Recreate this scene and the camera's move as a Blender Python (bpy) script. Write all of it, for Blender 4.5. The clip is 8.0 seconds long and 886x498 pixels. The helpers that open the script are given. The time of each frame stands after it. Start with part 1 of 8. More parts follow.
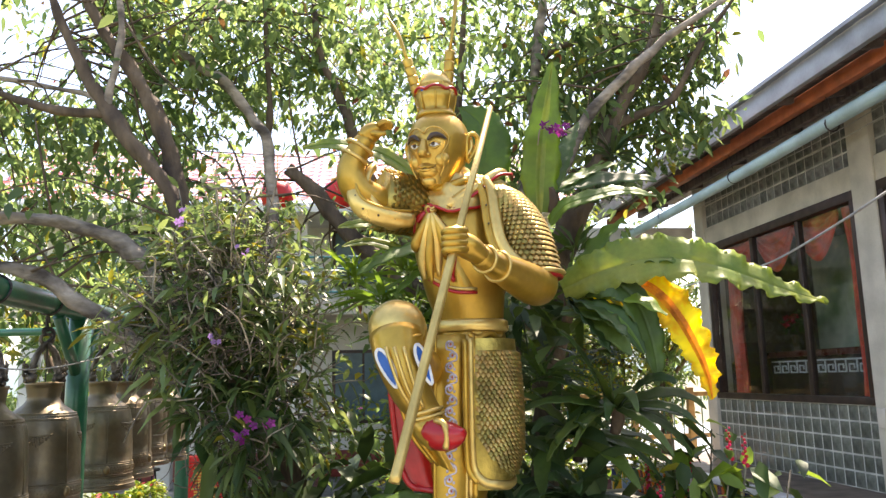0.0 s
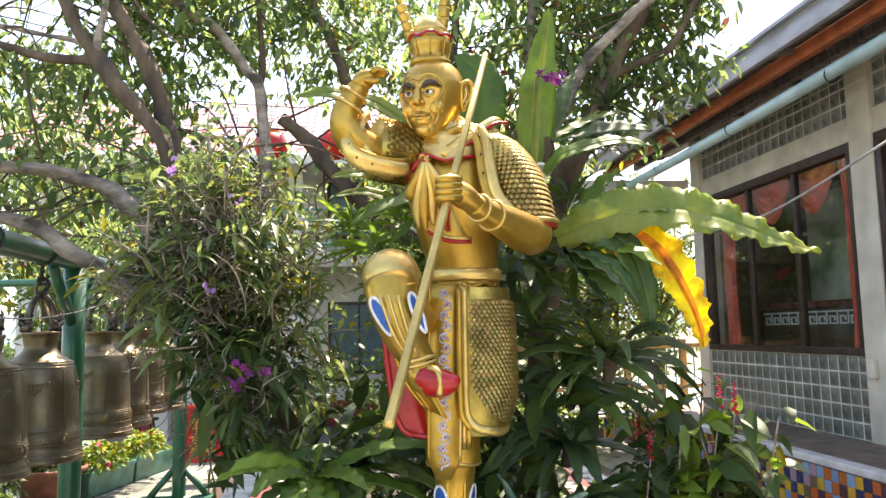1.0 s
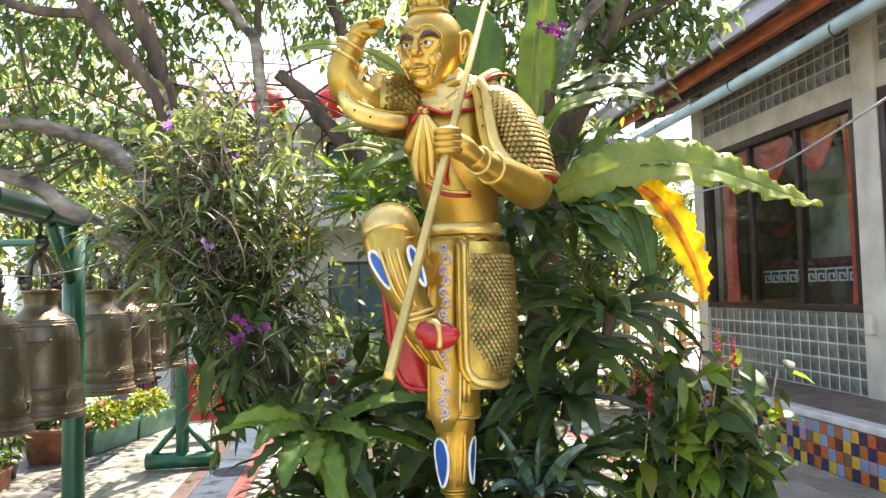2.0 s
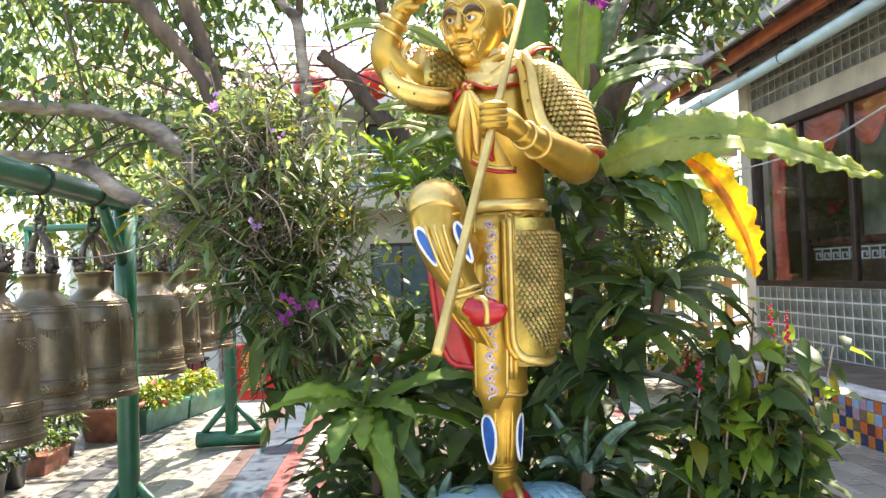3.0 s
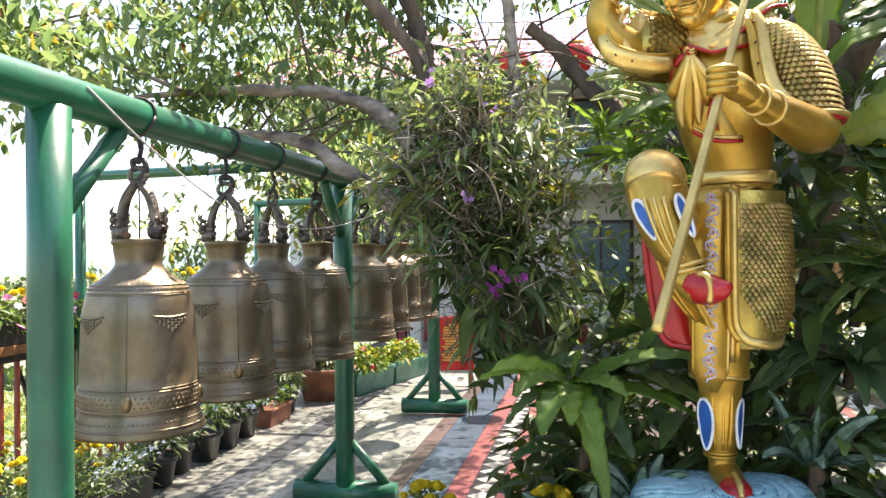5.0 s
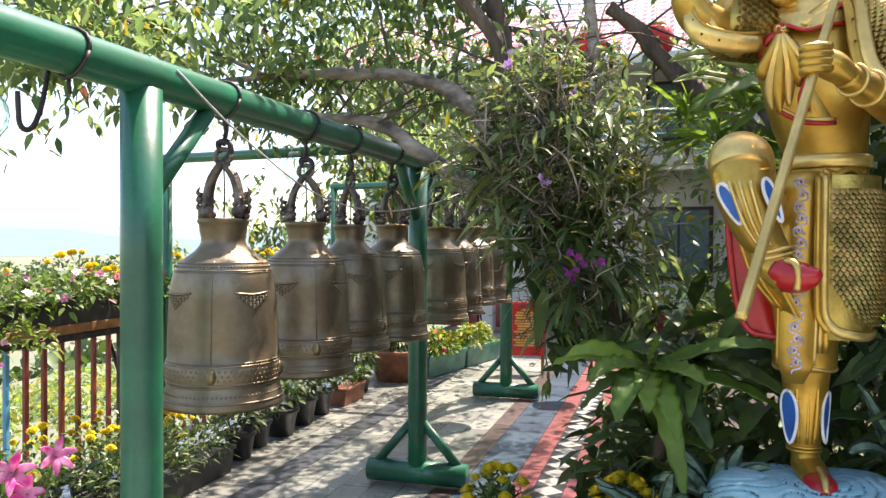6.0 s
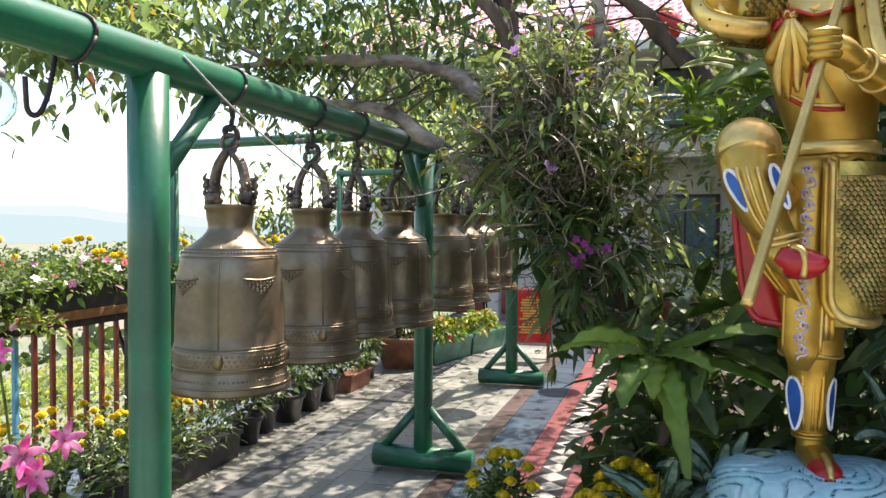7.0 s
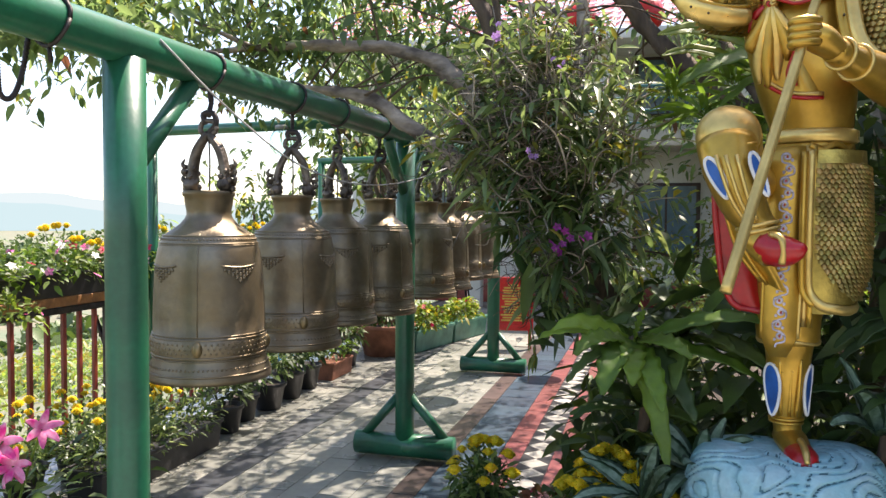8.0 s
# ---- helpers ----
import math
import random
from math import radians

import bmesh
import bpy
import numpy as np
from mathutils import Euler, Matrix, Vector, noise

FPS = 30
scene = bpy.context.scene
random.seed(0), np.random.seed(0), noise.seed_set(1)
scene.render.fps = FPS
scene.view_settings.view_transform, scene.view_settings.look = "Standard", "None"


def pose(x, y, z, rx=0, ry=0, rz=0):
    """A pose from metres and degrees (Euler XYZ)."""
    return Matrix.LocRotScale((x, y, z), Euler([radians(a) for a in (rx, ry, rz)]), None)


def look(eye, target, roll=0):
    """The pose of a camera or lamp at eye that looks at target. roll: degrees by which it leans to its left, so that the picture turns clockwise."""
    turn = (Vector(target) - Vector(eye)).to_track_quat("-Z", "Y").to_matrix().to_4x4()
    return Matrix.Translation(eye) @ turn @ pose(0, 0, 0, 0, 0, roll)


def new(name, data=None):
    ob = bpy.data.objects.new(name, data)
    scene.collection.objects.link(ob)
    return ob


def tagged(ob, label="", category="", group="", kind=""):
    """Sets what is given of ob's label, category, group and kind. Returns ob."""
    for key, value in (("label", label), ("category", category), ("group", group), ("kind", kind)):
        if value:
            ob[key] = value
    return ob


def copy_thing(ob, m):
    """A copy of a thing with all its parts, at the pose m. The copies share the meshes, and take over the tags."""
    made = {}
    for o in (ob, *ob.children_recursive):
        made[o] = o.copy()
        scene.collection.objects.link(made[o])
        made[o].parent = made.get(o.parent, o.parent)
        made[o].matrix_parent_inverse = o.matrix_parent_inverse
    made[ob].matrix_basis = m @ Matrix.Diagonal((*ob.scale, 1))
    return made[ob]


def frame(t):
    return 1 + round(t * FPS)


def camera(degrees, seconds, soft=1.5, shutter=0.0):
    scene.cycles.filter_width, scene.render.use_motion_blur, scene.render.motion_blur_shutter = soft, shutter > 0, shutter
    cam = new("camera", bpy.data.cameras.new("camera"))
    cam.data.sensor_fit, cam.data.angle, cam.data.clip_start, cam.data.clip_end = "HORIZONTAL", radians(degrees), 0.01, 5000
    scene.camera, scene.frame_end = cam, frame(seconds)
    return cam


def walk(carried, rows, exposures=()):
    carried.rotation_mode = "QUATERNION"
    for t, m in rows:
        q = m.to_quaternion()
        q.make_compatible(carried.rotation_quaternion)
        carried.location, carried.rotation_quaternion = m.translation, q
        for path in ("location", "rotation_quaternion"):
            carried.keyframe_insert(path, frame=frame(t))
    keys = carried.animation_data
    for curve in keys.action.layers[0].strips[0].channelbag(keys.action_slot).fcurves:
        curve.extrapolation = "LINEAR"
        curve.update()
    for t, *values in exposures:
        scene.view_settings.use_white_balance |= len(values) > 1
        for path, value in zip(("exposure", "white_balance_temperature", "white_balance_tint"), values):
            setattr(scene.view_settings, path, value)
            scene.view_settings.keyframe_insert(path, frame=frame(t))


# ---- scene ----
cam = camera(59.88, 8.0, soft=1.45)
PATH = [
    (0.0, pose(-0.057, 0.055, 1.645, 99.597, 1.289, -0.190)),
    (0.5, pose(-0.053, 0.056, 1.638, 98.080, 1.229, -0.364)),
    (1.0, pose(-0.052, 0.062, 1.632, 96.105, 1.232, -0.522)),
    (1.5, pose(-0.050, 0.068, 1.624, 94.532, 1.406, -0.610)),
    (2.8, pose(-0.063, 0.090, 1.594, 91.940, 1.848, 0.774)),
    (3.0, pose(-0.069, 0.089, 1.594, 91.922, 1.886, 2.534)),
    (3.5, pose(-0.086, 0.091, 1.592, 91.883, 1.784, 6.545)),
    (4.0, pose(-0.100, 0.099, 1.587, 91.535, 1.510, 10.427)),
    (4.5, pose(-0.115, 0.100, 1.584, 91.040, 1.278, 13.637)),
    (5.0, pose(-0.129, 0.098, 1.580, 90.581, 0.723, 16.963)),
    (5.2, pose(-0.135, 0.101, 1.575, 90.478, 0.433, 18.188)),
    (6.5, pose(-0.142, 0.087, 1.570, 88.929, -0.106, 23.321)),
    (7.0, pose(-0.141, 0.088, 1.567, 88.562, -0.223, 22.765)),
    (7.5, pose(-0.143, 0.092, 1.564, 88.182, -0.274, 22.747)),
    (8.0, pose(-0.140, 0.097, 1.563, 87.699, -0.327, 21.451)),
]
EXPOSURES = [(0.0, 1.85, 7500, 20), (1.5, 2.13, 7450, 20), (3.5, 2.42, 7250, 20), (4.5, 2.12, 7150, 20), (6.5, 1.56, 7000, 20), (8.0, 1.45, 7000, 20)]
walk(cam, PATH, EXPOSURES)
# ---- light ----
SUN_EL, SUN_AZ = radians(62), radians(20)      # azimuth from +y towards +x
world = bpy.data.worlds.new("world")
scene.world = world
world.use_nodes = True
wn = world.node_tree.nodes
sky = wn.new("ShaderNodeTexSky")
sky.sky_type, sky.sun_disc = "NISHITA", False
sky.sun_elevation, sky.sun_rotation = SUN_EL, SUN_AZ
sky.dust_density, sky.air_density = 1.2, 1.0
world.node_tree.links.new(sky.outputs[0], wn["Background"].inputs[0])
wn["Background"].inputs[1].default_value = 0.15
sun_data = bpy.data.lights.new("sun", "SUN")
sun_data.energy, sun_data.angle, sun_data.color = 5.0, radians(0.5), (1.0, 0.95, 0.86)
sun = new("sun", sun_data)
sun_from = Vector((math.sin(SUN_AZ) * math.cos(SUN_EL), math.cos(SUN_AZ) * math.cos(SUN_EL), math.sin(SUN_EL)))
sun.matrix_world = look(sun_from * 30, (0, 0, 0))
# ---- mesh tools ----
G = Matrix.Rotation(radians(6.16), 4, "Z")     # the terrace's own grid: x across, y along the bell rack


def at_grid(x, y, z=0.0, rz=0.0):
    return G @ pose(x, y, z, 0, 0, rz)


def link_mesh(name, bm, mats, smooth=True):
    me = bpy.data.meshes.new(name)
    bm.normal_update()
    bm.to_mesh(me)
    bm.free()
    for m in (mats if isinstance(mats, (list, tuple)) else [mats]):
        me.materials.append(m)
    if smooth:
        me.polygons.foreach_set("use_smooth", [True] * len(me.polygons))
    return new(name, me)


def part(name, bm, mats, parent=None, label="", smooth=True):
    ob = link_mesh(name, bm, mats, smooth)
    if parent is not None:
        ob.parent = parent
    return tagged(ob, label)


def thing(name, label, category, m=Matrix(), group="", kind=""):
    ob = new(name)
    ob.empty_display_size = 0.1
    ob.matrix_world = m
    return tagged(ob, label, category, group, kind)


def box(bm, lo, hi, bevel=0.0, mi=0):
    r = bmesh.ops.create_cube(bm, size=1.0)
    vs = r["verts"]
    lo, hi = Vector(lo), Vector(hi)
    for v in vs:
        v.co = Vector(((v.co[i] + 0.5) * (hi[i] - lo[i]) + lo[i] for i in range(3)))
    fs = list({f for v in vs for f in v.link_faces})
    for f in fs:
        f.material_index = mi
    if bevel:
        es = list({e for v in vs for e in v.link_edges})
        out = bmesh.ops.bevel(bm, geom=es, offset=bevel, segments=2, affect="EDGES", profile=0.6)
        for f in out["faces"]:
            f.material_index = mi


def boxed(lo, hi, bevel=0.0):
    bm = bmesh.new()
    box(bm, lo, hi, bevel)
    return bm


def rings(bm, loops, mi=0, cap=True, closed=True):
    """Skins a list of rings of points, all of one length."""
    made = [[bm.verts.new(p) for p in loop] for loop in loops]
    n = len(made[0])
    for a, b in zip(made, made[1:]):
        for i in range(n if closed else n - 1):
            j = (i + 1) % n
            bm.faces.new((a[i], a[j], b[j], b[i])).material_index = mi
    if cap and closed:
        for loop in (list(reversed(made[0])), made[-1]):
            try:
                bm.faces.new(loop).material_index = mi
            except ValueError:
                pass
    return made


def smooth_path(pts, k=4):
    """Catmull-Rom through points (tuples of any length)."""
    P = np.array(pts, float)
    P = np.vstack([2 * P[0] - P[1], P, 2 * P[-1] - P[-2]])
    out = []
    for i in range(1, len(P) - 2):
        for s in np.linspace(0, 1, k, endpoint=False):
            a, b, c, d = P[i - 1:i + 3]
            out.append(0.5 * (2 * b + (c - a) * s + (2 * a - 5 * b + 4 * c - d) * s ** 2 + (3 * b - a - 3 * c + d) * s ** 3))
    out.append(P[-2])
    return np.array(out)


def tube(bm, pts, rad, seg=10, mi=0, k=4, squash=None, rough=0.0):
    """A tube through pts with the radii rad (one, or one a point); squash flattens it along an axis."""
    if not isinstance(rad, (list, tuple)):
        rad = [rad] * len(pts)
    P = smooth_path([(*p, r) for p, r in zip(pts, rad)], k) if k > 1 else np.array([(*p, r) for p, r in zip(pts, rad)])
    loops, up = [], None
    for i, p in enumerate(P):
        a, b = P[max(i - 1, 0)][:3], P[min(i + 1, len(P) - 1)][:3]
        t = Vector(b - a).normalized()
        if up is None:
            up = Vector((0, 0, 1)) if abs(t.z) < 0.9 else Vector((0, 1, 0))
        x = t.cross(up).normalized()
        up = x.cross(t).normalized()
        loop = []
        for s in range(seg):
            w = 2 * math.pi * s / seg
            o = (x * math.cos(w) + up * math.sin(w)) * p[3]
            if rough:
                o *= 1 + rough * noise.noise(Vector(p[:3]) * 9 + o * 30)
            if squash is not None:
                ax, f = squash
                ax = Vector(ax).normalized()
                o -= ax * o.dot(ax) * (1 - f)
            loop.append(Vector(p[:3]) + o)
        loops.append(loop)
    rings(bm, loops, mi)


def lathe(bm, prof, seg=24, mi=0, at=(0, 0, 0), cap=True):
    at = Vector(at)
    rings(bm, [[at + Vector((r * math.cos(2 * math.pi * i / seg), r * math.sin(2 * math.pi * i / seg), z)) for i in range(seg)] for r, z in prof], mi, cap)


def ball(bm, at, r, mi=0, seg=14, m=None):
    out = bmesh.ops.create_uvsphere(bm, u_segments=seg, v_segments=max(6, seg * 2 // 3), radius=1.0)
    r = Vector(r) if hasattr(r, "__len__") else Vector((r, r, r))
    for v in out["verts"]:
        c = Vector((v.co.x * r.x, v.co.y * r.y, v.co.z * r.z))
        v.co = (m @ c if m else c) + Vector(at)
    for f in {f for v in out["verts"] for f in v.link_faces}:
        f.material_index = mi


def blades(name, base, way, length, width, mats, parent=None, bend=0.35, fold=0.25, which=None, label="", rng=None):
    """Many small folded leaves as one mesh: base (n,3), way (n,3), length (n), width (n)."""
    rng = rng or np.random.default_rng(5)
    n = len(base)
    way = way / np.linalg.norm(way, axis=1, keepdims=True)
    side = np.cross(way, rng.normal(size=(n, 3)) * 0.5 + np.array([0, 0, 1.0]))
    side /= np.linalg.norm(side, axis=1, keepdims=True) + 1e-9
    nor = np.cross(side, way)
    L, W = np.asarray(length)[:, None], np.asarray(width)[:, None] / 2
    down = np.array([0, 0, -1.0])
    B = np.asarray(bend if hasattr(bend, "__len__") else np.full(n, bend))[:, None] * rng.uniform(0.4, 1.4, (n, 1))

    def mid(s):
        return base + way * L * s + down * L * B * s * s

    def row(s, w):
        m = mid(s)
        return [m - side * W * w + nor * W * fold, m, m + side * W * w + nor * W * fold]
    V = np.stack([mid(0.0), *row(0.33, 1.0), *row(0.68, 0.8), mid(1.0)], 1).reshape(-1, 3)
    pat = np.array([[0, 1, 2, 2], [0, 2, 3, 3], [1, 4, 5, 2], [2, 5, 6, 3], [4, 7, 5, 5], [5, 7, 6, 6]])
    F = (np.arange(n)[:, None, None] * 8 + pat[None]).reshape(-1, 4)
    tri = F[:, 2] == F[:, 3]
    lens = np.where(tri, 3, 4)
    keep = np.ones_like(F, bool)
    keep[tri, 3] = False
    idx = F[keep]
    me = bpy.data.meshes.new(name)
    me.vertices.add(len(V))
    me.vertices.foreach_set("co", V.ravel())
    me.loops.add(len(idx))
    me.loops.foreach_set("vertex_index", idx.astype(np.int32))
    me.polygons.add(len(lens))
    me.polygons.foreach_set("loop_start", np.concatenate([[0], np.cumsum(lens)[:-1]]).astype(np.int32))
    me.polygons.foreach_set("loop_total", lens.astype(np.int32))
    mats = mats if isinstance(mats, (list, tuple)) else [mats]
    for m in mats:
        me.materials.append(m)
    if which is not None:
        me.polygons.foreach_set("material_index", np.repeat(which, 6).astype(np.int32))
    me.polygons.foreach_set("use_smooth", [True] * len(lens))
    me.update(calc_edges=True)
    ob = new(name, me)
    if parent is not None:
        ob.parent = parent
    return tagged(ob, label, kind="stuff")


def big_leaf(bm, base, way, length, width, droop=0.3, wave=0.0, waves=7, mi=0, lobes=0.0, up=(0, 0, 1), seg=14, tip=1.6, seed=0, thick=0.002, stripe=False):
    """One long leaf with a sunk midrib and a wavy margin, as a thin solid."""
    base, t, gen = Vector(base), Vector(way).normalized(), random.Random(seed)
    side = t.cross(Vector(up)).normalized()
    rows, ph = [], gen.uniform(0, 6)
    p = base.copy()
    step = length / seg
    for i in range(seg + 1):
        s = i / seg
        nor = side.cross(t).normalized()
        w = width / 2 * (math.sin(math.pi * min(1, s * 0.93 + 0.06) ** 0.8) ** (1 / tip)) + 0.002
        a = wave * width * math.sin(waves * 2 * math.pi * s + ph)
        b = wave * width * math.sin(waves * 2 * math.pi * s + ph + 1.9)
        wl = w * (1 + lobes * math.sin(waves * 2 * math.pi * s + ph))
        wr = w * (1 + lobes * math.sin(waves * 2 * math.pi * s + ph + 2.4))
        row = [p - side * wl + nor * (0.10 * w + a), p - side * w * 0.55 + nor * (0.09 * w + a * 0.25), p + nor * 0.0,
               p + side * w * 0.55 + nor * (0.09 * w + b * 0.25), p + side * wr + nor * (0.10 * w + b)]
        rows.append((row, nor))
        t = (t + Vector((0, 0, -1)) * droop * 2 * s / seg * 2).normalized()
        side = (side - t * side.dot(t)).normalized()
        p = p + t * step
    top = [[bm.verts.new(q) for q in row] for row, _ in rows]
    bot = [[bm.verts.new(q - nor * thick) for q in row] for row, nor in rows]
    for a, b in zip(top, top[1:]):
        for i in range(4):
            bm.faces.new((a[i], a[i + 1], b[i + 1], b[i])).material_index = 1 if stripe and i in (1, 2) else mi
    for a, b in zip(bot, bot[1:]):
        for i in range(4):
            bm.faces.new((a[i + 1], a[i], b[i], b[i + 1])).material_index = mi
    for i in range(len(top) - 1):
        bm.faces.new((top[i][0], top[i + 1][0], bot[i + 1][0], bot[i][0])).material_index = mi
        bm.faces.new((top[i + 1][4], top[i][4], bot[i][4], bot[i + 1][4])).material_index = mi
# ---- materials ----
def mat(name, col, rough=0.6, metal=0.0, var=0.25, scale=6.0, fine=60.0, bump=0.15, col2=None, island=0.0, obj=0.0, translucent=0.0, coat=0.0, alpha_var=0.15, stretch=(1, 1, 1)):
    """A surface with stains at one scale and grain at another; island and obj vary it from piece to piece."""
    m = bpy.data.materials.new(name)
    m.use_nodes = True
    nt = m.node_tree
    nd, ln = nt.nodes, nt.links
    b = nd["Principled BSDF"]
    tc = nd.new("ShaderNodeTexCoord")
    mp = nd.new("ShaderNodeMapping")
    mp.inputs["Scale"].default_value = stretch
    ln.new(tc.outputs["Object"], mp.inputs[0])
    n1, n2 = nd.new("ShaderNodeTexNoise"), nd.new("ShaderNodeTexNoise")
    for n, s, d in ((n1, scale, 4), (n2, fine, 3)):
        n.inputs["Scale"].default_value, n.inputs["Detail"].default_value = s, d
        ln.new(mp.outputs[0], n.inputs["Vector"])
    mix = nd.new("ShaderNodeMix")
    mix.data_type = "RGBA"
    c = Vector(col[:3])
    c2 = Vector(col2[:3]) if col2 else c * (1 - var * 1.6)
    mix.inputs["A"].default_value = (*[min(1, v * (1 + var * 0.6)) for v in c], 1)
    mix.inputs["B"].default_value = (*c2, 1)
    rmp = nd.new("ShaderNodeMapRange")
    rmp.inputs["From Min"].default_value, rmp.inputs["From Max"].default_value = 0.35, 0.68
    ln.new(n1.outputs["Fac"], rmp.inputs["Value"])
    ln.new(rmp.outputs[0], mix.inputs["Factor"])
    hsv = nd.new("ShaderNodeHueSaturation")
    ln.new(mix.outputs["Result"], hsv.inputs["Color"])
    val = nd.new("ShaderNodeMapRange")
    val.inputs["To Min"].default_value, val.inputs["To Max"].default_value = 1 - var * 0.7, 1 + var * 0.7
    ln.new(n2.outputs["Fac"], val.inputs["Value"])
    last = val.outputs[0]
    for amount, node, sock in ((island, "ShaderNodeNewGeometry", "Random Per Island"), (obj, "ShaderNodeObjectInfo", "Random")):
        if amount:
            g = nd.new(node)
            r = nd.new("ShaderNodeMapRange")
            r.inputs["To Min"].default_value, r.inputs["To Max"].default_value = 1 - amount, 1 + amount
            ln.new(g.outputs[sock], r.inputs["Value"])
            mu = nd.new("ShaderNodeMath")
            mu.operation = "MULTIPLY"
            ln.new(last, mu.inputs[0]), ln.new(r.outputs[0], mu.inputs[1])
            last = mu.outputs[0]
            h = nd.new("ShaderNodeMapRange")
            h.inputs["To Min"].default_value, h.inputs["To Max"].default_value = 0.5 + amount * 0.07, 0.5 - amount * 0.05
            ln.new(g.outputs[sock], h.inputs["Value"])
            ln.new(h.outputs[0], hsv.inputs["Hue"])
    ln.new(last, hsv.inputs["Value"])
    ln.new(hsv.outputs[0], b.inputs["Base Color"])
    rr = nd.new("ShaderNodeMapRange")
    rr.inputs["To Min"].default_value, rr.inputs["To Max"].default_value = max(0.02, rough - alpha_var), min(1, rough + alpha_var)
    ln.new(n1.outputs["Fac"], rr.inputs["Value"])
    ln.new(rr.outputs[0], b.inputs["Roughness"])
    b.inputs["Metallic"].default_value = metal
    b.inputs["Coat Weight"].default_value = coat
    if bump:
        bp = nd.new("ShaderNodeBump")
        bp.inputs["Strength"].default_value, bp.inputs["Distance"].default_value = bump, 0.01
        ln.new(n2.outputs["Fac"], bp.inputs["Height"])
        ln.new(bp.outputs[0], b.inputs["Normal"])
    if translucent:
        tr = nd.new("ShaderNodeBsdfTranslucent")
        gain = nd.new("ShaderNodeHueSaturation")
        gain.inputs["Saturation"].default_value, gain.inputs["Value"].default_value, gain.inputs["Hue"].default_value = 1.0, 1.9, 0.488
        ln.new(hsv.outputs[0], gain.inputs["Color"])
        ln.new(gain.outputs[0], tr.inputs["Color"])
        ms = nd.new("ShaderNodeMixShader")
        ms.inputs[0].default_value = translucent
        ln.new(b.outputs[0], ms.inputs[1]), ln.new(tr.outputs[0], ms.inputs[2])
        ln.new(ms.outputs[0], nd["Material Output"].inputs[0])
    return m


def glass(name, tint=(0.9, 0.95, 0.93), rough=0.03):
    m = bpy.data.materials.new(name)
    m.use_nodes = True
    b = m.node_tree.nodes["Principled BSDF"]
    b.inputs["Base Color"].default_value = (*tint, 1)
    b.inputs["Transmission Weight"].default_value = 1.0
    b.inputs["Roughness"].default_value = rough
    b.inputs["IOR"].default_value = 1.45
    return m


GOLD = mat("gold_paint", (0.54, 0.32, 0.048), 0.34, 0.72, 0.22, 5, 45, 0.08, coat=0.15)
GOLD_PALE = mat("pale_gold_paint", (0.70, 0.485, 0.15), 0.32, 0.68, 0.18, 8, 60, 0.06)
GOLD_DULL = mat("worn_bronze_gold_scales", (0.52, 0.345, 0.09), 0.34, 0.75, 0.3, 14, 90, 0.2, island=0.3)
FACE_GOLD = mat("yellow_gold_face_paint", (0.62, 0.39, 0.085), 0.30, 0.68, 0.12, 8, 60, 0.05)
RED_PAINT = mat("glossy_red_paint", (0.40, 0.010, 0.012), 0.34, 0.0, 0.2, 9, 70, 0.05, coat=0.12)
BLUE_PAINT = mat("blue_paint", (0.012, 0.10, 0.36), 0.35, 0.0, 0.25, 12, 70, 0.05)
WHITE_PAINT = mat("white_paint", (0.72, 0.72, 0.70), 0.45, 0.0, 0.12, 10, 70, 0.08)
LILAC_PAINT = mat("pale_lilac_paint", (0.50, 0.46, 0.55), 0.5, 0.0, 0.3, 40, 120, 0.1)
DARK_PAINT = mat("dark_brown_paint", (0.05, 0.028, 0.014), 0.5, 0.0, 0.3, 20, 80, 0.05)
ROCK_BLUE = mat("pale_blue_painted_plaster", (0.15, 0.35, 0.38), 0.45, 0.0, 0.35, 8, 45, 0.35, col2=(0.33, 0.51, 0.53))
GREEN_PIPE = mat("dark_green_enamel", (0.010, 0.115, 0.055), 0.34, 0.0, 0.3, 4, 50, 0.06, col2=(0.014, 0.08, 0.042), coat=0.15)
BRONZE = mat("aged_bell_bronze", (0.185, 0.156, 0.108), 0.44, 0.75, 0.45, 5, 40, 0.18, col2=(0.15, 0.105, 0.05))
BRONZE_DARK = mat("dark_ornament_bronze", (0.17, 0.14, 0.11), 0.5, 0.7, 0.4, 18, 70, 0.4)
BRASS_WORN = mat("worn_brass", (0.27, 0.20, 0.10), 0.42, 0.8, 0.3, 14, 60, 0.1)
IRON = mat("dark_iron", (0.06, 0.05, 0.045), 0.55, 0.6, 0.3, 12, 80, 0.2)
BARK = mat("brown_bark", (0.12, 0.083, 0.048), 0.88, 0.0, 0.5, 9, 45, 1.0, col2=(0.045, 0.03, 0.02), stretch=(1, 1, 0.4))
# Lighter copy of the bark; the sun on these limbs is put into its colour.
BARK_PALE = mat("grey_bark_sun_in_colour", (0.34, 0.28, 0.21), 0.85, 0.0, 0.5, 10, 50, 1.0, col2=(0.075, 0.058, 0.044), stretch=(0.5, 1, 1))
CANE = mat("dry_grey_canes", (0.29, 0.245, 0.18), 0.7, 0.0, 0.4, 14, 60, 0.2, island=0.4)
LEAF_TREE = mat("tree_leaf_green", (0.118, 0.18, 0.056), 0.40, 0.0, 0.2, 3, 30, 0.0, island=0.45, translucent=0.55)
LEAF_YELLOW = mat("tree_leaf_yellow", (0.20, 0.19, 0.02), 0.45, 0.0, 0.2, 3, 30, 0.0, island=0.3, translucent=0.45)
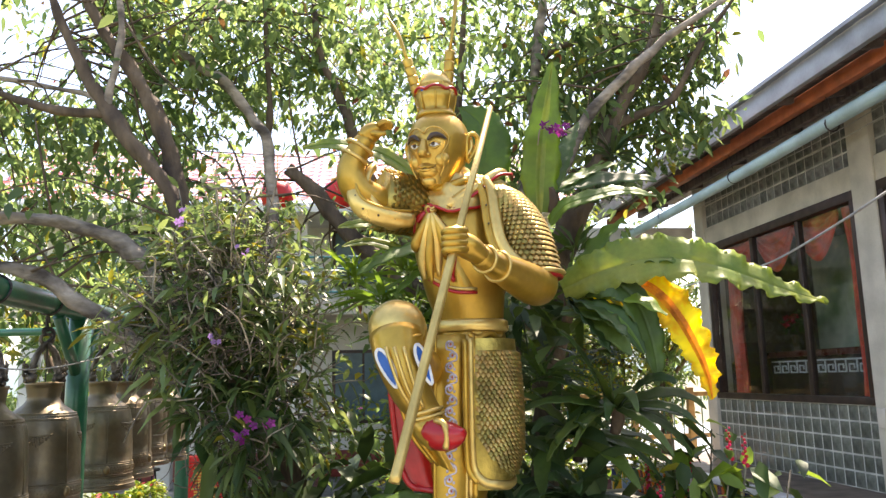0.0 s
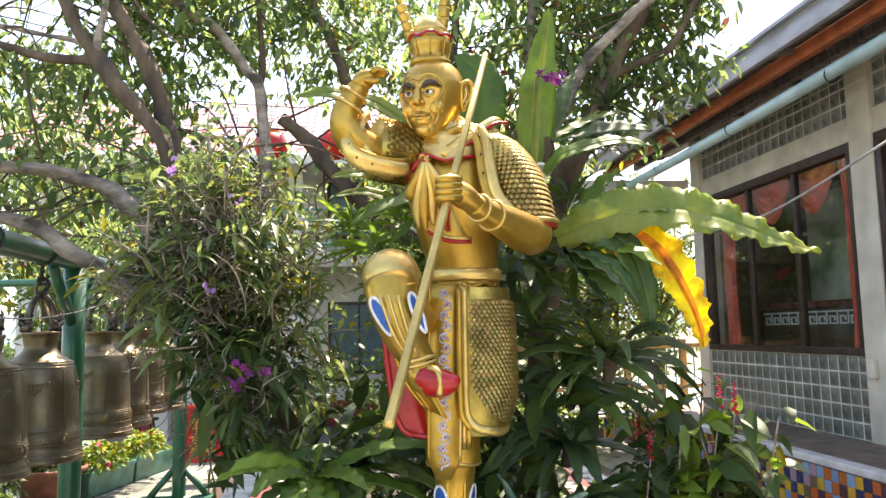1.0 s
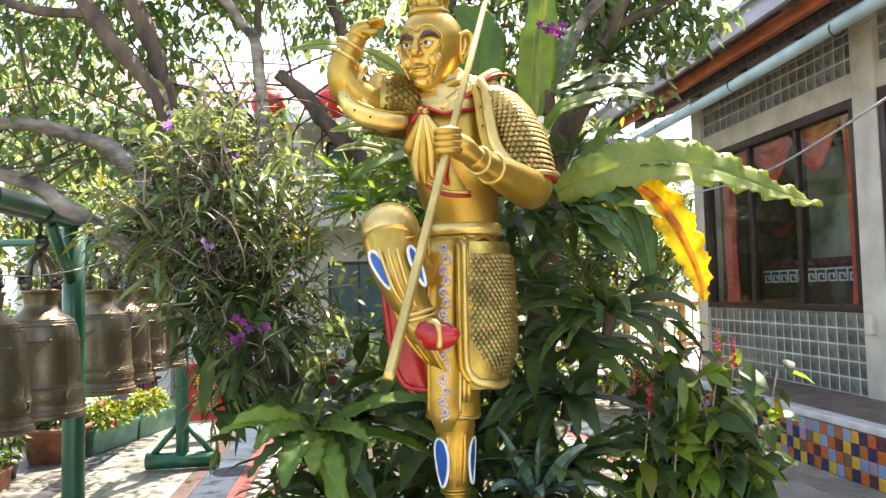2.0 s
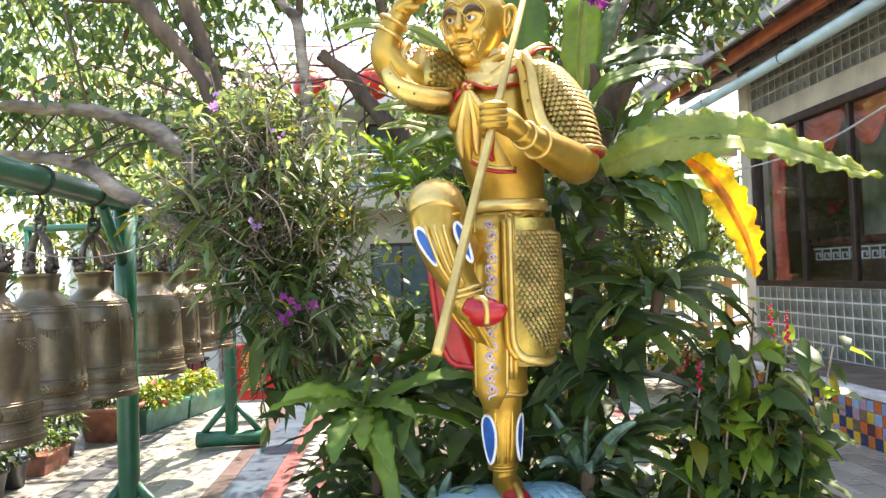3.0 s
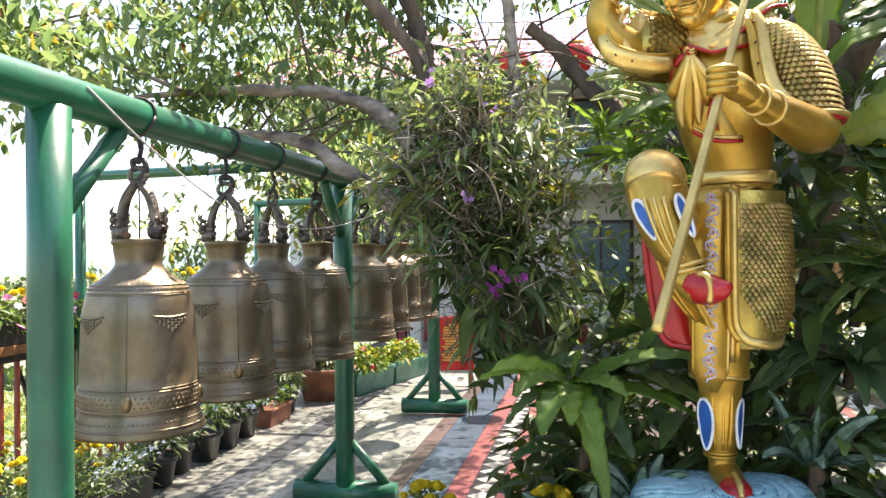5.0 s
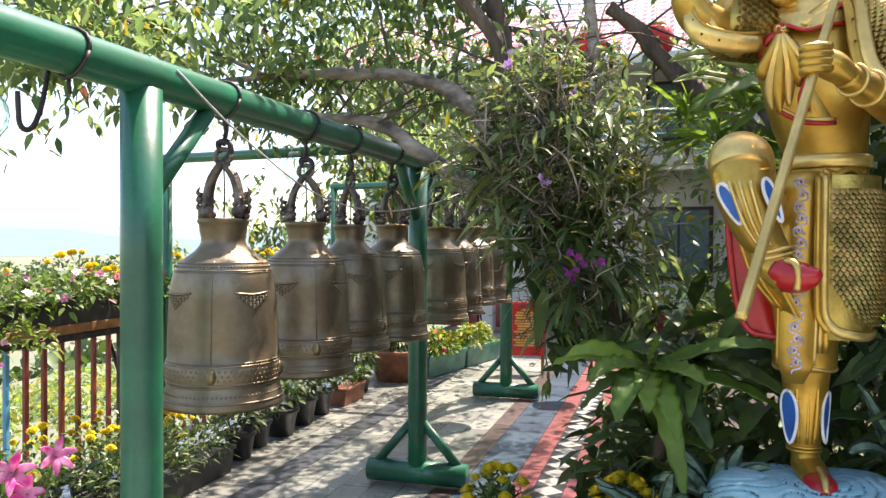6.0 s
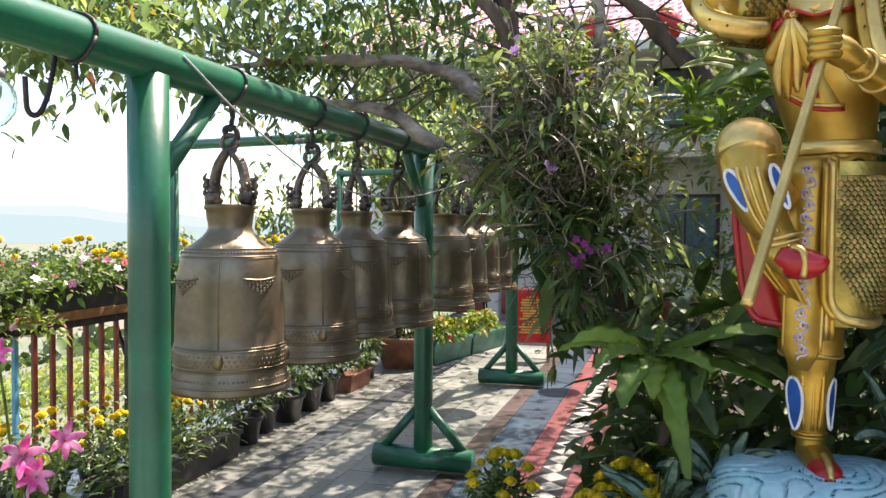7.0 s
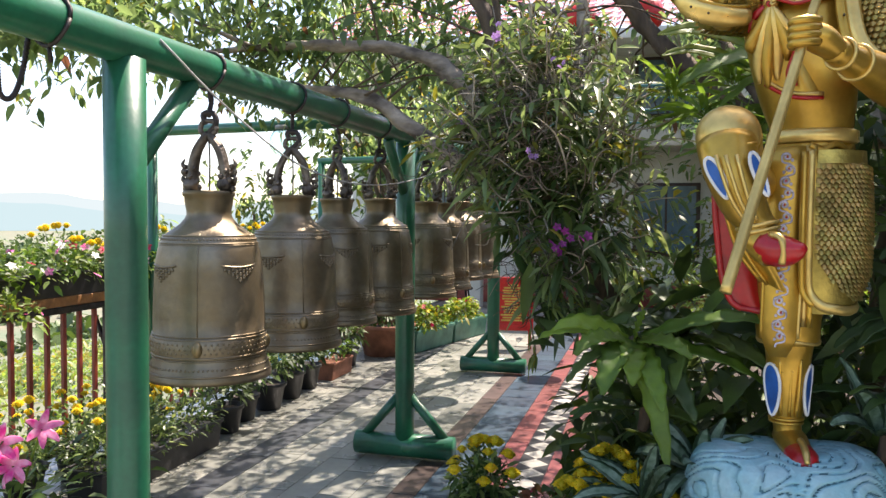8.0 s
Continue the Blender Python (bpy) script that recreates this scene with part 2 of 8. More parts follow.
LEAF_BROWN = mat("withered_leaf", (0.16, 0.075, 0.03), 0.6, 0.0, 0.3, 6, 40, 0.0, island=0.4, translucent=0.3)
LEAF_ORCHID = mat("orchid_leaf_green", (0.145, 0.205, 0.06), 0.36, 0.0, 0.25, 4, 40, 0.05, island=0.45, translucent=0.35)
# Deep green leaf, darkened further to put the undergrowth's shade into it.
LEAF_DARK = mat("deep_green_leaf_with_shade", (0.048, 0.088, 0.018), 0.56, 0.0, 0.3, 5, 40, 0.05, island=0.4, translucent=0.15)
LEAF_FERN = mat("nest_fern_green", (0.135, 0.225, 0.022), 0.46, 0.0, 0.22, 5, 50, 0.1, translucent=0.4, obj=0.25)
# Darker copy of the fern green; shade is put into its colour.
LEAF_FERN_DARK = mat("fern_green_shade_in_colour", (0.066, 0.118, 0.018), 0.54, 0.0, 0.28, 6, 50, 0.1, translucent=0.25, obj=0.35, island=0.15)
LEAF_GOLDEN = mat("dying_yellow_frond", (0.74, 0.68, 0.04), 0.5, 0.0, 0.3, 12, 50, 0.1, col2=(0.62, 0.46, 0.02), translucent=0.6)
LEAF_STRIPE = [mat("striped_leaf_dark_margin", (0.022, 0.055, 0.022), 0.5, 0.0, 0.35, 14, 60, 0.1, translucent=0.1, obj=0.2), mat("striped_leaf_silver_band", (0.17, 0.24, 0.17), 0.5, 0.0, 0.35, 30, 80, 0.1, col2=(0.06, 0.12, 0.06), translucent=0.1)]
PETAL_PURPLE = mat("magenta_petal", (0.22, 0.012, 0.17), 0.5, 0.0, 0.25, 20, 80, 0.0, island=0.3, translucent=0.35)
PETAL_VIOLET = mat("violet_petal", (0.34, 0.18, 0.42), 0.5, 0.0, 0.25, 20, 80, 0.0, translucent=0.35)
PETAL_PINK = mat("pink_petal", (0.56, 0.05, 0.26), 0.45, 0.0, 0.3, 22, 80, 0.0, col2=(0.80, 0.50, 0.60), translucent=0.35)
PETAL_YELLOW = mat("marigold_petal", (0.74, 0.57, 0.015), 0.6, 0.0, 0.2, 20, 80, 0.0, island=0.25, translucent=0.25)
PETAL_RED = mat("crimson_petal", (0.50, 0.012, 0.05), 0.5, 0.0, 0.3, 20, 80, 0.0, island=0.3, translucent=0.3)
PETAL_WHITE = mat("white_petal", (0.75, 0.73, 0.70), 0.5, 0.0, 0.1, 20, 80, 0.0, translucent=0.3)
TILE_GREY = mat("grey_green_marble_tile", (0.205, 0.205, 0.175), 0.30, 0.0, 0.35, 2.2, 25, 0.05, col2=(0.13, 0.14, 0.125), obj=0.32)
TILE_BROWN = mat("brown_marble_tile", (0.085, 0.062, 0.055), 0.34, 0.0, 0.3, 5, 30, 0.05, obj=0.2)
TILE_DARK = mat("charcoal_marble_tile", (0.055, 0.06, 0.066), 0.34, 0.0, 0.3, 5, 30, 0.05, obj=0.2)
TILE_BLUE = mat("slate_blue_tile", (0.04, 0.065, 0.09), 0.36, 0.0, 0.22, 4, 30, 0.05, obj=0.15)
TILE_PINK = mat("dusty_red_tile", (0.20, 0.062, 0.058), 0.36, 0.0, 0.25, 5, 30, 0.05, obj=0.15)
TILE_BLACK = mat("black_tile", (0.035, 0.035, 0.037), 0.34, 0.0, 0.3, 6, 40, 0.05, obj=0.2)
TILE_WHITE = mat("ivory_tile", (0.38, 0.365, 0.32), 0.34, 0.0, 0.2, 6, 40, 0.05, obj=0.15)
GROUT = mat("cement_grout", (0.17, 0.165, 0.15), 0.9, 0.0, 0.3, 8, 90, 0.3)
SOIL = mat("dark_soil", (0.045, 0.032, 0.022), 0.95, 0.0, 0.4, 14, 80, 0.8)
PLASTER = mat("cream_painted_plaster", (0.62, 0.57, 0.47), 0.7, 0.0, 0.14, 3, 60, 0.15)
WHITE_WALL = mat("white_wall_plaster", (0.72, 0.70, 0.64), 0.75, 0.0, 0.12, 1.5, 50, 0.12)
BROWN_FRAME = mat("dark_brown_aluminium", (0.055, 0.035, 0.027), 0.4, 0.3, 0.2, 8, 60, 0.05)
JOINT = mat("grimy_block_joint", (0.56, 0.55, 0.49), 0.8, 0.0, 0.25, 4, 60, 0.2)
# Lighter fern green, with the sun on the fronds put into its colour.
LEAF_LIME = mat("lime_frond_sun_in_colour", (0.125, 0.20, 0.028), 0.42, 0.0, 0.3, 6, 50, 0.1, col2=(0.29, 0.32, 0.06), translucent=0.45)
GLASS_BLOCK = mat("hollow_glass_block", (0.175, 0.185, 0.155), 0.2, 0.0, 0.3, 9, 40, 0.35, obj=0.25, coat=0.5)
VENT_BLOCK = mat("dusty_glass_block", (0.22, 0.225, 0.205), 0.3, 0.0, 0.35, 9, 40, 0.35, obj=0.3)
WINDOW_GLASS = glass("window_glass")
ORANGE_BEAM = mat("orange_painted_steel", (0.42, 0.10, 0.025), 0.5, 0.0, 0.25, 5, 50, 0.1)
SOFFIT = mat("dark_soffit", (0.16, 0.13, 0.115), 0.8, 0.0, 0.35, 3, 40, 0.25, stretch=(1, 6, 1))
FASCIA = mat("grey_metal_fascia", (0.30, 0.31, 0.31), 0.45, 0.2, 0.2, 3, 40, 0.08)
PIPE_BLUE = mat("pale_blue_pvc", (0.42, 0.58, 0.58), 0.45, 0.0, 0.14, 3, 50, 0.05)
TERRACE_TOP = mat("brown_terrazzo", (0.17, 0.12, 0.09), 0.5, 0.0, 0.25, 5, 90, 0.05)
KERB_WHITE = mat("white_stone_nosing", (0.60, 0.59, 0.57), 0.5, 0.0, 0.15, 5, 60, 0.08)
ROOF_RED = mat("red_glazed_roof_tile", (0.36, 0.045, 0.035), 0.35, 0.0, 0.25, 3, 30, 0.1, obj=0.15)
CURTAIN = mat("red_satin_curtain", (0.68, 0.08, 0.045), 0.4, 0.0, 0.25, 6, 40, 0.1)
TERRACOTTA = mat("terracotta_pot", (0.26, 0.10, 0.055), 0.75, 0.0, 0.25, 8, 60, 0.15)
BLACK_POT = mat("black_plastic_pot", (0.022, 0.022, 0.023), 0.5, 0.0, 0.3, 8, 60, 0.08)
GREEN_BOX = mat("green_plastic_planter", (0.07, 0.22, 0.16), 0.5, 0.0, 0.25, 6, 50, 0.08)
SIGN_RED = mat("red_lacquer_frame", (0.62, 0.018, 0.014), 0.35, 0.0, 0.15, 5, 50, 0.04)
SIGN_GOLD = mat("gold_lettering", (0.72, 0.48, 0.10), 0.4, 0.3, 0.15, 12, 60, 0.05)
FENCE_BLUE = mat("sky_blue_enamel", (0.10, 0.36, 0.55), 0.4, 0.0, 0.2, 10, 60, 0.08)
FENCE_MAROON = mat("maroon_enamel", (0.22, 0.035, 0.025), 0.4, 0.0, 0.2, 10, 60, 0.08)
FENCE_RAIL = mat("ochre_painted_rail", (0.34, 0.15, 0.05), 0.5, 0.0, 0.3, 8, 60, 0.1)
CABLE = mat("grey_cable", (0.42, 0.42, 0.40), 0.5, 0.0, 0.2, 10, 60, 0.05)
# ---- structure: ground, terrace, hall ----
RNG = np.random.default_rng(11)


def build_ground():
    """One sheet from the foot of the terrace down to the plain and out to the horizon."""
    bm = bmesh.new()
    ys = [-4000, -900, -200, -60, -20, 0, 10, 25, 60, 120, 300, 700, 1500, 2600, 4200]
    xs = [-4200, -2600, -1500, -800, -450, -300, -200, -150, -110, -80, -60, -32, -18, -10, -6, -4.2, 0, 8, 20, 60, 200, 900, 4000]

    def height(x, y):
        if x > -4.3:
            return -0.06
        s = min(1.0, (-4.2 - x) / 300)
        return -0.35 - 60 * s ** 0.9 + (1.0 * noise.noise(Vector((x, y, 0)) * 0.04) if x < -9 else 0)
    loops = [[Vector((x, y, height(x, y))) for y in ys] for x in xs]
    rings(bm, loops, closed=False)
    bmesh.ops.recalc_face_normals(bm, faces=bm.faces)
    m = mat("plain_fields", (0.085, 0.11, 0.062), 0.95, 0.0, 0.4, 0.03, 0.35, 0.0, col2=(0.17, 0.15, 0.10))
    ob = link_mesh("ground", bm, m)
    ob.matrix_world = G
    tagged(ob, "pale green and straw fields far below the terrace", "ground", kind="structure")


build_ground()


def build_backdrop():
    """Ranges on the horizon, with haze put into their pale glowing colour."""
    m = bpy.data.materials.new("far_haze_glow")
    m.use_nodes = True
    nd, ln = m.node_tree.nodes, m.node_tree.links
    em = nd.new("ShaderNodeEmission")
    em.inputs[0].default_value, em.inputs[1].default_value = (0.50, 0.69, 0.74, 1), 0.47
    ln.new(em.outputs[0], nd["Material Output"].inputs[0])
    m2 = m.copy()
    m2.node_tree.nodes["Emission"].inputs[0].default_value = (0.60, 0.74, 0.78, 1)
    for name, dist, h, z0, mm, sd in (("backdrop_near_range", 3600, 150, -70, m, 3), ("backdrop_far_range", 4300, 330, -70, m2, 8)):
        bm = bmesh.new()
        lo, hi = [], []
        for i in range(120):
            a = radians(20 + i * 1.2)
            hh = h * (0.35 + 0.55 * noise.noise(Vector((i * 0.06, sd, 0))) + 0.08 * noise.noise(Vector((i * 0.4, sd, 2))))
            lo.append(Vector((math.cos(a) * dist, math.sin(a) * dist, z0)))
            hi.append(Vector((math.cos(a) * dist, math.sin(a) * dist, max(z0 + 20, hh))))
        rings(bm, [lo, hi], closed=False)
        tagged(link_mesh(name, bm, mm), "hills on the horizon in a glowing haze blue", "hills", kind="structure")


build_backdrop()

# terrace slab under the tiles
slab = link_mesh("floor", boxed((-4.05, -4.0, -0.5), (12.0, 26.0, -0.012)), GROUT, False)
slab.matrix_world = G
tagged(slab, "cement bed under the marble terrace tiles", "floor", kind="structure")


def tile_mesh(name, w, l, material, h=0.011):
    bm = boxed((0.002, 0.002, -0.012), (w - 0.002, l - 0.002, h - 0.012 + 0.001 * 0), 0)
    me = bpy.data.meshes.new(name)
    bm.to_mesh(me)
    bm.free()
    me.materials.append(material)
    return me


def strip_of_tiles(x0, x1, y0, y1, length, material, name, cols=1, stagger=0.0, limit=400, count=[0]):
    w = (x1 - x0) / cols
    me = tile_mesh(name, w, length, material)
    for c in range(cols):
        y = y0 - (stagger * length if c % 2 else 0)
        while y < y1:
            ob = new(name, me)
            ob.parent = slab
            ob.location = (x0 + c * w, y, 0.0006 * RNG.uniform(-1, 1))
            y += length


def joined_tiles(x0, x1, y0, y1, w, length, material, name):
    bm = bmesh.new()
    nx, ny = max(1, round((x1 - x0) / w)), max(1, round((y1 - y0) / length))
    w, length = (x1 - x0) / nx, (y1 - y0) / ny
    vs, fs = [], []
    for i in range(nx):
        for j in range(ny):
            a, b = x0 + i * w, y0 + j * length
            k = len(vs)
            lo, hi = (a + 0.003, b + 0.003), (a + w - 0.003, b + length - 0.003)
            for z in (-0.012, -0.001):
                vs += [(lo[0], lo[1], z), (hi[0], lo[1], z), (hi[0], hi[1], z), (lo[0], hi[1], z)]
            fs += [(k + 4, k + 5, k + 6, k + 7), (k, k + 1, k + 5, k + 4), (k + 1, k + 2, k + 6, k + 5), (k + 2, k + 3, k + 7, k + 6), (k + 3, k, k + 4, k + 7)]
    me = bpy.data.meshes.new(name)
    me.from_pydata(vs, [], fs)
    me.materials.append(material)
    ob = new(name, me)
    ob.parent = slab
    tagged(ob, kind="stuff")


def build_floor():
    far = mat("far_marble_tiles", (0.27, 0.27, 0.23), 0.34, 0.0, 0.3, 2.2, 25, 0.05, col2=(0.17, 0.18, 0.165), island=0.3)
    mid = 0.68
    # aisle beside the rack, outside the patterned border
    strip_of_tiles(-2.53, -1.55, 2.6, 9.2, 0.42, TILE_GREY, "marble_tile", cols=5, stagger=0.5)
    strip_of_tiles(-2.72, -2.53, 2.2, 9.2, 0.60, TILE_DARK, "charcoal_tile")
    strip_of_tiles(-3.95, -2.72, 2.6, 9.2, 0.42, TILE_GREY, "marble_tile", cols=6, stagger=0.5)
    joined_tiles(-3.95, -1.55, -3.9, 2.2, 0.2, 0.42, far, "marble_tiles")
    joined_tiles(-3.95, -1.55, 9.4, 25.0, 0.2, 0.42, far, "marble_tiles")
    for s in (1, -1):
        def X(v):
            return v if s == 1 else 2 * mid - v
        for a, b, length, material, nm in ((-1.55, -1.40, 0.60, TILE_BROWN, "brown_tile"), (-1.40, -1.09, 0.31, TILE_BLUE, "blue_tile"),
                                           (-1.09, -0.94, 0.30, TILE_PINK, "red_tile"), (-0.745, -0.58, 0.30, TILE_PINK, "red_tile"), (-0.58, -0.27, 0.31, TILE_BLUE, "blue_tile")):
            lo, hi = sorted((X(a), X(b)))
            if s == 1 and a > -0.6:
                continue
            strip_of_tiles(lo, hi, 3.0, 9.3, length, material, nm)
            joined_tiles(lo, hi, 9.4, 24.0, hi - lo, length, material, nm + "s")
        # diamond chequer
        lo, hi = sorted((X(-0.94), X(-0.745)))
        w = (hi - lo)
        me_d = bpy.data.meshes.new("diamond_tile")
        h = w / 2
        me_d.from_pydata([(0, -h, -0.001), (h, 0, -0.001), (0, h, -0.001), (-h, 0, -0.001), (0, -h, -0.012), (h, 0, -0.012), (0, h, -0.012), (-h, 0, -0.012)], [],
                         [(0, 1, 2, 3), (0, 4, 5, 1), (1, 5, 6, 2), (2, 6, 7, 3), (3, 7, 4, 0)])
        me_d.materials.append(TILE_WHITE)
        me_t = bpy.data.meshes.new("half_tile")
        me_t.from_pydata([(0, 0, -0.0015), (h, h, -0.0015), (0, 2 * h, -0.0015), (0, 0, -0.012), (h, h, -0.012), (0, 2 * h, -0.012)], [], [(0, 1, 2), (0, 3, 4, 1), (1, 4, 5, 2), (2, 5, 3, 0)])
        me_t.materials.append(TILE_BLACK)
        y = 3.2
        while y < 9.3:
            d = new("diamond_tile", me_d)
            d.parent, d.location, d.scale = slab, ((lo + hi) / 2, y, 0), (0.97, 0.97, 1)
            for x, r in ((lo, 0), (hi, math.pi)):
                tr = new("black_half_tile", me_t)
                tr.parent, tr.location, tr.rotation_euler = slab, (x, y + (0.002 if r == 0 else w - 0.002), 0), (0, 0, r)
            y += w
    # right of the bed, to the hall
    strip_of_tiles(2.92, 3.94, 4.4, 10.6, 0.42, TILE_GREY, "marble_tile", cols=5, stagger=0.5)
    joined_tiles(2.92, 12.0, 10.9, 25.0, 0.4, 0.4, far, "marble_tiles")
    joined_tiles(1.1, 3.94, -3.9, 3.0, 0.3, 0.42, far, "marble_tiles")
    joined_tiles(-1.5, 1.1, -3.9, 1.8, 0.3, 0.42, far, "marble_tiles")
    # planting bed
    bm = bmesh.new()
    nx, ny = 26, 44
    loops = []
    for i in range(nx + 1):
        row = []
        for j in range(ny + 1):
            x, y = -0.575 + (2.2 * i / nx), 2.2 + 6.9 * j / ny
            e = min(i, nx - i, j, ny - j) / 5
            row.append(Vector((x, y, -0.01 + 0.16 * min(1, e) + 0.03 * noise.noise(Vector((x, y, 0)) * 5) * min(1, e))))
        loops.append(row)
    rings(bm, loops, closed=False)
    bmesh.ops.recalc_face_normals(bm, faces=bm.faces)
    bed = link_mesh("planting_bed", bm, SOIL)
    bed.matrix_world = G
    tagged(bed, "mound of dark soil under the tree and ferns", "soil", kind="structure")


def build_hall():
    WV = 4.93                                   # the wall's face, across
    P = 0.48                                    # floor of the veranda
    far_u = 10.65
    # veranda
    ob = link_mesh("veranda_base", boxed((3.955, -4, -0.01), (12, far_u + 0.6, P - 0.06)), GROUT, False)
    ob.matrix_world = G
    tagged(ob, "cement veranda base of the temple hall", "veranda", kind="structure")
    top = link_mesh("veranda_floor", boxed((4.08, -4, P - 0.058), (12, far_u + 0.6, P), 0.004), TERRACE_TOP, False)
    top.matrix_world = G
    tagged(top, "brown polished veranda floor before the hall", "floor", kind="structure")
    nose = link_mesh("veranda_nosing", boxed((3.925, -4, P - 0.058), (4.078, far_u + 0.6, P + 0.004), 0.008), KERB_WHITE)
    nose.matrix_world = G
    tagged(nose, "white stone edge along the veranda", "edge", kind="structure")
    # mosaic riser
    riser = link_mesh("veranda_riser", boxed((3.948, -4, -0.005), (3.956, far_u + 0.6, P - 0.06)), GROUT, False)
    riser.matrix_world = G
    tagged(riser, "riser with chequered coloured mosaic tiles", "riser", kind="structure")
    cols = [(0.62, 0.36, 0.03), (0.50, 0.12, 0.02), (0.02, 0.03, 0.10), (0.22, 0.33, 0.50), (0.10, 0.03, 0.05), (0.42, 0.25, 0.32), (0.16, 0.10, 0.06)]
    mosaics = [mat("mosaic_glaze_" + n, c, 0.25, 0.0, 0.2, 12, 60, 0.03, obj=0.15) for n, c in zip(("amber", "rust", "navy", "sky", "plum", "mauve", "umber"), cols)]
    pitch = 0.104
    meshes = []
    for m in mosaics:
        bm = boxed((0, 0.003, 0.003), (0.008, pitch - 0.003, 0.1025 - 0.003), 0.0015)
        me = bpy.data.meshes.new("mosaic_tile")
        bm.to_mesh(me)
        bm.free()
        me.materials.append(m)
        meshes.append(me)
    rnd = random.Random(4)
    for c in range(66):
        for r in range(4):
            k = (0, 1, 0, 1, 5, 1)[rnd.randrange(6)] if (c + r) % 2 else (2, 3, 2, 4, 3, 6)[rnd.randrange(6)]
            t = new("mosaic_tile", meshes[k])
            t.parent, t.location = riser, (3.940, 4.2 + c * pitch, 0.001 + r * 0.1025)
    # wall with its openings: pillars, sill zone, lintel, gable
    wall = thing("wall_hall", "cream plastered hall front with glass-block panels", "wall", G, kind="structure")

    def wp(name, lo, hi, m=PLASTER, bevel=0.006, label=""):
        return part(name, boxed(lo, hi, bevel), m, wall, label, bevel > 0)
    bays = ((7.06, 10.38), (3.30, 6.72), (-0.46, 2.96))
    for y0, y1 in ((10.38, far_u), (6.72, 7.06), (2.96, 3.30), (-0.80, -0.46)):
        wp("pillar", (WV - 0.045, y0, P), (WV + 0.22, y1, 4.4))
    block = {}
    for key, m, w, h in (("glass_block", GLASS_BLOCK, 0.164, 0.164), ("vent_block", VENT_BLOCK, 0.16, 0.158)):
        bm = bmesh.new()
        box(bm, (-0.003, 0.007, 0.007), (0.06, w - 0.007, h - 0.007), 0.010)
        box(bm, (-0.006, 0.03, 0.03), (0.01, w - 0.03, h - 0.03), 0.004)
        me = bpy.data.meshes.new(key)
        bm.normal_update()
        bm.to_mesh(me)
        bm.free()
        me.materials.append(m)
        block[key] = me
    for bi, (y0, y1) in enumerate(bays):
        wp("sill_joints", (WV + 0.001, y0, P), (WV + 0.09, y1, 1.30), JOINT, 0)
        wp("lintel", (WV - 0.02, y0, 3.43), (WV + 0.16, y1, 3.68))
        wp("vent_joints", (WV + 0.017, y0, 3.68), (WV + 0.12, y1, 4.18), JOINT, 0)
        wp("top_band", (WV - 0.02, y0, 4.18), (WV + 0.16, y1, 4.4))
        if bi == 2:
            continue
        n = int((y1 - y0) / 0.164)
        p = (y1 - y0) / n
        for c in range(n):
            for r in range(5):
                b = new("glass_block", block["glass_block"])
                b.parent, b.location, b.scale = wall, (WV, y0 + c * p, P + r * 0.164), (1, p / 0.164, 1)
            for r in range(3):
                b = new("vent_block", block["vent_block"])
                b.parent, b.location, b.scale = wall, (WV + 0.015, y0 + c * p, 3.685 + r * 0.16), (1, p / 0.16, 1)
    # windows
    for i, (y0, y1) in enumerate(bays):
        win = thing("window_%d" % (i + 1), "wide sliding window in a dark brown metal frame", "window", G, kind="structure")
        z0, z1 = 1.302, 3.428
        bm = bmesh.new()
        for lo, hi in (((WV - 0.03, y0, z0), (WV + 0.10, y1, z0 + 0.075)), ((WV - 0.03, y0, z1 - 0.10), (WV + 0.10, y1, z1)),
                       ((WV - 0.03, y0 + 0.001, z0 + 0.07), (WV + 0.10, y0 + 0.09, z1 - 0.09)), ((WV - 0.03, y1 - 0.09, z0 + 0.07), (WV + 0.10, y1 - 0.001, z1 - 0.09))):
            box(bm, lo, hi, 0.005)
        part("window_frame", bm, BROWN_FRAME, win)
        for s in (0.33, 0.64):
            yy = y0 + (y1 - y0) * s
            part("mullion", boxed((WV + 0.0, yy - 0.035, z0 + 0.07), (WV + 0.07, yy + 0.035, z1 - 0.09), 0.005), BROWN_FRAME, win)
        edges = [y0 + 0.09, y0 + (y1 - y0) * 0.33, y0 + (y1 - y0) * 0.64, y1 - 0.09]
        for a, b in zip(edges, edges[1:]):
            pane = part("pane", boxed((WV + 0.03, a + 0.02, z0 + 0.06), (WV + 0.036, b - 0.02, z1 - 0.08)), WINDOW_GLASS, win, "", False)
            pane.visible_shadow = False
    # room behind; its dimness is put into the dark brown of the walls
    ROOM_DIM = mat("room_shade_brown", (0.10, 0.06, 0.04), 0.5, 0.0, 0.3, 3, 40, 0.1)
    room = thing("wall_room", "room behind the hall windows, its dimness coloured dark brown", "wall", G, kind="structure")
    part("back_wall", boxed((8.2, -2, P), (8.35, far_u, 4.3)), ROOM_DIM, room, "", False)
    part("end_wall", boxed((WV + 0.23, far_u - 0.2, P), (8.2, far_u, 4.3)), ROOM_DIM, room, "", False)
    part("near_wall", boxed((WV + 0.23, -2.2, P), (8.2, -2, 4.3)), ROOM_DIM, room, "", False)
    part("ceiling", boxed((WV + 0.17, -2.2, 4.42), (8.5, far_u, 4.5)), ROOM_DIM, room, "", False)
    # roof overhang
    roof = thing("roof_hall", "low roof edge with grey fascia and dark soffit", "roof", G, kind="structure")
    bm = bmesh.new()
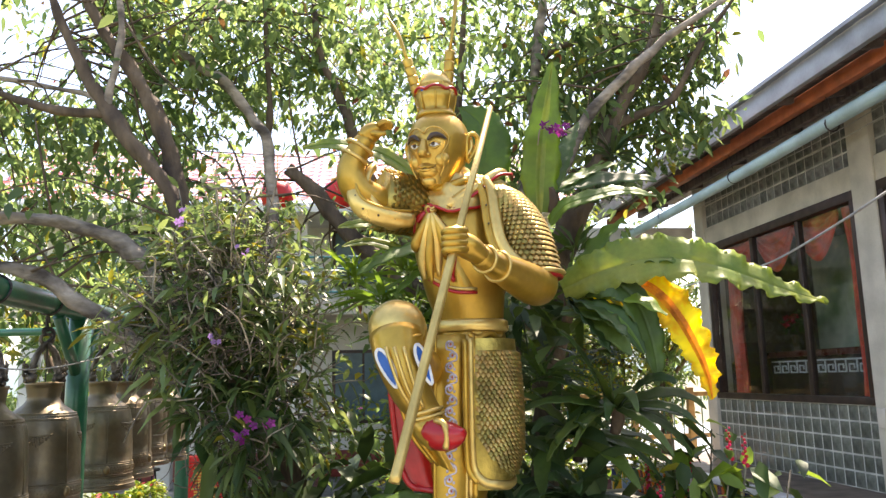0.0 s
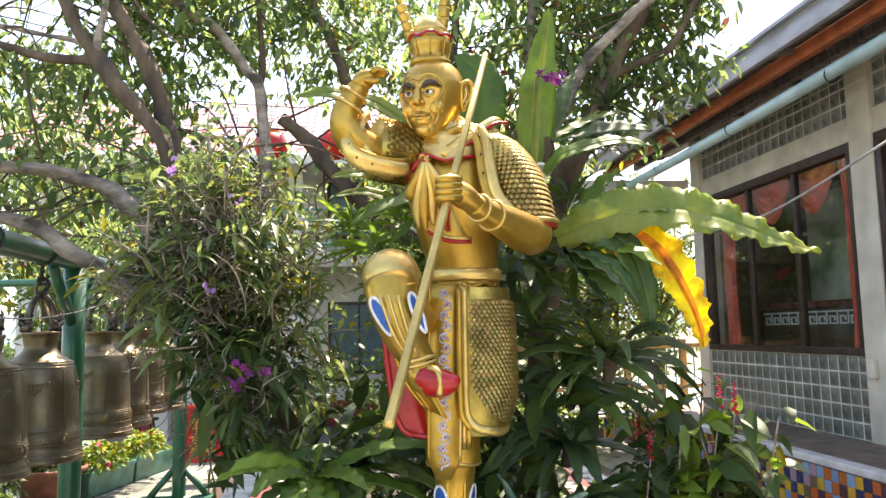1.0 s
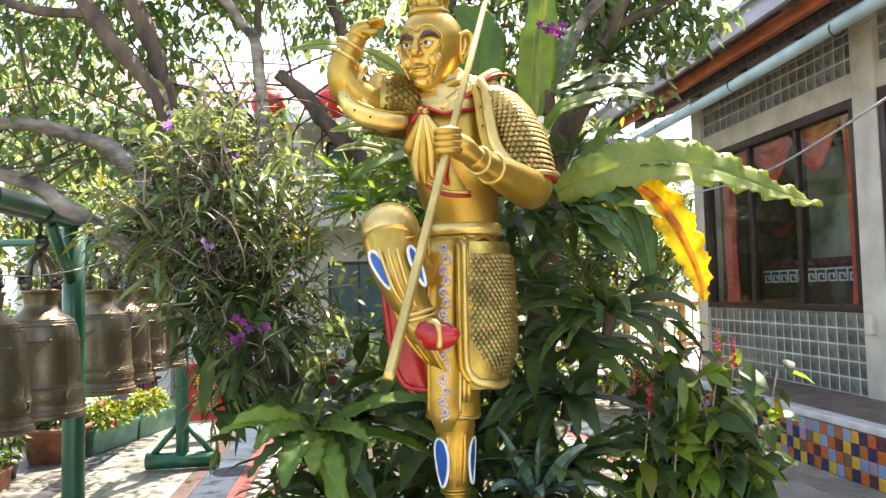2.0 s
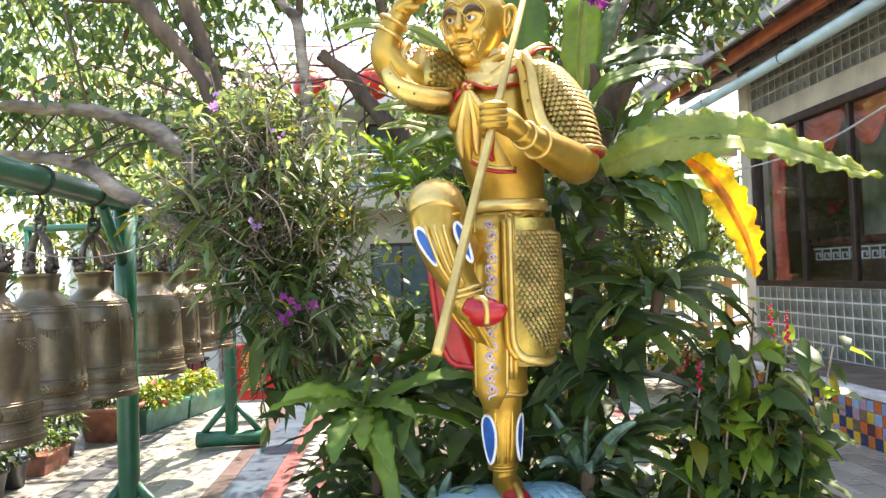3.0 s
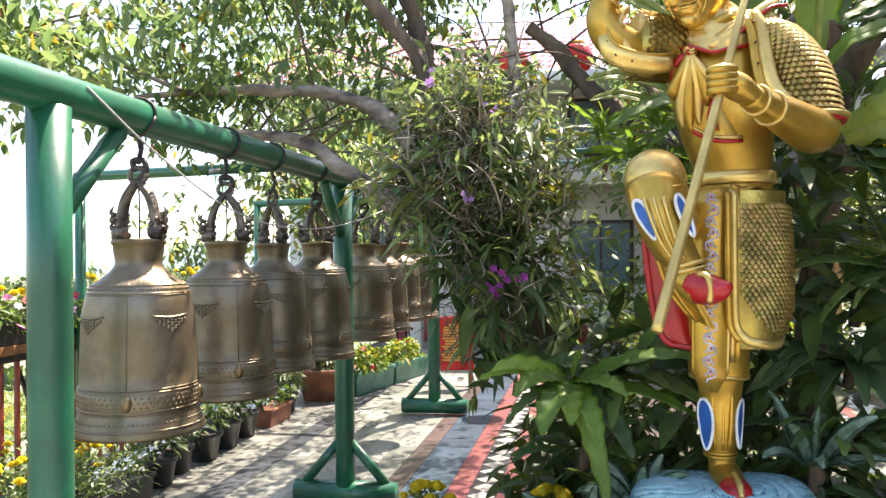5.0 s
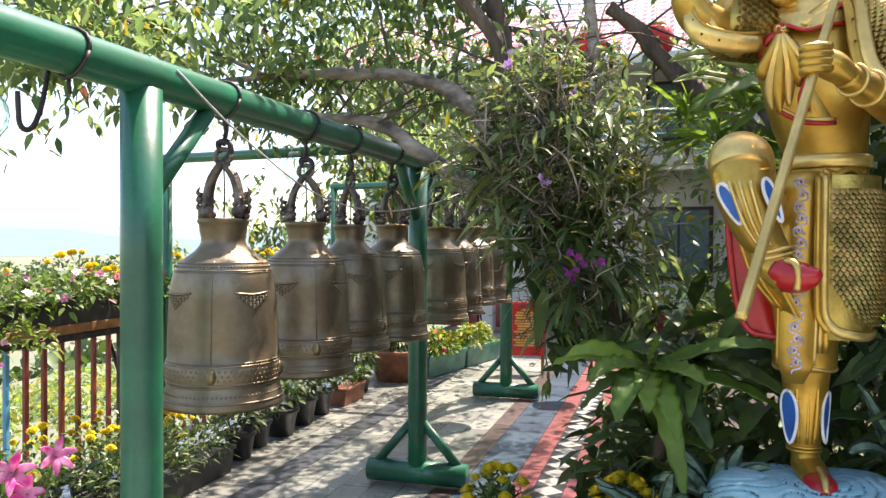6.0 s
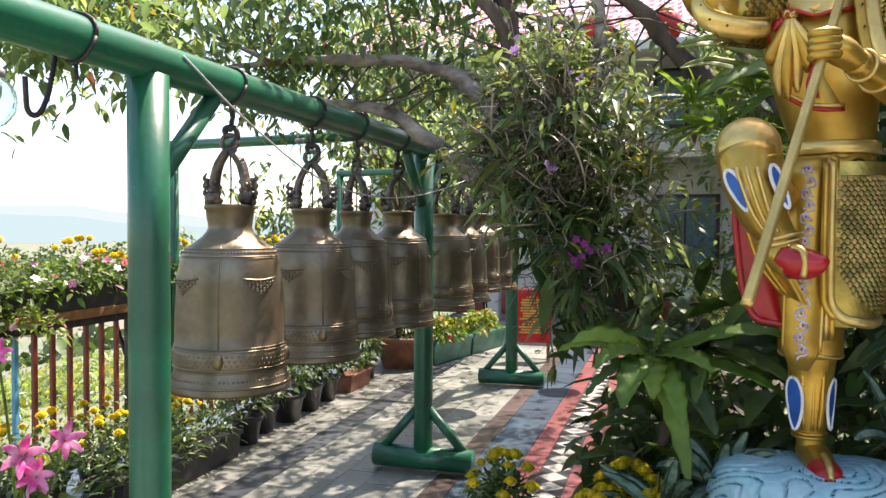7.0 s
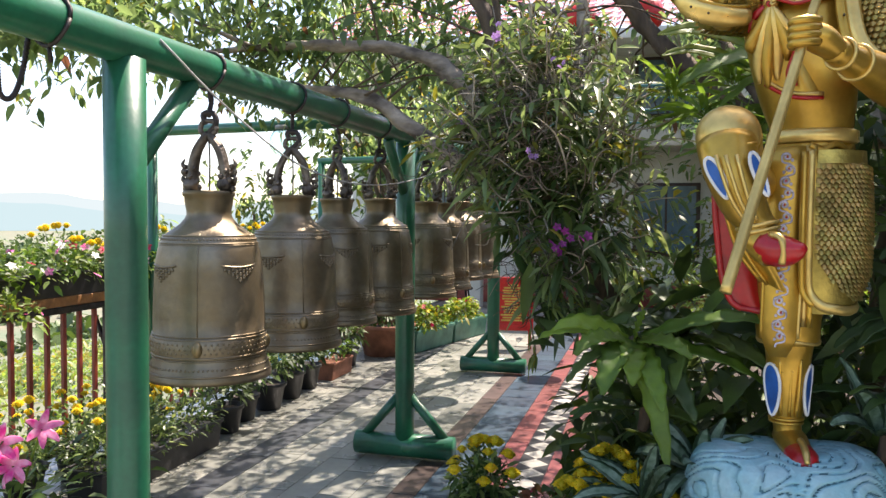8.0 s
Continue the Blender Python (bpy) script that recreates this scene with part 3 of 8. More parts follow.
    rings(bm, [[Vector((3.86, y, 4.15)), Vector((3.86, y, 4.165)), Vector((5.2, y, 4.425)), Vector((5.2, y, 4.41))] for y in (-4.0, 12.0)])
    bmesh.ops.recalc_face_normals(bm, faces=bm.faces)
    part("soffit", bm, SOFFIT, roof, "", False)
    part("fascia", boxed((3.80, -4, 4.10), (3.855, 12.0, 4.29), 0.006), FASCIA, roof, "grey metal fascia strip")
    bm = bmesh.new()
    rings(bm, [[Vector((3.74, y, 4.295)), Vector((3.74, y, 4.33)), Vector((9.0, y, 6.0)), Vector((9.0, y, 5.95))] for y in (-4.0, 12.0)])
    part("roof_sheet", bm, FASCIA, roof, "", False)
    part("purlin", boxed((4.02, -4, 4.02), (4.10, 12.0, 4.15), 0.004), ORANGE_BEAM, roof, "orange painted steel beam")
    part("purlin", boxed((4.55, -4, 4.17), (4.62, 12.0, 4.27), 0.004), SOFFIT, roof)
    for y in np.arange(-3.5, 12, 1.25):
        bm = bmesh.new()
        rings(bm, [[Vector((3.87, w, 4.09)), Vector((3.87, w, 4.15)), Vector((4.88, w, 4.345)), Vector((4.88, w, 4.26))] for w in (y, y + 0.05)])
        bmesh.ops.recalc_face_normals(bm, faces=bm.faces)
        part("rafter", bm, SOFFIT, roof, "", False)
    # rainwater pipe
    pipe = thing("rainwater_pipe", "pale blue plastic pipe slung under the eaves", "pipe", G)
    bm = bmesh.new()
    tube(bm, [(4.10, -3.5, 3.86), (4.10, 4.0, 3.83), (4.10, 8.0, 3.76), (4.10, 12.2, 3.74)], 0.062, 14)
    part("pipe", bm, PIPE_BLUE, pipe)
    for y in (2.1, 4.6, 6.1, 7.9, 9.9, 11.4):
        z = 3.86 - 0.012 * (y + 3.5)
        bm = bmesh.new()
        tube(bm, [(4.10 + 0.068 * math.cos(a), y, 3.80 + 0.068 * math.sin(a) + (0.02 if y < 5 else -0.03)) for a in np.linspace(0, 2 * math.pi, 13)], 0.007, 6, k=1)
        tube(bm, [(4.10, y, 3.87), (4.09, y, 3.95), (4.06, y, 4.04)], 0.004, 5, k=1)
        part("hanger", bm, IRON, pipe)
    # cross beam at the hall's far end
    beam = link_mesh("wall_far_gable", boxed((2.2, 11.4, 3.25), (5.2, 11.62, 3.9), 0.01), PLASTER)
    beam.matrix_world = G
    tagged(beam, "cream plastered beam past the hall's corner", "wall", kind="structure")


build_floor()
build_hall()
# ---- bell rack and bells ----
RACK_X, BEAM_Z = -1.67, 2.08


def build_rack():
    rack = thing("bell_rack", "long dark green steel pipe rack carrying a row of bells", "rack", G)
    bm = bmesh.new()
    tube(bm, [(RACK_X, y, BEAM_Z + 0.006 * (y - 2.1)) for y in (-1.6, 1.0, 3.5, 6.0, 8.3)], 0.062, 22, k=3)
    part("beam", bm, GREEN_PIPE, rack)
    for y in (-0.7, 2.107, 4.83, 7.70):
        top = BEAM_Z - 0.045 + 0.006 * (y - 2.1)
        bm = bmesh.new()
        tube(bm, [(RACK_X, y, 0.05), (RACK_X, y, 1.0), (RACK_X, y, top)], 0.062, 22, k=2)
        part("post", bm, GREEN_PIPE, rack)
        bm = bmesh.new()
        tube(bm, [(RACK_X - 0.33, y, 0.085), (RACK_X + 0.33, y, 0.085)], 0.075, 20, k=1)
        part("foot", bm, GREEN_PIPE, rack)
        for s in (-1, 1):
            bm = bmesh.new()
            tube(bm, [(RACK_X + s * 0.28, y, 0.13), (RACK_X + s * 0.03, y, 0.42)], 0.030, 12, k=1)
            part("foot_brace", bm, GREEN_PIPE, rack)
            if -0.5 < y < 8 and not (s < 0 and y < 3):
                bm = bmesh.new()
                tube(bm, [(RACK_X, y + s * 0.03, top - 0.33), (RACK_X, y + s * 0.34, top - 0.02)], 0.032, 12, k=1)
                part("knee_brace", bm, GREEN_PIPE, rack)


build_rack()


def bell_ornament(bm, s):
    """The looped crown: two horned arches on scrolled roots."""
    for sgn in (-1, 1):
        pts = [(sgn * 0.064 * s, 0, 0.0), (sgn * 0.062 * s, 0, 0.045 * s), (sgn * 0.056 * s, 0, 0.095 * s), (sgn * 0.042 * s, 0, 0.140 * s), (sgn * 0.018 * s, 0, 0.176 * s), (0, 0, 0.195 * s)]
        tube(bm, pts, [0.024 * s, 0.023 * s, 0.021 * s, 0.019 * s, 0.017 * s, 0.012 * s], 12, rough=0.2, squash=((1, 0, 0), 0.8))
        tube(bm, [(x * 1.06 + sgn * 0.004 * s, y + 0.013 * s, z) for x, y, z in pts[:5]], 0.007 * s, 6, rough=0.3)
        tube(bm, [(x * 1.06 + sgn * 0.004 * s, y - 0.013 * s, z) for x, y, z in pts[:5]], 0.007 * s, 6, rough=0.3)
        ball(bm, (sgn * 0.066 * s, -0.010 * s, 0.022 * s), (0.026 * s, 0.026 * s, 0.026 * s), seg=9)
        for k in range(14):
            a = k * 2.4
            ball(bm, (sgn * (0.068 + 0.022 * math.cos(a)) * s, 0.026 * math.sin(a) * s, (0.008 + 0.0058 * k) * s), (0.0120 - 0.0003 * k) * s, seg=7)
        for k in range(3):
            tube(bm, [(sgn * 0.082 * s, 0.01 * s, (0.03 + 0.025 * k) * s), (sgn * 0.102 * s, 0.0, (0.04 + 0.025 * k) * s), (sgn * 0.092 * s, 0, (0.062 + 0.025 * k) * s)], [0.010 * s, 0.008 * s, 0.002 * s], 6)
    tube(bm, [(0.03 * s, 0, 0.205 * s), (0.02 * s, 0, 0.235 * s), (-0.02 * s, 0, 0.235 * s), (-0.03 * s, 0, 0.205 * s), (0, 0, 0.186 * s), (0.03 * s, 0, 0.205 * s)], 0.009 * s, 7)


def build_bell(s=1.0):
    """A temple bell; the origin is the middle of the crown's foot, and it hangs down. s: its breadth against 0.42 m."""
    bell = thing("temple_bell", "aged bronze temple bell hanging from the green rack", "bell", group="bells on the rack")
    prof = [(0.0, 0.0), (0.088, 0.0), (0.092, -0.006), (0.091, -0.016), (0.085, -0.022), (0.084, -0.04), (0.078, -0.070), (0.078, -0.084), (0.084, -0.098), (0.099, -0.116), (0.122, -0.134), (0.146, -0.150),
            (0.158, -0.160), (0.162, -0.163), (0.164, -0.174), (0.170, -0.186), (0.177, -0.212), (0.183, -0.245), (0.187, -0.285), (0.191, -0.36), (0.194, -0.44), (0.195, -0.508), (0.200, -0.513), (0.200, -0.568), (0.196, -0.574),
            (0.196, -0.586), (0.202, -0.604), (0.209, -0.624), (0.214, -0.640), (0.218, -0.652), (0.216, -0.664), (0.206, -0.662), (0.196, -0.64), (0.185, -0.52), (0.17, -0.25), (0.10, -0.15), (0.0, -0.13)]
    bm = bmesh.new()
    lathe(bm, [(r * s, z) for r, z in prof], 56, cap=False)
    body = part("body", bm, BRONZE, bell)
    for z, r, rr in ((-0.158, 0.158, 0.0035), (-0.184, 0.1695, 0.003), (-0.190, 0.1715, 0.002), (-0.500, 0.1955, 0.003), (-0.510, 0.1975, 0.004), (-0.572, 0.1985, 0.004), (-0.583, 0.197, 0.003), (-0.634, 0.2125, 0.004)):
        bm = bmesh.new()
        tube(bm, [(r * s * math.cos(a), r * s * math.sin(a), z) for a in np.linspace(0, 2 * math.pi, 49)], rr, 6, k=1)
        part("moulding", bm, BRONZE, bell)
    for z, r, n, q in ((-0.171, 0.1628, 90, 0.0040), (-0.612, 0.2035, 84, 0.0046)):
        bm = bmesh.new()
        for i in range(n):
            a = 2 * math.pi * i / n
            ball(bm, (r * s * math.cos(a), r * s * math.sin(a), z), (q, q, q * 1.1), seg=5)
        part("beaded_band", bm, BRONZE, bell)
    bm = bmesh.new()
    for i in range(64):
        a = 2 * math.pi * i / 64
        for j in range(3):
            ball(bm, (0.1985 * s * math.cos(a + j * 0.04), 0.1985 * s * math.sin(a + j * 0.04), -0.525 - j * 0.016), (0.0045, 0.0045, 0.0050), seg=6)
    part("floral_band", bm, BRONZE, bell)
    for q in range(4):
        a0 = radians(-115 + 90 * q)
        # hanging lace ornament
        bm = bmesh.new()
        for j in range(5):
            n = 9 - 2 * j
            for i in range(n):
                a = a0 + (i - (n - 1) / 2) * 0.075
                ball(bm, ((0.1858 + 0.0006 * j) * s * math.cos(a), (0.1858 + 0.0006 * j) * s * math.sin(a), -0.274 - 0.0095 * j - 0.003 * (i % 2)), (0.0062, 0.0062, 0.0068), seg=5)
        tube(bm, [(0.1862 * s * math.cos(a0 + d), 0.1862 * s * math.sin(a0 + d), -0.266 + 0.03 * abs(d) ** 1.5) for d in np.linspace(-0.37, 0.37, 9)], 0.0042, 5, k=1)
        part("lace_ornament", bm, BRONZE, bell)
        # upright seam and striking boss
        a1 = a0 + radians(45)
        bm = bmesh.new()
        tube(bm, [(r * s * 1.004 * math.cos(a1), r * s * 1.004 * math.sin(a1), z) for r, z in ((0.146, -0.150), (0.1645, -0.176), (0.177, -0.212), (0.187, -0.285), (0.193, -0.41), (0.195, -0.50))], 0.0026, 5, k=1)
        part("seam", bm, BRONZE, bell)
        bm = bmesh.new()
        ball(bm, (0.1965 * s * math.cos(a1), 0.1965 * s * math.sin(a1), -0.541), (0.019, 0.019, 0.028), seg=12)
        part("striking_boss", bm, BRASS_WORN, bell, "worn brass striking boss")
    bm = bmesh.new()
    bell_ornament(bm, 1.05)
    part("crown", bm, BRONZE_DARK, bell, "cast bronze crown with horned loops")
    bm = bmesh.new()
    tube(bm, [(0.0, 0.0, 0.205), (0.03, 0, 0.24), (0.02, 0, 0.275), (-0.02, 0, 0.275), (-0.012, 0, 0.24)], 0.011, 8)
    tube(bm, [(0.0, 0.0, 0.265), (0.0, 0.02, 0.33), (0.0, 0.0, 0.37)], 0.009, 7)
    part("hook", bm, IRON, bell)
    bm = bmesh.new()
    tube(bm, [(0.0, 0.0, 0.20), (0.004, 0.0, 0.10), (0.0, 0, -0.13), (0.0, 0, -0.40)], 0.0035, 6)
    ball(bm, (0, 0, -0.44), (0.03, 0.03, 0.045), seg=10)
    part("clapper", bm, IRON, bell)
    return bell


def sling(bm, y, z):
    """A loop of wire rope round the beam, tied down to a hook."""
    tube(bm, [(RACK_X + 0.068 * math.cos(a), y + 0.012 * math.sin(2 * a), z + 0.068 * math.sin(a)) for a in np.linspace(0, 2 * math.pi, 17)], 0.0062, 6, k=1)
    tube(bm, [(RACK_X, y, z - 0.066), (RACK_X + 0.006, y, z - 0.11)], 0.006, 6, k=1)


def build_bells():
    rows = [(2.56, 1.0, 1.655, 0), (3.22, 1.0, 1.66, 20), (3.72, 0.94, 1.66, -25), (4.35, 1.0, 1.675, 40), (5.30, 1.0, 1.68, 10), (5.78, 0.98, 1.68, -30), (6.25, 0.96, 1.70, 55), (6.85, 1.0, 1.70, 15)]
    first = build_bell()
    for i, (y, s, z, r) in enumerate(rows):
        m = at_grid(RACK_X, y, z, r)
        if i == 0:
            first.matrix_world = m
            ob = first
        else:
            ob = copy_thing(first, m)
            ob.scale = (s, s, s)
        b = thing("wire_sling", "dark wire rope loop round the green beam", "rope", G, "slings on the beam")
        bm = bmesh.new()
        sling(bm, y, BEAM_Z + 0.006 * (y - 2.1))
        part("rope", bm, IRON, b)
    # an empty hook near the rack's end
    b = thing("wire_sling", "empty ribbed iron hook slung over the green beam", "hook", G, "slings on the beam")
    bm = bmesh.new()
    sling(bm, 1.808, BEAM_Z - 0.003)
    bend = [(-1.735, 1.808, 2.038), (-1.735, 1.791, 1.958), (-1.735, 1.775, 1.910), (-1.735, 1.755, 1.874), (-1.735, 1.732, 1.862), (-1.735, 1.712, 1.874), (-1.735, 1.707, 1.914), (-1.735, 1.705, 1.958)]
    tube(bm, bend, 0.0065, 8)
    P = smooth_path(bend, 6)
    for p, q in zip(P, P[1:]):
        tube(bm, [tuple(p), tuple(p + (q - p) * 0.35)], 0.0078, 8, k=1)
    part("hook", bm, IRON, b)


build_bells()
# ---- the gilt statue on its rock ----
def ell(c, a, b, n=28, ax=(1, 0, 0), bx=(0, 1, 0), p=2.0, skew=None):
    """A ring: centre, half-breadths a and b along ax and bx; p above 2 squares it."""
    c, ax, bx = Vector(c), Vector(ax).normalized(), Vector(bx).normalized()
    out = []
    for i in range(n):
        w = 2 * math.pi * i / n
        x, y = math.cos(w), math.sin(w)
        x, y = math.copysign(abs(x) ** (2 / p), x), math.copysign(abs(y) ** (2 / p), y)
        out.append(c + ax * a * x + bx * b * y)
    return out


def loft(bm, rows, mi=0, n=28, k=3, p=2.0, cap=True):
    """rows: (x, y, z, half breadth, half depth), level rings."""
    P = smooth_path(rows, k)
    rings(bm, [ell(q[:3], q[3], q[4], n, p=p) for q in P], mi, cap)


def scale_coat(bm, point, us, vs, size, mi):
    """Small overlapping shield scales on a surface point(u, v) -> place and normal."""
    for j, v in enumerate(vs):
        for i, u in enumerate(us):
            uu = u + (0.5 * (us[1] - us[0]) if j % 2 else 0)
            p, nrm, down = point(uu, v)
            if p is None:
                continue
            side = nrm.cross(down).normalized()
            w, h = size * 0.47, size * 0.80
            a = [p - side * w - down * h * 0.5, p + side * w - down * h * 0.5, p + side * w * 0.8 + down * h * 0.30 + nrm * size * 0.40, p + down * h * 0.72 + nrm * size * 0.70,
                 p - side * w * 0.8 + down * h * 0.30 + nrm * size * 0.40, p + nrm * size * 0.60]
            q = [bm.verts.new(x) for x in a]
            for f in ((0, 1, 5), (1, 2, 5), (2, 3, 5), (3, 4, 5), (4, 0, 5)):
                bm.faces.new([q[t] for t in f]).material_index = mi


def leaf_patch(bm, c, nrm, down, h, w, mi, mrim):
    """A raised pointed-oval inlay with a pale rim."""
    c, nrm, down = Vector(c), Vector(nrm).normalized(), Vector(down).normalized()
    side = nrm.cross(down).normalized()
    pts = []
    for i in range(20):
        a = 2 * math.pi * i / 20
        x, y = math.sin(a), -math.cos(a)
        pts.append(c + side * w * x * (1 - 0.30 * y) + down * h * y + nrm * (0.005 - 0.22 * w * x * x))
    vs = [bm.verts.new(p + nrm * 0.002) for p in pts]
    bm.faces.new(vs).material_index = mi
    tube(bm, pts + [pts[0]], 0.0056, 6, mrim, k=1)


def build_statue():
    bm = bmesh.new()
    A, PALE, SC, FACE, RED, BLUE, WHITE, LILAC, DARK = range(9)
    # standing leg and boot
    loft(bm, [(0.012, 2.985, 0.80, 0.045, 0.055), (0.008, 2.985, 0.86, 0.046, 0.05), (0.004, 2.98, 0.885, 0.050, 0.052), (0.003, 2.97, 0.98, 0.064, 0.065), (0.006, 2.96, 1.08, 0.071, 0.072), (0.008, 2.94, 1.17, 0.080, 0.08),
              (0.03, 2.93, 1.35, 0.10, 0.10), (0.05, 2.92, 1.60, 0.12, 0.11), (0.06, 2.92, 1.80, 0.125, 0.105)], A, 30)
    for z, r in ((0.885, 0.054), (0.872, 0.053)):
        rings(bm, [ell((0.004, 2.98, z + dz), r + dr, r + 0.003 + dr, 30) for dz, dr in ((-0.006, -0.003), (-0.003, 0.004), (0.003, 0.004), (0.006, -0.003))], A)
    tube(bm, [(0.012, 3.03, 0.81), (0.018, 2.96, 0.815), (0.035, 2.88, 0.800), (0.045, 2.83, 0.792)], [0.05, 0.054, 0.048, 0.040], 16, A, squash=((0, 0, 1), 0.72))
    tube(bm, [(0.040, 2.865, 0.795), (0.048, 2.82, 0.792), (0.054, 2.775, 0.790), (0.056, 2.75, 0.790)], [0.049, 0.050, 0.040, 0.014], 16, RED, squash=((0, 0, 1), 0.72))
    tube(bm, [(0.044, 2.87, 0.834), (0.048, 2.83, 0.833), (0.054, 2.775, 0.822), (0.057, 2.745, 0.795)], [0.012, 0.012, 0.012, 0.008], 8, PALE)
    # shin folds and inlays, standing leg
    for x in (-0.02, 0.012, 0.038):
        tube(bm, [(x * 0.8, 2.925, 0.90), (x, 2.905, 1.0), (x * 1.1, 2.895, 1.10)], 0.006, 6, A)
    leaf_patch(bm, (-0.044, 2.914, 0.99), (-0.75, -0.9, 0), (0.05, 0, -1), 0.088, 0.029, BLUE, WHITE)
    leaf_patch(bm, (0.066, 2.945, 0.99), (0.95, -0.45, 0), (-0.05, 0, -1), 0.085, 0.024, BLUE, WHITE)
    # raised thigh, knee, shin, boot
    tube(bm, [(-0.08, 2.92, 1.65), (-0.150, 2.76, 1.71), (-0.182, 2.62, 1.775), (-0.192, 2.555, 1.807), (-0.198, 2.51, 1.800)], [0.075, 0.078, 0.088, 0.094, 0.078], 26, A)
    ball(bm, (-0.193, 2.545, 1.812), (0.093, 0.09, 0.090), PALE, 26)
    tube(bm, [(-0.196, 2.52, 1.785), (-0.182, 2.487, 1.71), (-0.146, 2.468, 1.61), (-0.112, 2.47, 1.555), (-0.098, 2.468, 1.53)], [0.086, 0.078, 0.064, 0.050, 0.050], 26, A)
    tube(bm, [(-0.264, 2.49, 1.775), (-0.225, 2.452, 1.758), (-0.185, 2.44, 1.768), (-0.14, 2.452, 1.775), (-0.115, 2.485, 1.782)], 0.008, 7, A)
    left, right = smooth_path([(-0.235, 2.600, 1.776), (-0.224, 2.620, 1.679), (-0.194, 2.660, 1.569), (-0.158, 2.700, 1.463), (-0.090, 2.740, 1.368)], 4), smooth_path([(-0.092, 2.600, 1.772), (-0.104, 2.600, 1.642), (-0.092, 2.620, 1.549), (-0.068, 2.660, 1.454), (-0.013, 2.720, 1.334)], 4)
    sheet = [[Vector(p).lerp(Vector(q), u) + Vector((0, -0.014 * math.sin(math.pi * u) - 0.005 * math.sin(11 * u), 0)) for u in np.linspace(0, 1, 14)] for p, q in zip(left, right)]
    rings(bm, sheet, A, cap=False, closed=False)
    tube(bm, [tuple(row[0]) for row in sheet], 0.007, 7, A, k=1)
    tube(bm, [tuple(row[3] + Vector((0, -0.004, 0))) for row in sheet], 0.006, 6, A, k=1)
    for dx in (-0.030, -0.008, 0.016):
        tube(bm, [(-0.186 + dx * 1.2, 2.404, 1.745), (-0.152 + dx, 2.400, 1.63), (-0.120 + dx * 0.7, 2.418, 1.56)], 0.0055, 6, PALE)
    leaf_patch(bm, (-0.215, 2.418, 1.680), (-0.55, -1, 0.1), (0.50, 0, -1), 0.064, 0.019, BLUE, WHITE)
    leaf_patch(bm, (-0.108, 2.418, 1.690), (0.65, -1, 0.1), (0.36, 0, -1), 0.064, 0.016, BLUE, WHITE)
    for a in (0.0, 1.0):
        tube(bm, [(-0.108 + 0.054 * math.cos(w) + 0.004 * a, 2.468 + 0.054 * math.sin(w), 1.548 - 0.016 * a + 0.012 * math.cos(w)) for w in np.linspace(0, 2 * math.pi, 21)], 0.006, 6, PALE, k=1)
    tube(bm, [(-0.108, 2.485, 1.545), (-0.092, 2.455, 1.50), (-0.062, 2.43, 1.475)], [0.047, 0.052, 0.050], 18, A)
    tube(bm, [(-0.086, 2.448, 1.492), (-0.055, 2.425, 1.478), (-0.015, 2.40, 1.482), (0.012, 2.385, 1.49)], [0.053, 0.054, 0.040, 0.012], 18, RED, squash=((0.3, 0.2, 1), 0.85))
    tube(bm, [(-0.075, 2.405, 1.523), (-0.050, 2.380, 1.515), (-0.042, 2.374, 1.478), (-0.046, 2.382, 1.443)], 0.0095, 8, PALE)
    # torso, hips
    loft(bm, [(0.065, 2.94, 1.70, 0.135, 0.115), (0.062, 2.94, 1.80, 0.128, 0.108), (0.058, 2.935, 1.86, 0.126, 0.105), (0.045, 2.93, 1.95, 0.146, 0.118), (0.030, 2.93, 2.08, 0.166, 0.132), (0.022, 2.93, 2.20, 0.182, 0.132),
              (0.012, 2.93, 2.29, 0.188, 0.118), (0.0, 2.925, 2.345, 0.135, 0.095), (-0.012, 2.915, 2.385, 0.080, 0.080), (-0.02, 2.91, 2.44, 0.068, 0.07)], A, 36)
    loft(bm, [(0.06, 2.935, 1.812, 0.132, 0.112), (0.06, 2.935, 1.818, 0.141, 0.121), (0.06, 2.935, 1.852, 0.140, 0.120), (0.06, 2.935, 1.858, 0.130, 0.110)], PALE, 36, 1)
    tube(bm, [(0.035 + 0.137 * math.cos(a), 2.935 - 0.02 - 0.112 * math.sin(a), 1.795 + 0.008 * math.sin(9 * a)) for a in np.linspace(0.0, 1.5, 12)], 0.012, 7, A)
    # apron with its pointed foot
    rows = []
    for s in np.linspace(0, 1, 12):
        z = 1.80 - 0.68 * s
        cx, hw = -0.012 - 0.022 * s, 0.062 - 0.006 * s
        y = 2.812 - 0.015 * s + 0.03 * max(0, s - 0.75)
        if s > 0.93:
            hw *= 1 - 0.5 * (s - 0.93) / 0.07
        rows.append((cx, y, z, hw))
    rings(bm, [[Vector((c - w, y + 0.008, z)), Vector((c - w * 0.9, y - 0.008, z)), Vector((c + w * 0.9, y - 0.008, z)), Vector((c + w, y + 0.008, z)), Vector((c + w * 0.9, y + 0.05, z)), Vector((c - w * 0.9, y + 0.05, z))] for c, y, z, w in rows], A)
    for sgn in (-1, 1):
        tube(bm, [(c + sgn * w * 0.96, y - 0.004, z) for c, y, z, w in rows[:-1]], 0.006, 7, PALE if sgn > 0 else A, k=2)
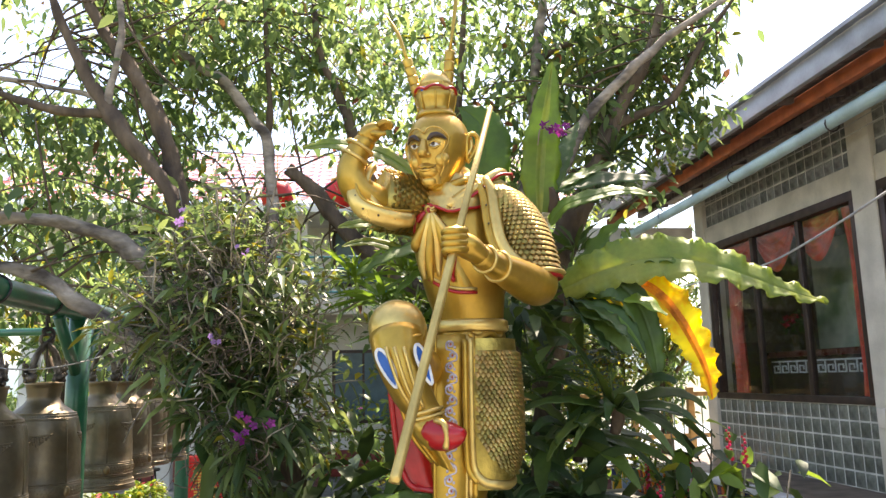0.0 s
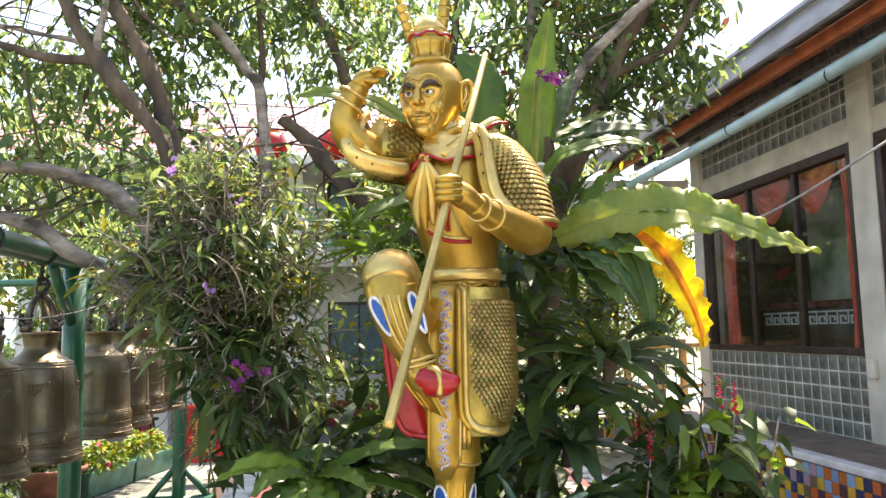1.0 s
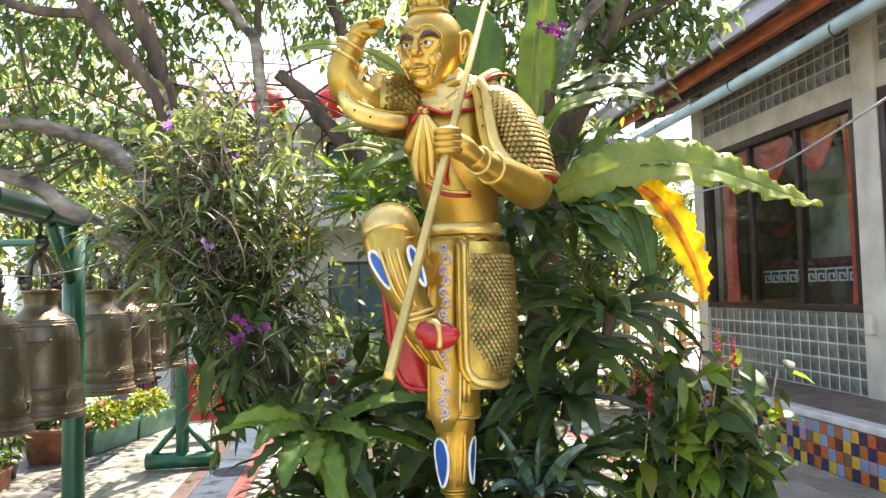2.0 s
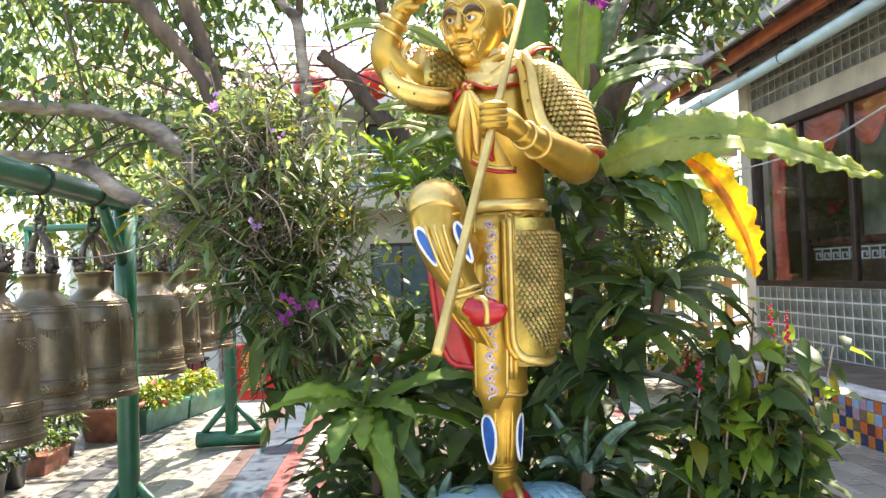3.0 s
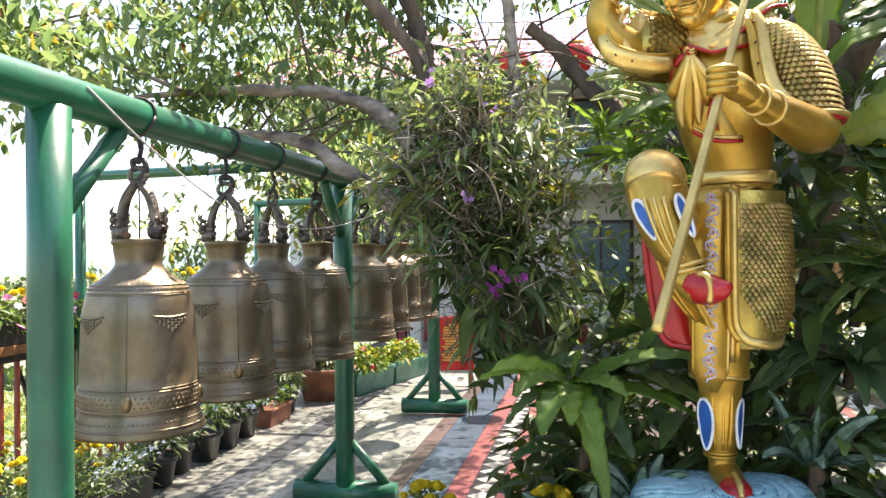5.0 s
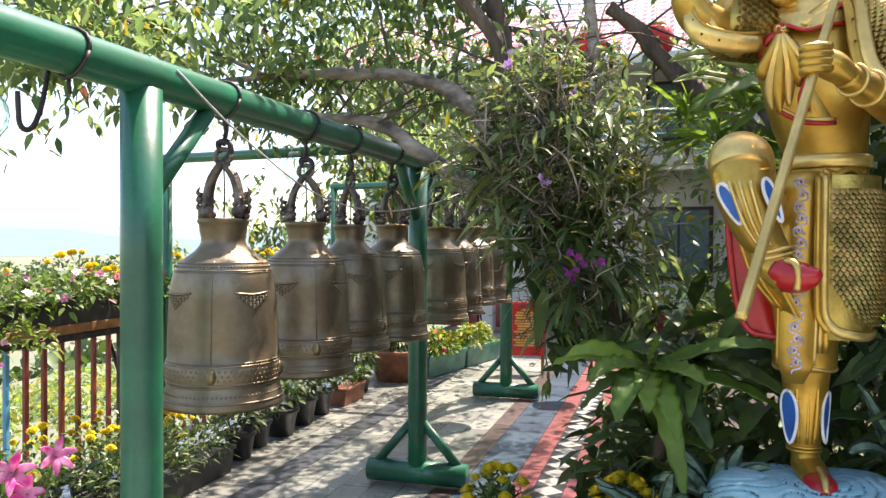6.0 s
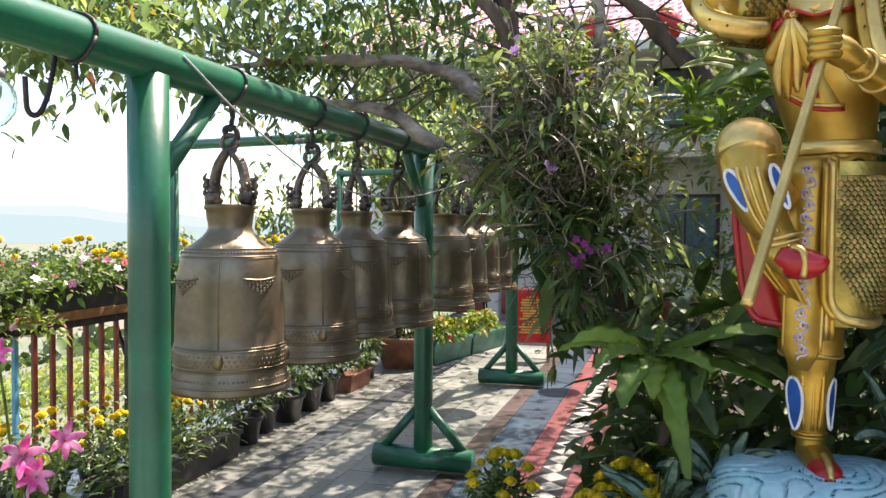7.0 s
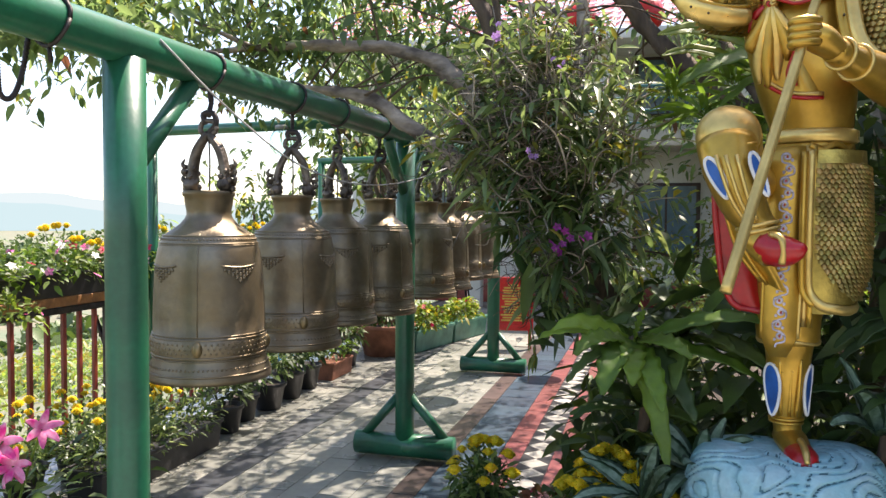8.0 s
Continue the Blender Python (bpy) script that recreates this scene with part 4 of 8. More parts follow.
    # skirt over the standing thigh
    rows = [(0.02, 2.92, 1.79, 0.115, 0.10), (0.0, 2.92, 1.6, 0.110, 0.105), (-0.003, 2.92, 1.35, 0.105, 0.102), (0.0, 2.93, 1.22, 0.102, 0.10), (0.002, 2.935, 1.165, 0.099, 0.098), (0.004, 2.935, 1.150, 0.088, 0.092)]
    loft(bm, rows, A, 30)
    tube(bm, [(0.002 + 0.097 * math.cos(a), 2.935 + 0.096 * math.sin(a), 1.160 + 0.006 * math.sin(3 * a)) for a in np.linspace(0, 2 * math.pi, 25)], 0.006, 6, PALE, k=1)
    for x, y in ((0.045, 2.806), (0.062, 2.803)):
        tube(bm, [(x, y, 1.80), (x + 0.002, y - 0.006, 1.6), (x, y - 0.004, 1.40), (x - 0.008, y + 0.008, 1.22)], 0.010, 8, PALE if x < 0.05 else A)
    # scroll work down the apron
    for k in range(16):
        z = 1.765 - k * 0.0385
        s = (1.80 - z) / 0.68
        cx, y = -0.014 - 0.022 * s + 0.012 * (1 if k % 2 else -1) * 0.4, 2.812 - 0.015 * s - 0.0085 + 0.03 * max(0, s - 0.75)
        sg = 1 if k % 2 else -1
        tube(bm, [(cx + sg * 0.0145 * (1 - q / 15) * math.cos(q * 0.62), y, z + 0.0135 * (1 - q / 15) * math.sin(q * 0.62)) for q in range(13)], 0.0042, 5, LILAC, k=1, squash=((0, 1, 0), 0.7))
        tube(bm, [(cx + sg * 0.0145, y, z), (cx + sg * 0.012, y, z - 0.016), (cx - sg * 0.010, y, z - 0.024), (cx - sg * 0.0145, y, z - 0.036)], 0.0034, 5, LILAC, squash=((0, 1, 0), 0.7))
        ball(bm, (cx - sg * 0.016, y, z - 0.010), (0.0055, 0.003, 0.0055), LILAC, 6)
        ball(bm, (cx, y, z), (0.0045, 0.003, 0.0045), RED, 6)

    # mail skirt panel at the side
    def panel(u, v):
        if v > 1 or v < 0:
            return None, None, None
        a = radians(-112 + 142 * u)
        cx, cy = 0.092, 2.935
        bulge = 1 + 0.10 * math.sin(math.pi * v) + 0.02
        rx, ry = 0.128 * bulge, 0.138 * bulge
        z = 1.785 - 0.52 * v
        taper = 1 - 0.25 * max(0, v - 0.75) / 0.25
        p = Vector((cx + rx * math.cos(a) * taper, cy + ry * math.sin(a), z))
        return p, Vector((math.cos(a) / rx, math.sin(a) / ry, 0)).normalized(), Vector((0, 0, -1))
    rings(bm, [[panel(u, v)[0] for u in np.linspace(0, 1, 18)] for v in np.linspace(0, 1, 12)], SC, cap=False, closed=False)

    def mail(u, v):
        cut = 0.09
        lim = 1 - 0.30 * max(0.0, 0.55 - u) ** 2 * 4 - 0.09
        if u < cut or u > 1 or v > lim or v < 0.05:
            return None, None, None
        return panel(u, v)
    scale_coat(bm, mail, np.linspace(0.08, 1.0, 19), np.linspace(0.10, 0.93, 30), 0.0225, SC)
    edge = [panel(0.03, v)[0] for v in np.linspace(0.0, 0.86, 8)] + [panel(u, 0.92 + 0.06 * math.sin(u * 3)) [0] for u in (0.12, 0.3, 0.5, 0.7, 0.9)]
    tube(bm, edge, [0.013] * 8 + [0.017] * 5, 9, PALE)
    tube(bm, [p + Vector((-0.020, -0.004, -0.004)) for p in edge[:9]], 0.011, 9, A)
    # red lining hanging behind
    edge_l = smooth_path([(-0.239, 2.860, 1.729), (-0.237, 2.860, 1.607), (-0.227, 2.860, 1.495), (-0.209, 2.860, 1.364), (-0.182, 2.860, 1.293), (-0.154, 2.860, 1.268)], 4)
    lining = [[Vector((p[0] + (0.10 - p[0]) * u, 2.86 + 0.05 * u - 0.012 * math.sin(15 * u + 3 * p[2]), p[2] - 0.012 * math.sin(math.pi * u))) for u in np.linspace(0, 1, 18)] for p in edge_l]
    rings(bm, lining, RED, cap=False, closed=False)
    tube(bm, [tuple(r[0]) for r in lining] + [tuple(p) for p in lining[-1][1:]], 0.011, 8, RED, k=1)
    # neck scarf, knot, ribbons
    for k in range(2):
        r = 0.080 + 0.016 * k
        tube(bm, [(-0.018 + r * math.cos(a), 2.905 + r * 0.92 * math.sin(a) - 0.012 * k, 2.405 - 0.023 * k - 0.035 * max(0, -math.sin(a)) - 0.012 * math.sin(3 * a + k)) for a in np.linspace(0, 2 * math.pi, 29)], 0.016, 9, (PALE, A, PALE, A)[k], k=1)
    shawl = []
    for s in np.linspace(0, 1, 10):
        row = []
        for i in range(49):
            a = 2 * math.pi * i / 48
            front = max(0.0, -math.sin(a))
            rx, ry = 0.085 + 0.115 * s ** 0.8 * (1 - 0.35 * front), 0.085 + 0.072 * s
            fold = 0.007 * math.sin(34 * s + 3 * math.cos(a)) * (0.4 + 0.6 * front) + 0.004 * math.sin(9 * a + 6 * s)
            row.append(Vector((-0.018 - 0.028 * s * front + 0.03 * s + rx * math.cos(a), 2.915 + ry * math.sin(a) - fold * 1.2, 2.425 - 0.085 * s ** 1.2 - 0.10 * s * front ** 1.5 + fold)))
        shawl.append(row)
    rings(bm, shawl, PALE, cap=False, closed=False)
    tube(bm, shawl[-1], 0.006, 6, RED, k=1)
    tube(bm, [(-0.02, 2.79, 2.26), (0.04, 2.80, 2.305), (0.10, 2.82, 2.345), (0.17, 2.85, 2.40), (0.205, 2.90, 2.42)], [0.02, 0.022, 0.022, 0.018, 0.01], 9, PALE)
    tube(bm, [(-0.01, 2.782, 2.245), (0.05, 2.785, 2.285), (0.11, 2.80, 2.33), (0.175, 2.83, 2.388), (0.23, 2.87, 2.402)], 0.006, 6, RED)
    ball(bm, (-0.08, 2.772, 2.252), (0.024, 0.020, 0.022), PALE, 12)
    for k in range(5):
        a = k * 1.256
        tube(bm, [(-0.08, 2.755, 2.252), (-0.08 + 0.012 * math.cos(a), 2.752, 2.252 + 0.012 * math.sin(a)), (-0.08 + 0.017 * math.cos(a + 0.9), 2.758, 2.252 + 0.017 * math.sin(a + 0.9))], 0.0045, 5, RED if k % 2 else PALE)
    for k, (xb, zb) in enumerate(((-0.135, 2.10), (-0.110, 2.00), (-0.085, 1.985), (-0.058, 2.01), (-0.03, 2.07), (-0.005, 2.12))):
        tube(bm, [(-0.08, 2.765, 2.245), (-0.08 + (xb + 0.08) * 0.45, 2.770, 2.19), (xb, 2.782 + 0.01 * (k % 2), (zb + 2.19) / 2 - 0.02), (xb + 0.004, 2.795, zb)], [0.010, 0.018, 0.020, 0.006], 9, PALE if k % 2 else A)
    tube(bm, [(-0.095, 2.775, 2.24), (-0.125, 2.79, 2.215), (-0.143, 2.815, 2.17)], [0.012, 0.014, 0.003], 7, RED)
    # draped cape front with a red turned edge
    drape = []
    for s in np.linspace(0, 1, 9):
        x0, x1 = -0.145 + 0.055 * s, -0.06 + 0.14 * s
        z0, z1 = 2.22 - 0.22 * s, 2.20 - 0.25 * s
        drape.append([Vector((x0 + (x1 - x0) * u, 2.800 + 0.015 * s - 0.012 * math.sin(u * 7 + s * 2) - 0.02 * math.sin(math.pi * u), z0 + (z1 - z0) * u - 0.02 * math.sin(math.pi * u))) for u in np.linspace(0, 1, 12)])
    rings(bm, drape, A, cap=False, closed=False)
    tube(bm, drape[-1], 0.007, 6, RED, k=1)
    tube(bm, [p + Vector((0, -0.004, 0.012)) for p in drape[-1]], 0.007, 6, PALE, k=1)
    tube(bm, [(0.005, 2.775, 2.13), (-0.005, 2.77, 2.07), (-0.015, 2.77, 2.02), (0.0, 2.775, 1.985)], [0.004, 0.016, 0.018, 0.006], 7, RED)
    # head
    H = Matrix.Translation((-0.045, 2.865, 2.487)) @ pose(0, 0, 0, 6, 0, -22).to_3x3().to_4x4()
    KH = 1.02
    H = H @ Matrix.Diagonal((KH, KH, KH, 1))
    prof = [(-0.142, 0.022, 0.040, -0.055), (-0.132, 0.046, 0.064, -0.042), (-0.11, 0.064, 0.088, -0.026), (-0.08, 0.080, 0.104, -0.014), (-0.04, 0.098, 0.117, -0.004), (0.0, 0.110, 0.124, 0.0), (0.05, 0.113, 0.126, 0.004), (0.09, 0.104, 0.116, 0.008),
            (0.12, 0.083, 0.095, 0.010), (0.14, 0.055, 0.062, 0.012), (0.15, 0.02, 0.022, 0.012)]
    rows = smooth_path([(0, c, z, a, b) for z, a, b, c in prof], 3)
    rings(bm, [[H @ v for v in ell(q[:3], q[3], q[4], 36)] for q in rows], A)

    def hp(*pts):
        return [H @ Vector(p) for p in pts]
    # raised face mask
    mask = []
    hz, ha, hb, hc = zip(*prof)
    for s in np.linspace(0, 1, 16):
        z = 0.066 - 0.196 * s
        w = 0.082 * (1 - 0.30 * s ** 2) * (1 - 0.35 * max(0, 0.15 - s) / 0.15)
        ra, rb, rc = np.interp(z, hz, ha), np.interp(z, hz, hb), np.interp(z, hz, hc)
        w = min(w, ra * 0.86)
        row = []
        for x in np.linspace(-w, w, 19):
            e = abs(x / w)
            lift = -0.004 if e > 0.97 else 0.0075 - 0.004 * e ** 2
            row.append(H @ Vector((x, rc - rb * math.sqrt(1 - (x / ra) ** 2) - lift, z + (0.012 * (1 - e) ** 2 if s == 0 else 0))))
        mask.append(row)
    rings(bm, mask, FACE, cap=False, closed=False)
    for sg in (-1, 1):
        tube(bm, hp((0, -0.139, 0.052), (sg * 0.025, -0.135, 0.070), (sg * 0.055, -0.116, 0.066), (sg * 0.078, -0.094, 0.035), (sg * 0.072, -0.105, 0.0), (sg * 0.058, -0.119, -0.03), (sg * 0.060, -0.112, -0.07), (sg * 0.045, -0.112, -0.105)), 0.0034, 6, FACE)
        tube(bm, hp((sg * 0.015, -0.143, 0.024), (sg * 0.034, -0.139, 0.040), (sg * 0.056, -0.125, 0.040), (sg * 0.075, -0.106, 0.025)), [0.0045, 0.0095, 0.009, 0.0025], 7, DARK, squash=((0, 1, 0), 0.6))
        ball(bm, H @ Vector((sg * 0.036, -0.128, 0.008)), (0.018, 0.010, 0.0105), WHITE, 12)
        ball(bm, H @ Vector((sg * 0.036 - 0.002, -0.1375, 0.009)), (0.0075, 0.004, 0.0078), DARK, 10)
        tube(bm, hp((sg * 0.018, -0.136, 0.008), (sg * 0.036, -0.1395, 0.0185), (sg * 0.057, -0.125, 0.010)), 0.0035, 5, FACE)
        tube(bm, hp((sg * 0.018, -0.137, 0.004), (sg * 0.036, -0.138, -0.0065), (sg * 0.057, -0.126, 0.004)), 0.0035, 5, FACE)
        ball(bm, H @ Vector((sg * 0.046, -0.100, -0.042)), (0.032, 0.020, 0.030), FACE, 14)
        # ears
        e = [(sg * 0.108, 0.005, -0.045), (sg * 0.122, 0.02, -0.02), (sg * 0.140, 0.035, 0.02), (sg * 0.142, 0.035, 0.048), (sg * 0.128, 0.022, 0.060), (sg * 0.112, 0.008, 0.045), (sg * 0.110, 0.002, 0.01), (sg * 0.108, 0.005, -0.04)]
        tube(bm, hp(*e), 0.009, 8, A)
        ball(bm, H @ Vector((sg * 0.120, 0.022, 0.012)), (0.010, 0.014, 0.042), A, 10, pose(0, 0, 0, 0, 0, -27).to_3x3())
        tube(bm, hp((sg * 0.113, 0.0, -0.02), (sg * 0.126, 0.012, 0.01), (sg * 0.124, 0.012, 0.035)), 0.005, 6, PALE)
    tube(bm, hp((0, -0.137, 0.025), (0, -0.150, 0.0), (0, -0.160, -0.022), (0, -0.152, -0.034)), [0.010, 0.013, 0.017, 0.010], 10, FACE)
    for sg in (-1, 1):
        ball(bm, H @ Vector((sg * 0.014, -0.143, -0.028)), (0.011, 0.012, 0.009), FACE, 8)
    ball(bm, H @ Vector((0, -0.112, -0.080)), (0.042, 0.030, 0.032), FACE, 14)
    ball(bm, H @ Vector((0, -0.108, -0.120)), (0.030, 0.024, 0.022), FACE, 12)
    tube(bm, hp((-0.038, -0.125, -0.066), (-0.016, -0.141, -0.072), (0, -0.143, -0.070), (0.016, -0.141, -0.072), (0.038, -0.125, -0.064)), [0.002, 0.006, 0.005, 0.006, 0.002], 6, A)
    tube(bm, hp((-0.030, -0.130, -0.078), (0, -0.142, -0.083), (0.030, -0.130, -0.076)), [0.002, 0.007, 0.002], 6, FACE)
    tube(bm, hp((-0.036, -0.128, -0.072), (0, -0.1445, -0.0765), (0.036, -0.128, -0.070)), 0.0022, 5, DARK)
    # crown with two horns and their long feathers
    C = Vector((-0.052, 2.872, 2.63))
    lathe(bm, [(0.075, -0.01), (0.080, 0.0), (0.076, 0.010), (0.066, 0.016), (0.064, 0.03), (0.074, 0.06), (0.078, 0.085), (0.070, 0.098), (0.066, 0.11), (0.060, 0.14), (0.043, 0.168), (0.02, 0.182), (0.002, 0.186)], 30, A, C)
    lathe(bm, [(0.0645, 0.115), (0.062, 0.138), (0.046, 0.169), (0.02, 0.185), (0.001, 0.189)], 26, PALE, C)
    tube(bm, [C + Vector((0.079 * math.cos(a), 0.079 * math.sin(a), 0.092 + 0.012 * abs(math.sin(3 * a)))) for a in np.linspace(0, 2 * math.pi, 49)], 0.0055, 6, RED, k=1)
    for a in np.linspace(0, 2 * math.pi, 9)[:-1]:
        tube(bm, [C + Vector((0.066 * math.cos(a), 0.066 * math.sin(a), 0.02)), C + Vector((0.076 * math.cos(a), 0.076 * math.sin(a), 0.06)), C + Vector((0.079 * math.cos(a), 0.079 * math.sin(a), 0.085))], 0.0035, 5, A)
    ball(bm, C + Vector((-0.045, -0.055, 0.095)), (0.012, 0.006, 0.012), BLUE, 8)
    for (x0, x1, z1, fx, fz) in ((-0.068, -0.108, 0.238, -0.20, 0.48), (0.045, 0.060, 0.270, 0.10, 0.75)):
        a, b = C + Vector((x0, 0, 0.095)), C + Vector((x1, 0, z1))
        n = 4
        for k in range(n):
            p, q = a.lerp(b, k / n), a.lerp(b, (k + 0.96) / n)
            r = 0.021 - 0.0006 * k
            tube(bm, [p, p.lerp(q, 0.15), p.lerp(q, 0.85), q], [r * 0.92, r * 0.96, r * 1.06, r * 1.04], 14, A, k=1)
        tube(bm, [b, b.lerp(C + Vector((fx, 0.05, fz)), 0.5) + Vector((0.01, 0, 0)), C + Vector((fx, 0.08, fz))], [0.006, 0.008, 0.002], 6, A)
    # arm raised to the brow
    tube(bm, [(-0.12, 2.90, 2.28), (-0.22, 2.85, 2.27), (-0.31, 2.78, 2.30), (-0.352, 2.755, 2.345), (-0.362, 2.745, 2.40), (-0.335, 2.735, 2.465), (-0.300, 2.73, 2.510)], [0.085, 0.075, 0.064, 0.058, 0.052, 0.042, 0.036], 20, A)
    for k, (x, z) in enumerate(((-0.350, 2.440), (-0.330, 2.478))):
        tube(bm, [(x + 0.048 * math.cos(w) * 0.9, 2.738 + 0.048 * math.sin(w), z - 0.026 * math.cos(w)) for w in np.linspace(0, 2 * math.pi, 21)], 0.007, 6, PALE, k=1)
    tube(bm, [(-0.310, 2.73, 2.505), (-0.285, 2.725, 2.530), (-0.255, 2.72, 2.542)], [0.036, 0.040, 0.034], 14, A, squash=((0.4, 0, 1), 0.62))
    for k in range(4):
        y = 2.69 + 0.020 * k
        tube(bm, [(-0.262, y, 2.545), (-0.235, y - 0.002, 2.556), (-0.205 - 0.006 * abs(k - 1.5), y - 0.004, 2.550)], [0.012, 0.011, 0.007], 8, A)
    tube(bm, [(-0.285, 2.70, 2.520), (-0.258, 2.685, 2.510), (-0.232, 2.685, 2.512)], [0.013, 0.012, 0.008], 8, A)

    # mail sleeve of that arm, with its broad studded rim
    def sleeve(u, v):
        a = 2 * math.pi * u
        c = Vector((-0.13, 2.885, 2.285)).lerp(Vector((-0.262, 2.815, 2.30)), v)
        ax = (Vector((-0.262, 2.815, 2.30)) - Vector((-0.13, 2.885, 2.285))).normalized()
        e1 = Vector((0, 0, 1)) - ax * ax.z
        e1.normalize()
        e2 = ax.cross(e1)
        r = 0.100 + 0.006 * v
        o = e1 * math.cos(a) + e2 * math.sin(a)
        return c + o * r, o, ax
    rings(bm, [[sleeve(u, v)[0] for u in np.linspace(0, 1, 25)[:-1]] for v in np.linspace(0, 1, 6)], SC)
    scale_coat(bm, sleeve, np.linspace(0, 1, 25)[:-1], np.linspace(0.05, 0.95, 8), 0.022, SC)
    rim = []
    for i in range(25):
        a = radians(20 + 235 * i / 24)
        q = Vector((-0.268, 2.80, 2.315))
        o = Vector((0.30 * math.sin(a) * 0.30, -0.45 * math.sin(a) * 0.2, 0))
        rim.append(q + Vector((-0.085 * math.sin(a) * 0.55, -0.055 * math.sin(a), 0.105 * math.cos(a))) + Vector((0.05 * max(0, -math.cos(a)) , 0, 0)))
    tube(bm, rim, [0.020 + 0.012 * math.sin(math.pi * i / 24) for i in range(25)], 9, PALE, k=1, squash=((1, 0.6, 0), 0.5))
    band = [(-0.345, 2.735, 2.365), (-0.352, 2.715, 2.305), (-0.328, 2.705, 2.250), (-0.280, 2.705, 2.222), (-0.215, 2.725, 2.208), (-0.150, 2.765, 2.212)]
    tube(bm, band, [0.018, 0.026, 0.032, 0.034, 0.034, 0.028], 10, PALE, squash=((0.2, 1, 0.3), 0.35))
    tube(bm, [(x + 0.010, y - 0.010, z + 0.030) for x, y, z in band], 0.006, 6, A)
    for x, y, z in ((-0.342, 2.700, 2.290), (-0.315, 2.692, 2.240), (-0.262, 2.694, 2.216), (-0.205, 2.714, 2.206)):
        ball(bm, (x, y, z), 0.0045, DARK, 6)

    # cape over the other shoulder and arm
    top, bot = Vector((0.135, 2.90, 2.36)), Vector((0.272, 2.865, 2.02))

    def cape(u, v):
        a = radians(-215 + 265 * u)
        c = top.lerp(bot, v) + Vector((0.03, 0, 0.03)) * math.sin(math.pi * v)
        rx = np.interp(v, [0, 0.15, 0.5, 1], [0.055, 0.085, 0.095, 0.108])
        ry = np.interp(v, [0, 0.15, 0.5, 1], [0.06, 0.105, 0.125, 0.13])
        p = c + Vector((rx * math.cos(a), ry * math.sin(a), 0.015 * math.cos(a) * 0))
        n = Vector((math.cos(a) / rx, math.sin(a) / ry, 2.0)).normalized()
        return p, n, (bot - top).normalized()
    rings(bm, [[cape(u, v)[0] for u in np.linspace(0, 1, 28)] for v in np.linspace(0, 1, 14)], SC, cap=False, closed=False)
    rings(bm, [[cape(u, v)[0] for u in np.linspace(0, 1, 12)] for v in (0.0, 0.01)], A, cap=False, closed=False)
    ball(bm, (0.135, 2.90, 2.345), (0.085, 0.085, 0.055), SC, 16)
    scale_coat(bm, cape, np.linspace(0.22, 1.0, 21), np.linspace(0.02, 0.95, 21), 0.0265, SC)
    hem = [cape(u, 1.0)[0] + Vector((0.012, -0.012, -0.004)) for u in np.linspace(0.02, 1, 14)]
    tube(bm, hem, [0.014 + 0.008 * (i / 13) for i in range(14)], 8, PALE, squash=((0, 0, 1), 0.6))
    tube(bm, [p + Vector((0.0, -0.002, -0.014)) for p in hem], 0.009, 7, RED)
    tube(bm, [hem[-3], hem[-1] + Vector((0.02, 0, 0.005)), hem[-1] + Vector((0.055, 0.0, -0.004))], [0.02, 0.022, 0.003], 9, PALE, squash=((0, 0, 1), 0.6))
    tube(bm, [(0.125, 2.815, 2.375), (0.145, 2.785, 2.31), (0.155, 2.765, 2.21), (0.175, 2.745, 2.11), (0.225, 2.735, 2.045), (0.29, 2.74, 2.01)], [0.014, 0.02, 0.022, 0.022, 0.022, 0.018], 9, PALE, squash=((0, 1, 0), 0.5))
    tube(bm, [(0.095, 2.81, 2.36), (0.115, 2.785, 2.29), (0.125, 2.772, 2.20), (0.145, 2.755, 2.11), (0.19, 2.74, 2.045)], [0.012, 0.016, 0.018, 0.018, 0.012], 9, A, squash=((0, 1, 0), 0.5))
    for z, x, y in ((2.33, 0.118, 2.775), (2.26, 0.122, 2.762), (2.19, 0.128, 2.752)):
        ball(bm, (x, y, z), 0.0045, DARK, 6)
    # the arm that holds the staff
    tube(bm, [(0.24, 2.90, 2.16), (0.285, 2.87, 2.05), (0.300, 2.80, 1.975), (0.265, 2.72, 1.965), (0.19, 2.60, 1.985), (0.115, 2.485, 2.005), (0.070, 2.43, 2.025)], [0.07, 0.075, 0.074, 0.070, 0.058, 0.042, 0.035], 22, A)
    for s in (0.0, 1.0):
        c, ax = Vector((0.135, 2.515, 2.000)).lerp(Vector((0.092, 2.455, 2.015)), s), Vector((-0.55, -0.8, 0.12)).normalized()
        e1 = (Vector((0, 0, 1)) - ax * ax.z).normalized()
        e2 = ax.cross(e1)
        r = 0.049 - 0.007 * s
        tube(bm, [c + (e1 * math.cos(w) + e2 * math.sin(w)) * r for w in np.linspace(0, 2 * math.pi, 21)], 0.006, 6, PALE, k=1)
    tube(bm, [(0.078, 2.435, 2.022), (0.040, 2.40, 2.045), (0.008, 2.385, 2.058)], [0.034, 0.042, 0.036], 14, A, squash=((0.3, 0.4, 0.2), 0.8))
    for k in range(4):
        z = 2.088 - 0.019 * k
        tube(bm, [(0.030, 2.368, z + 0.004), (0.004, 2.340, z), (-0.028, 2.338, z - 0.002), (-0.036, 2.362, z - 0.005), (-0.018, 2.380, z - 0.006)], [0.0125, 0.0125, 0.012, 0.011, 0.009], 9, A)
    tube(bm, [(0.035, 2.40, 2.075), (0.010, 2.385, 2.10), (-0.012, 2.375, 2.098)], [0.013, 0.012, 0.010], 9, A)
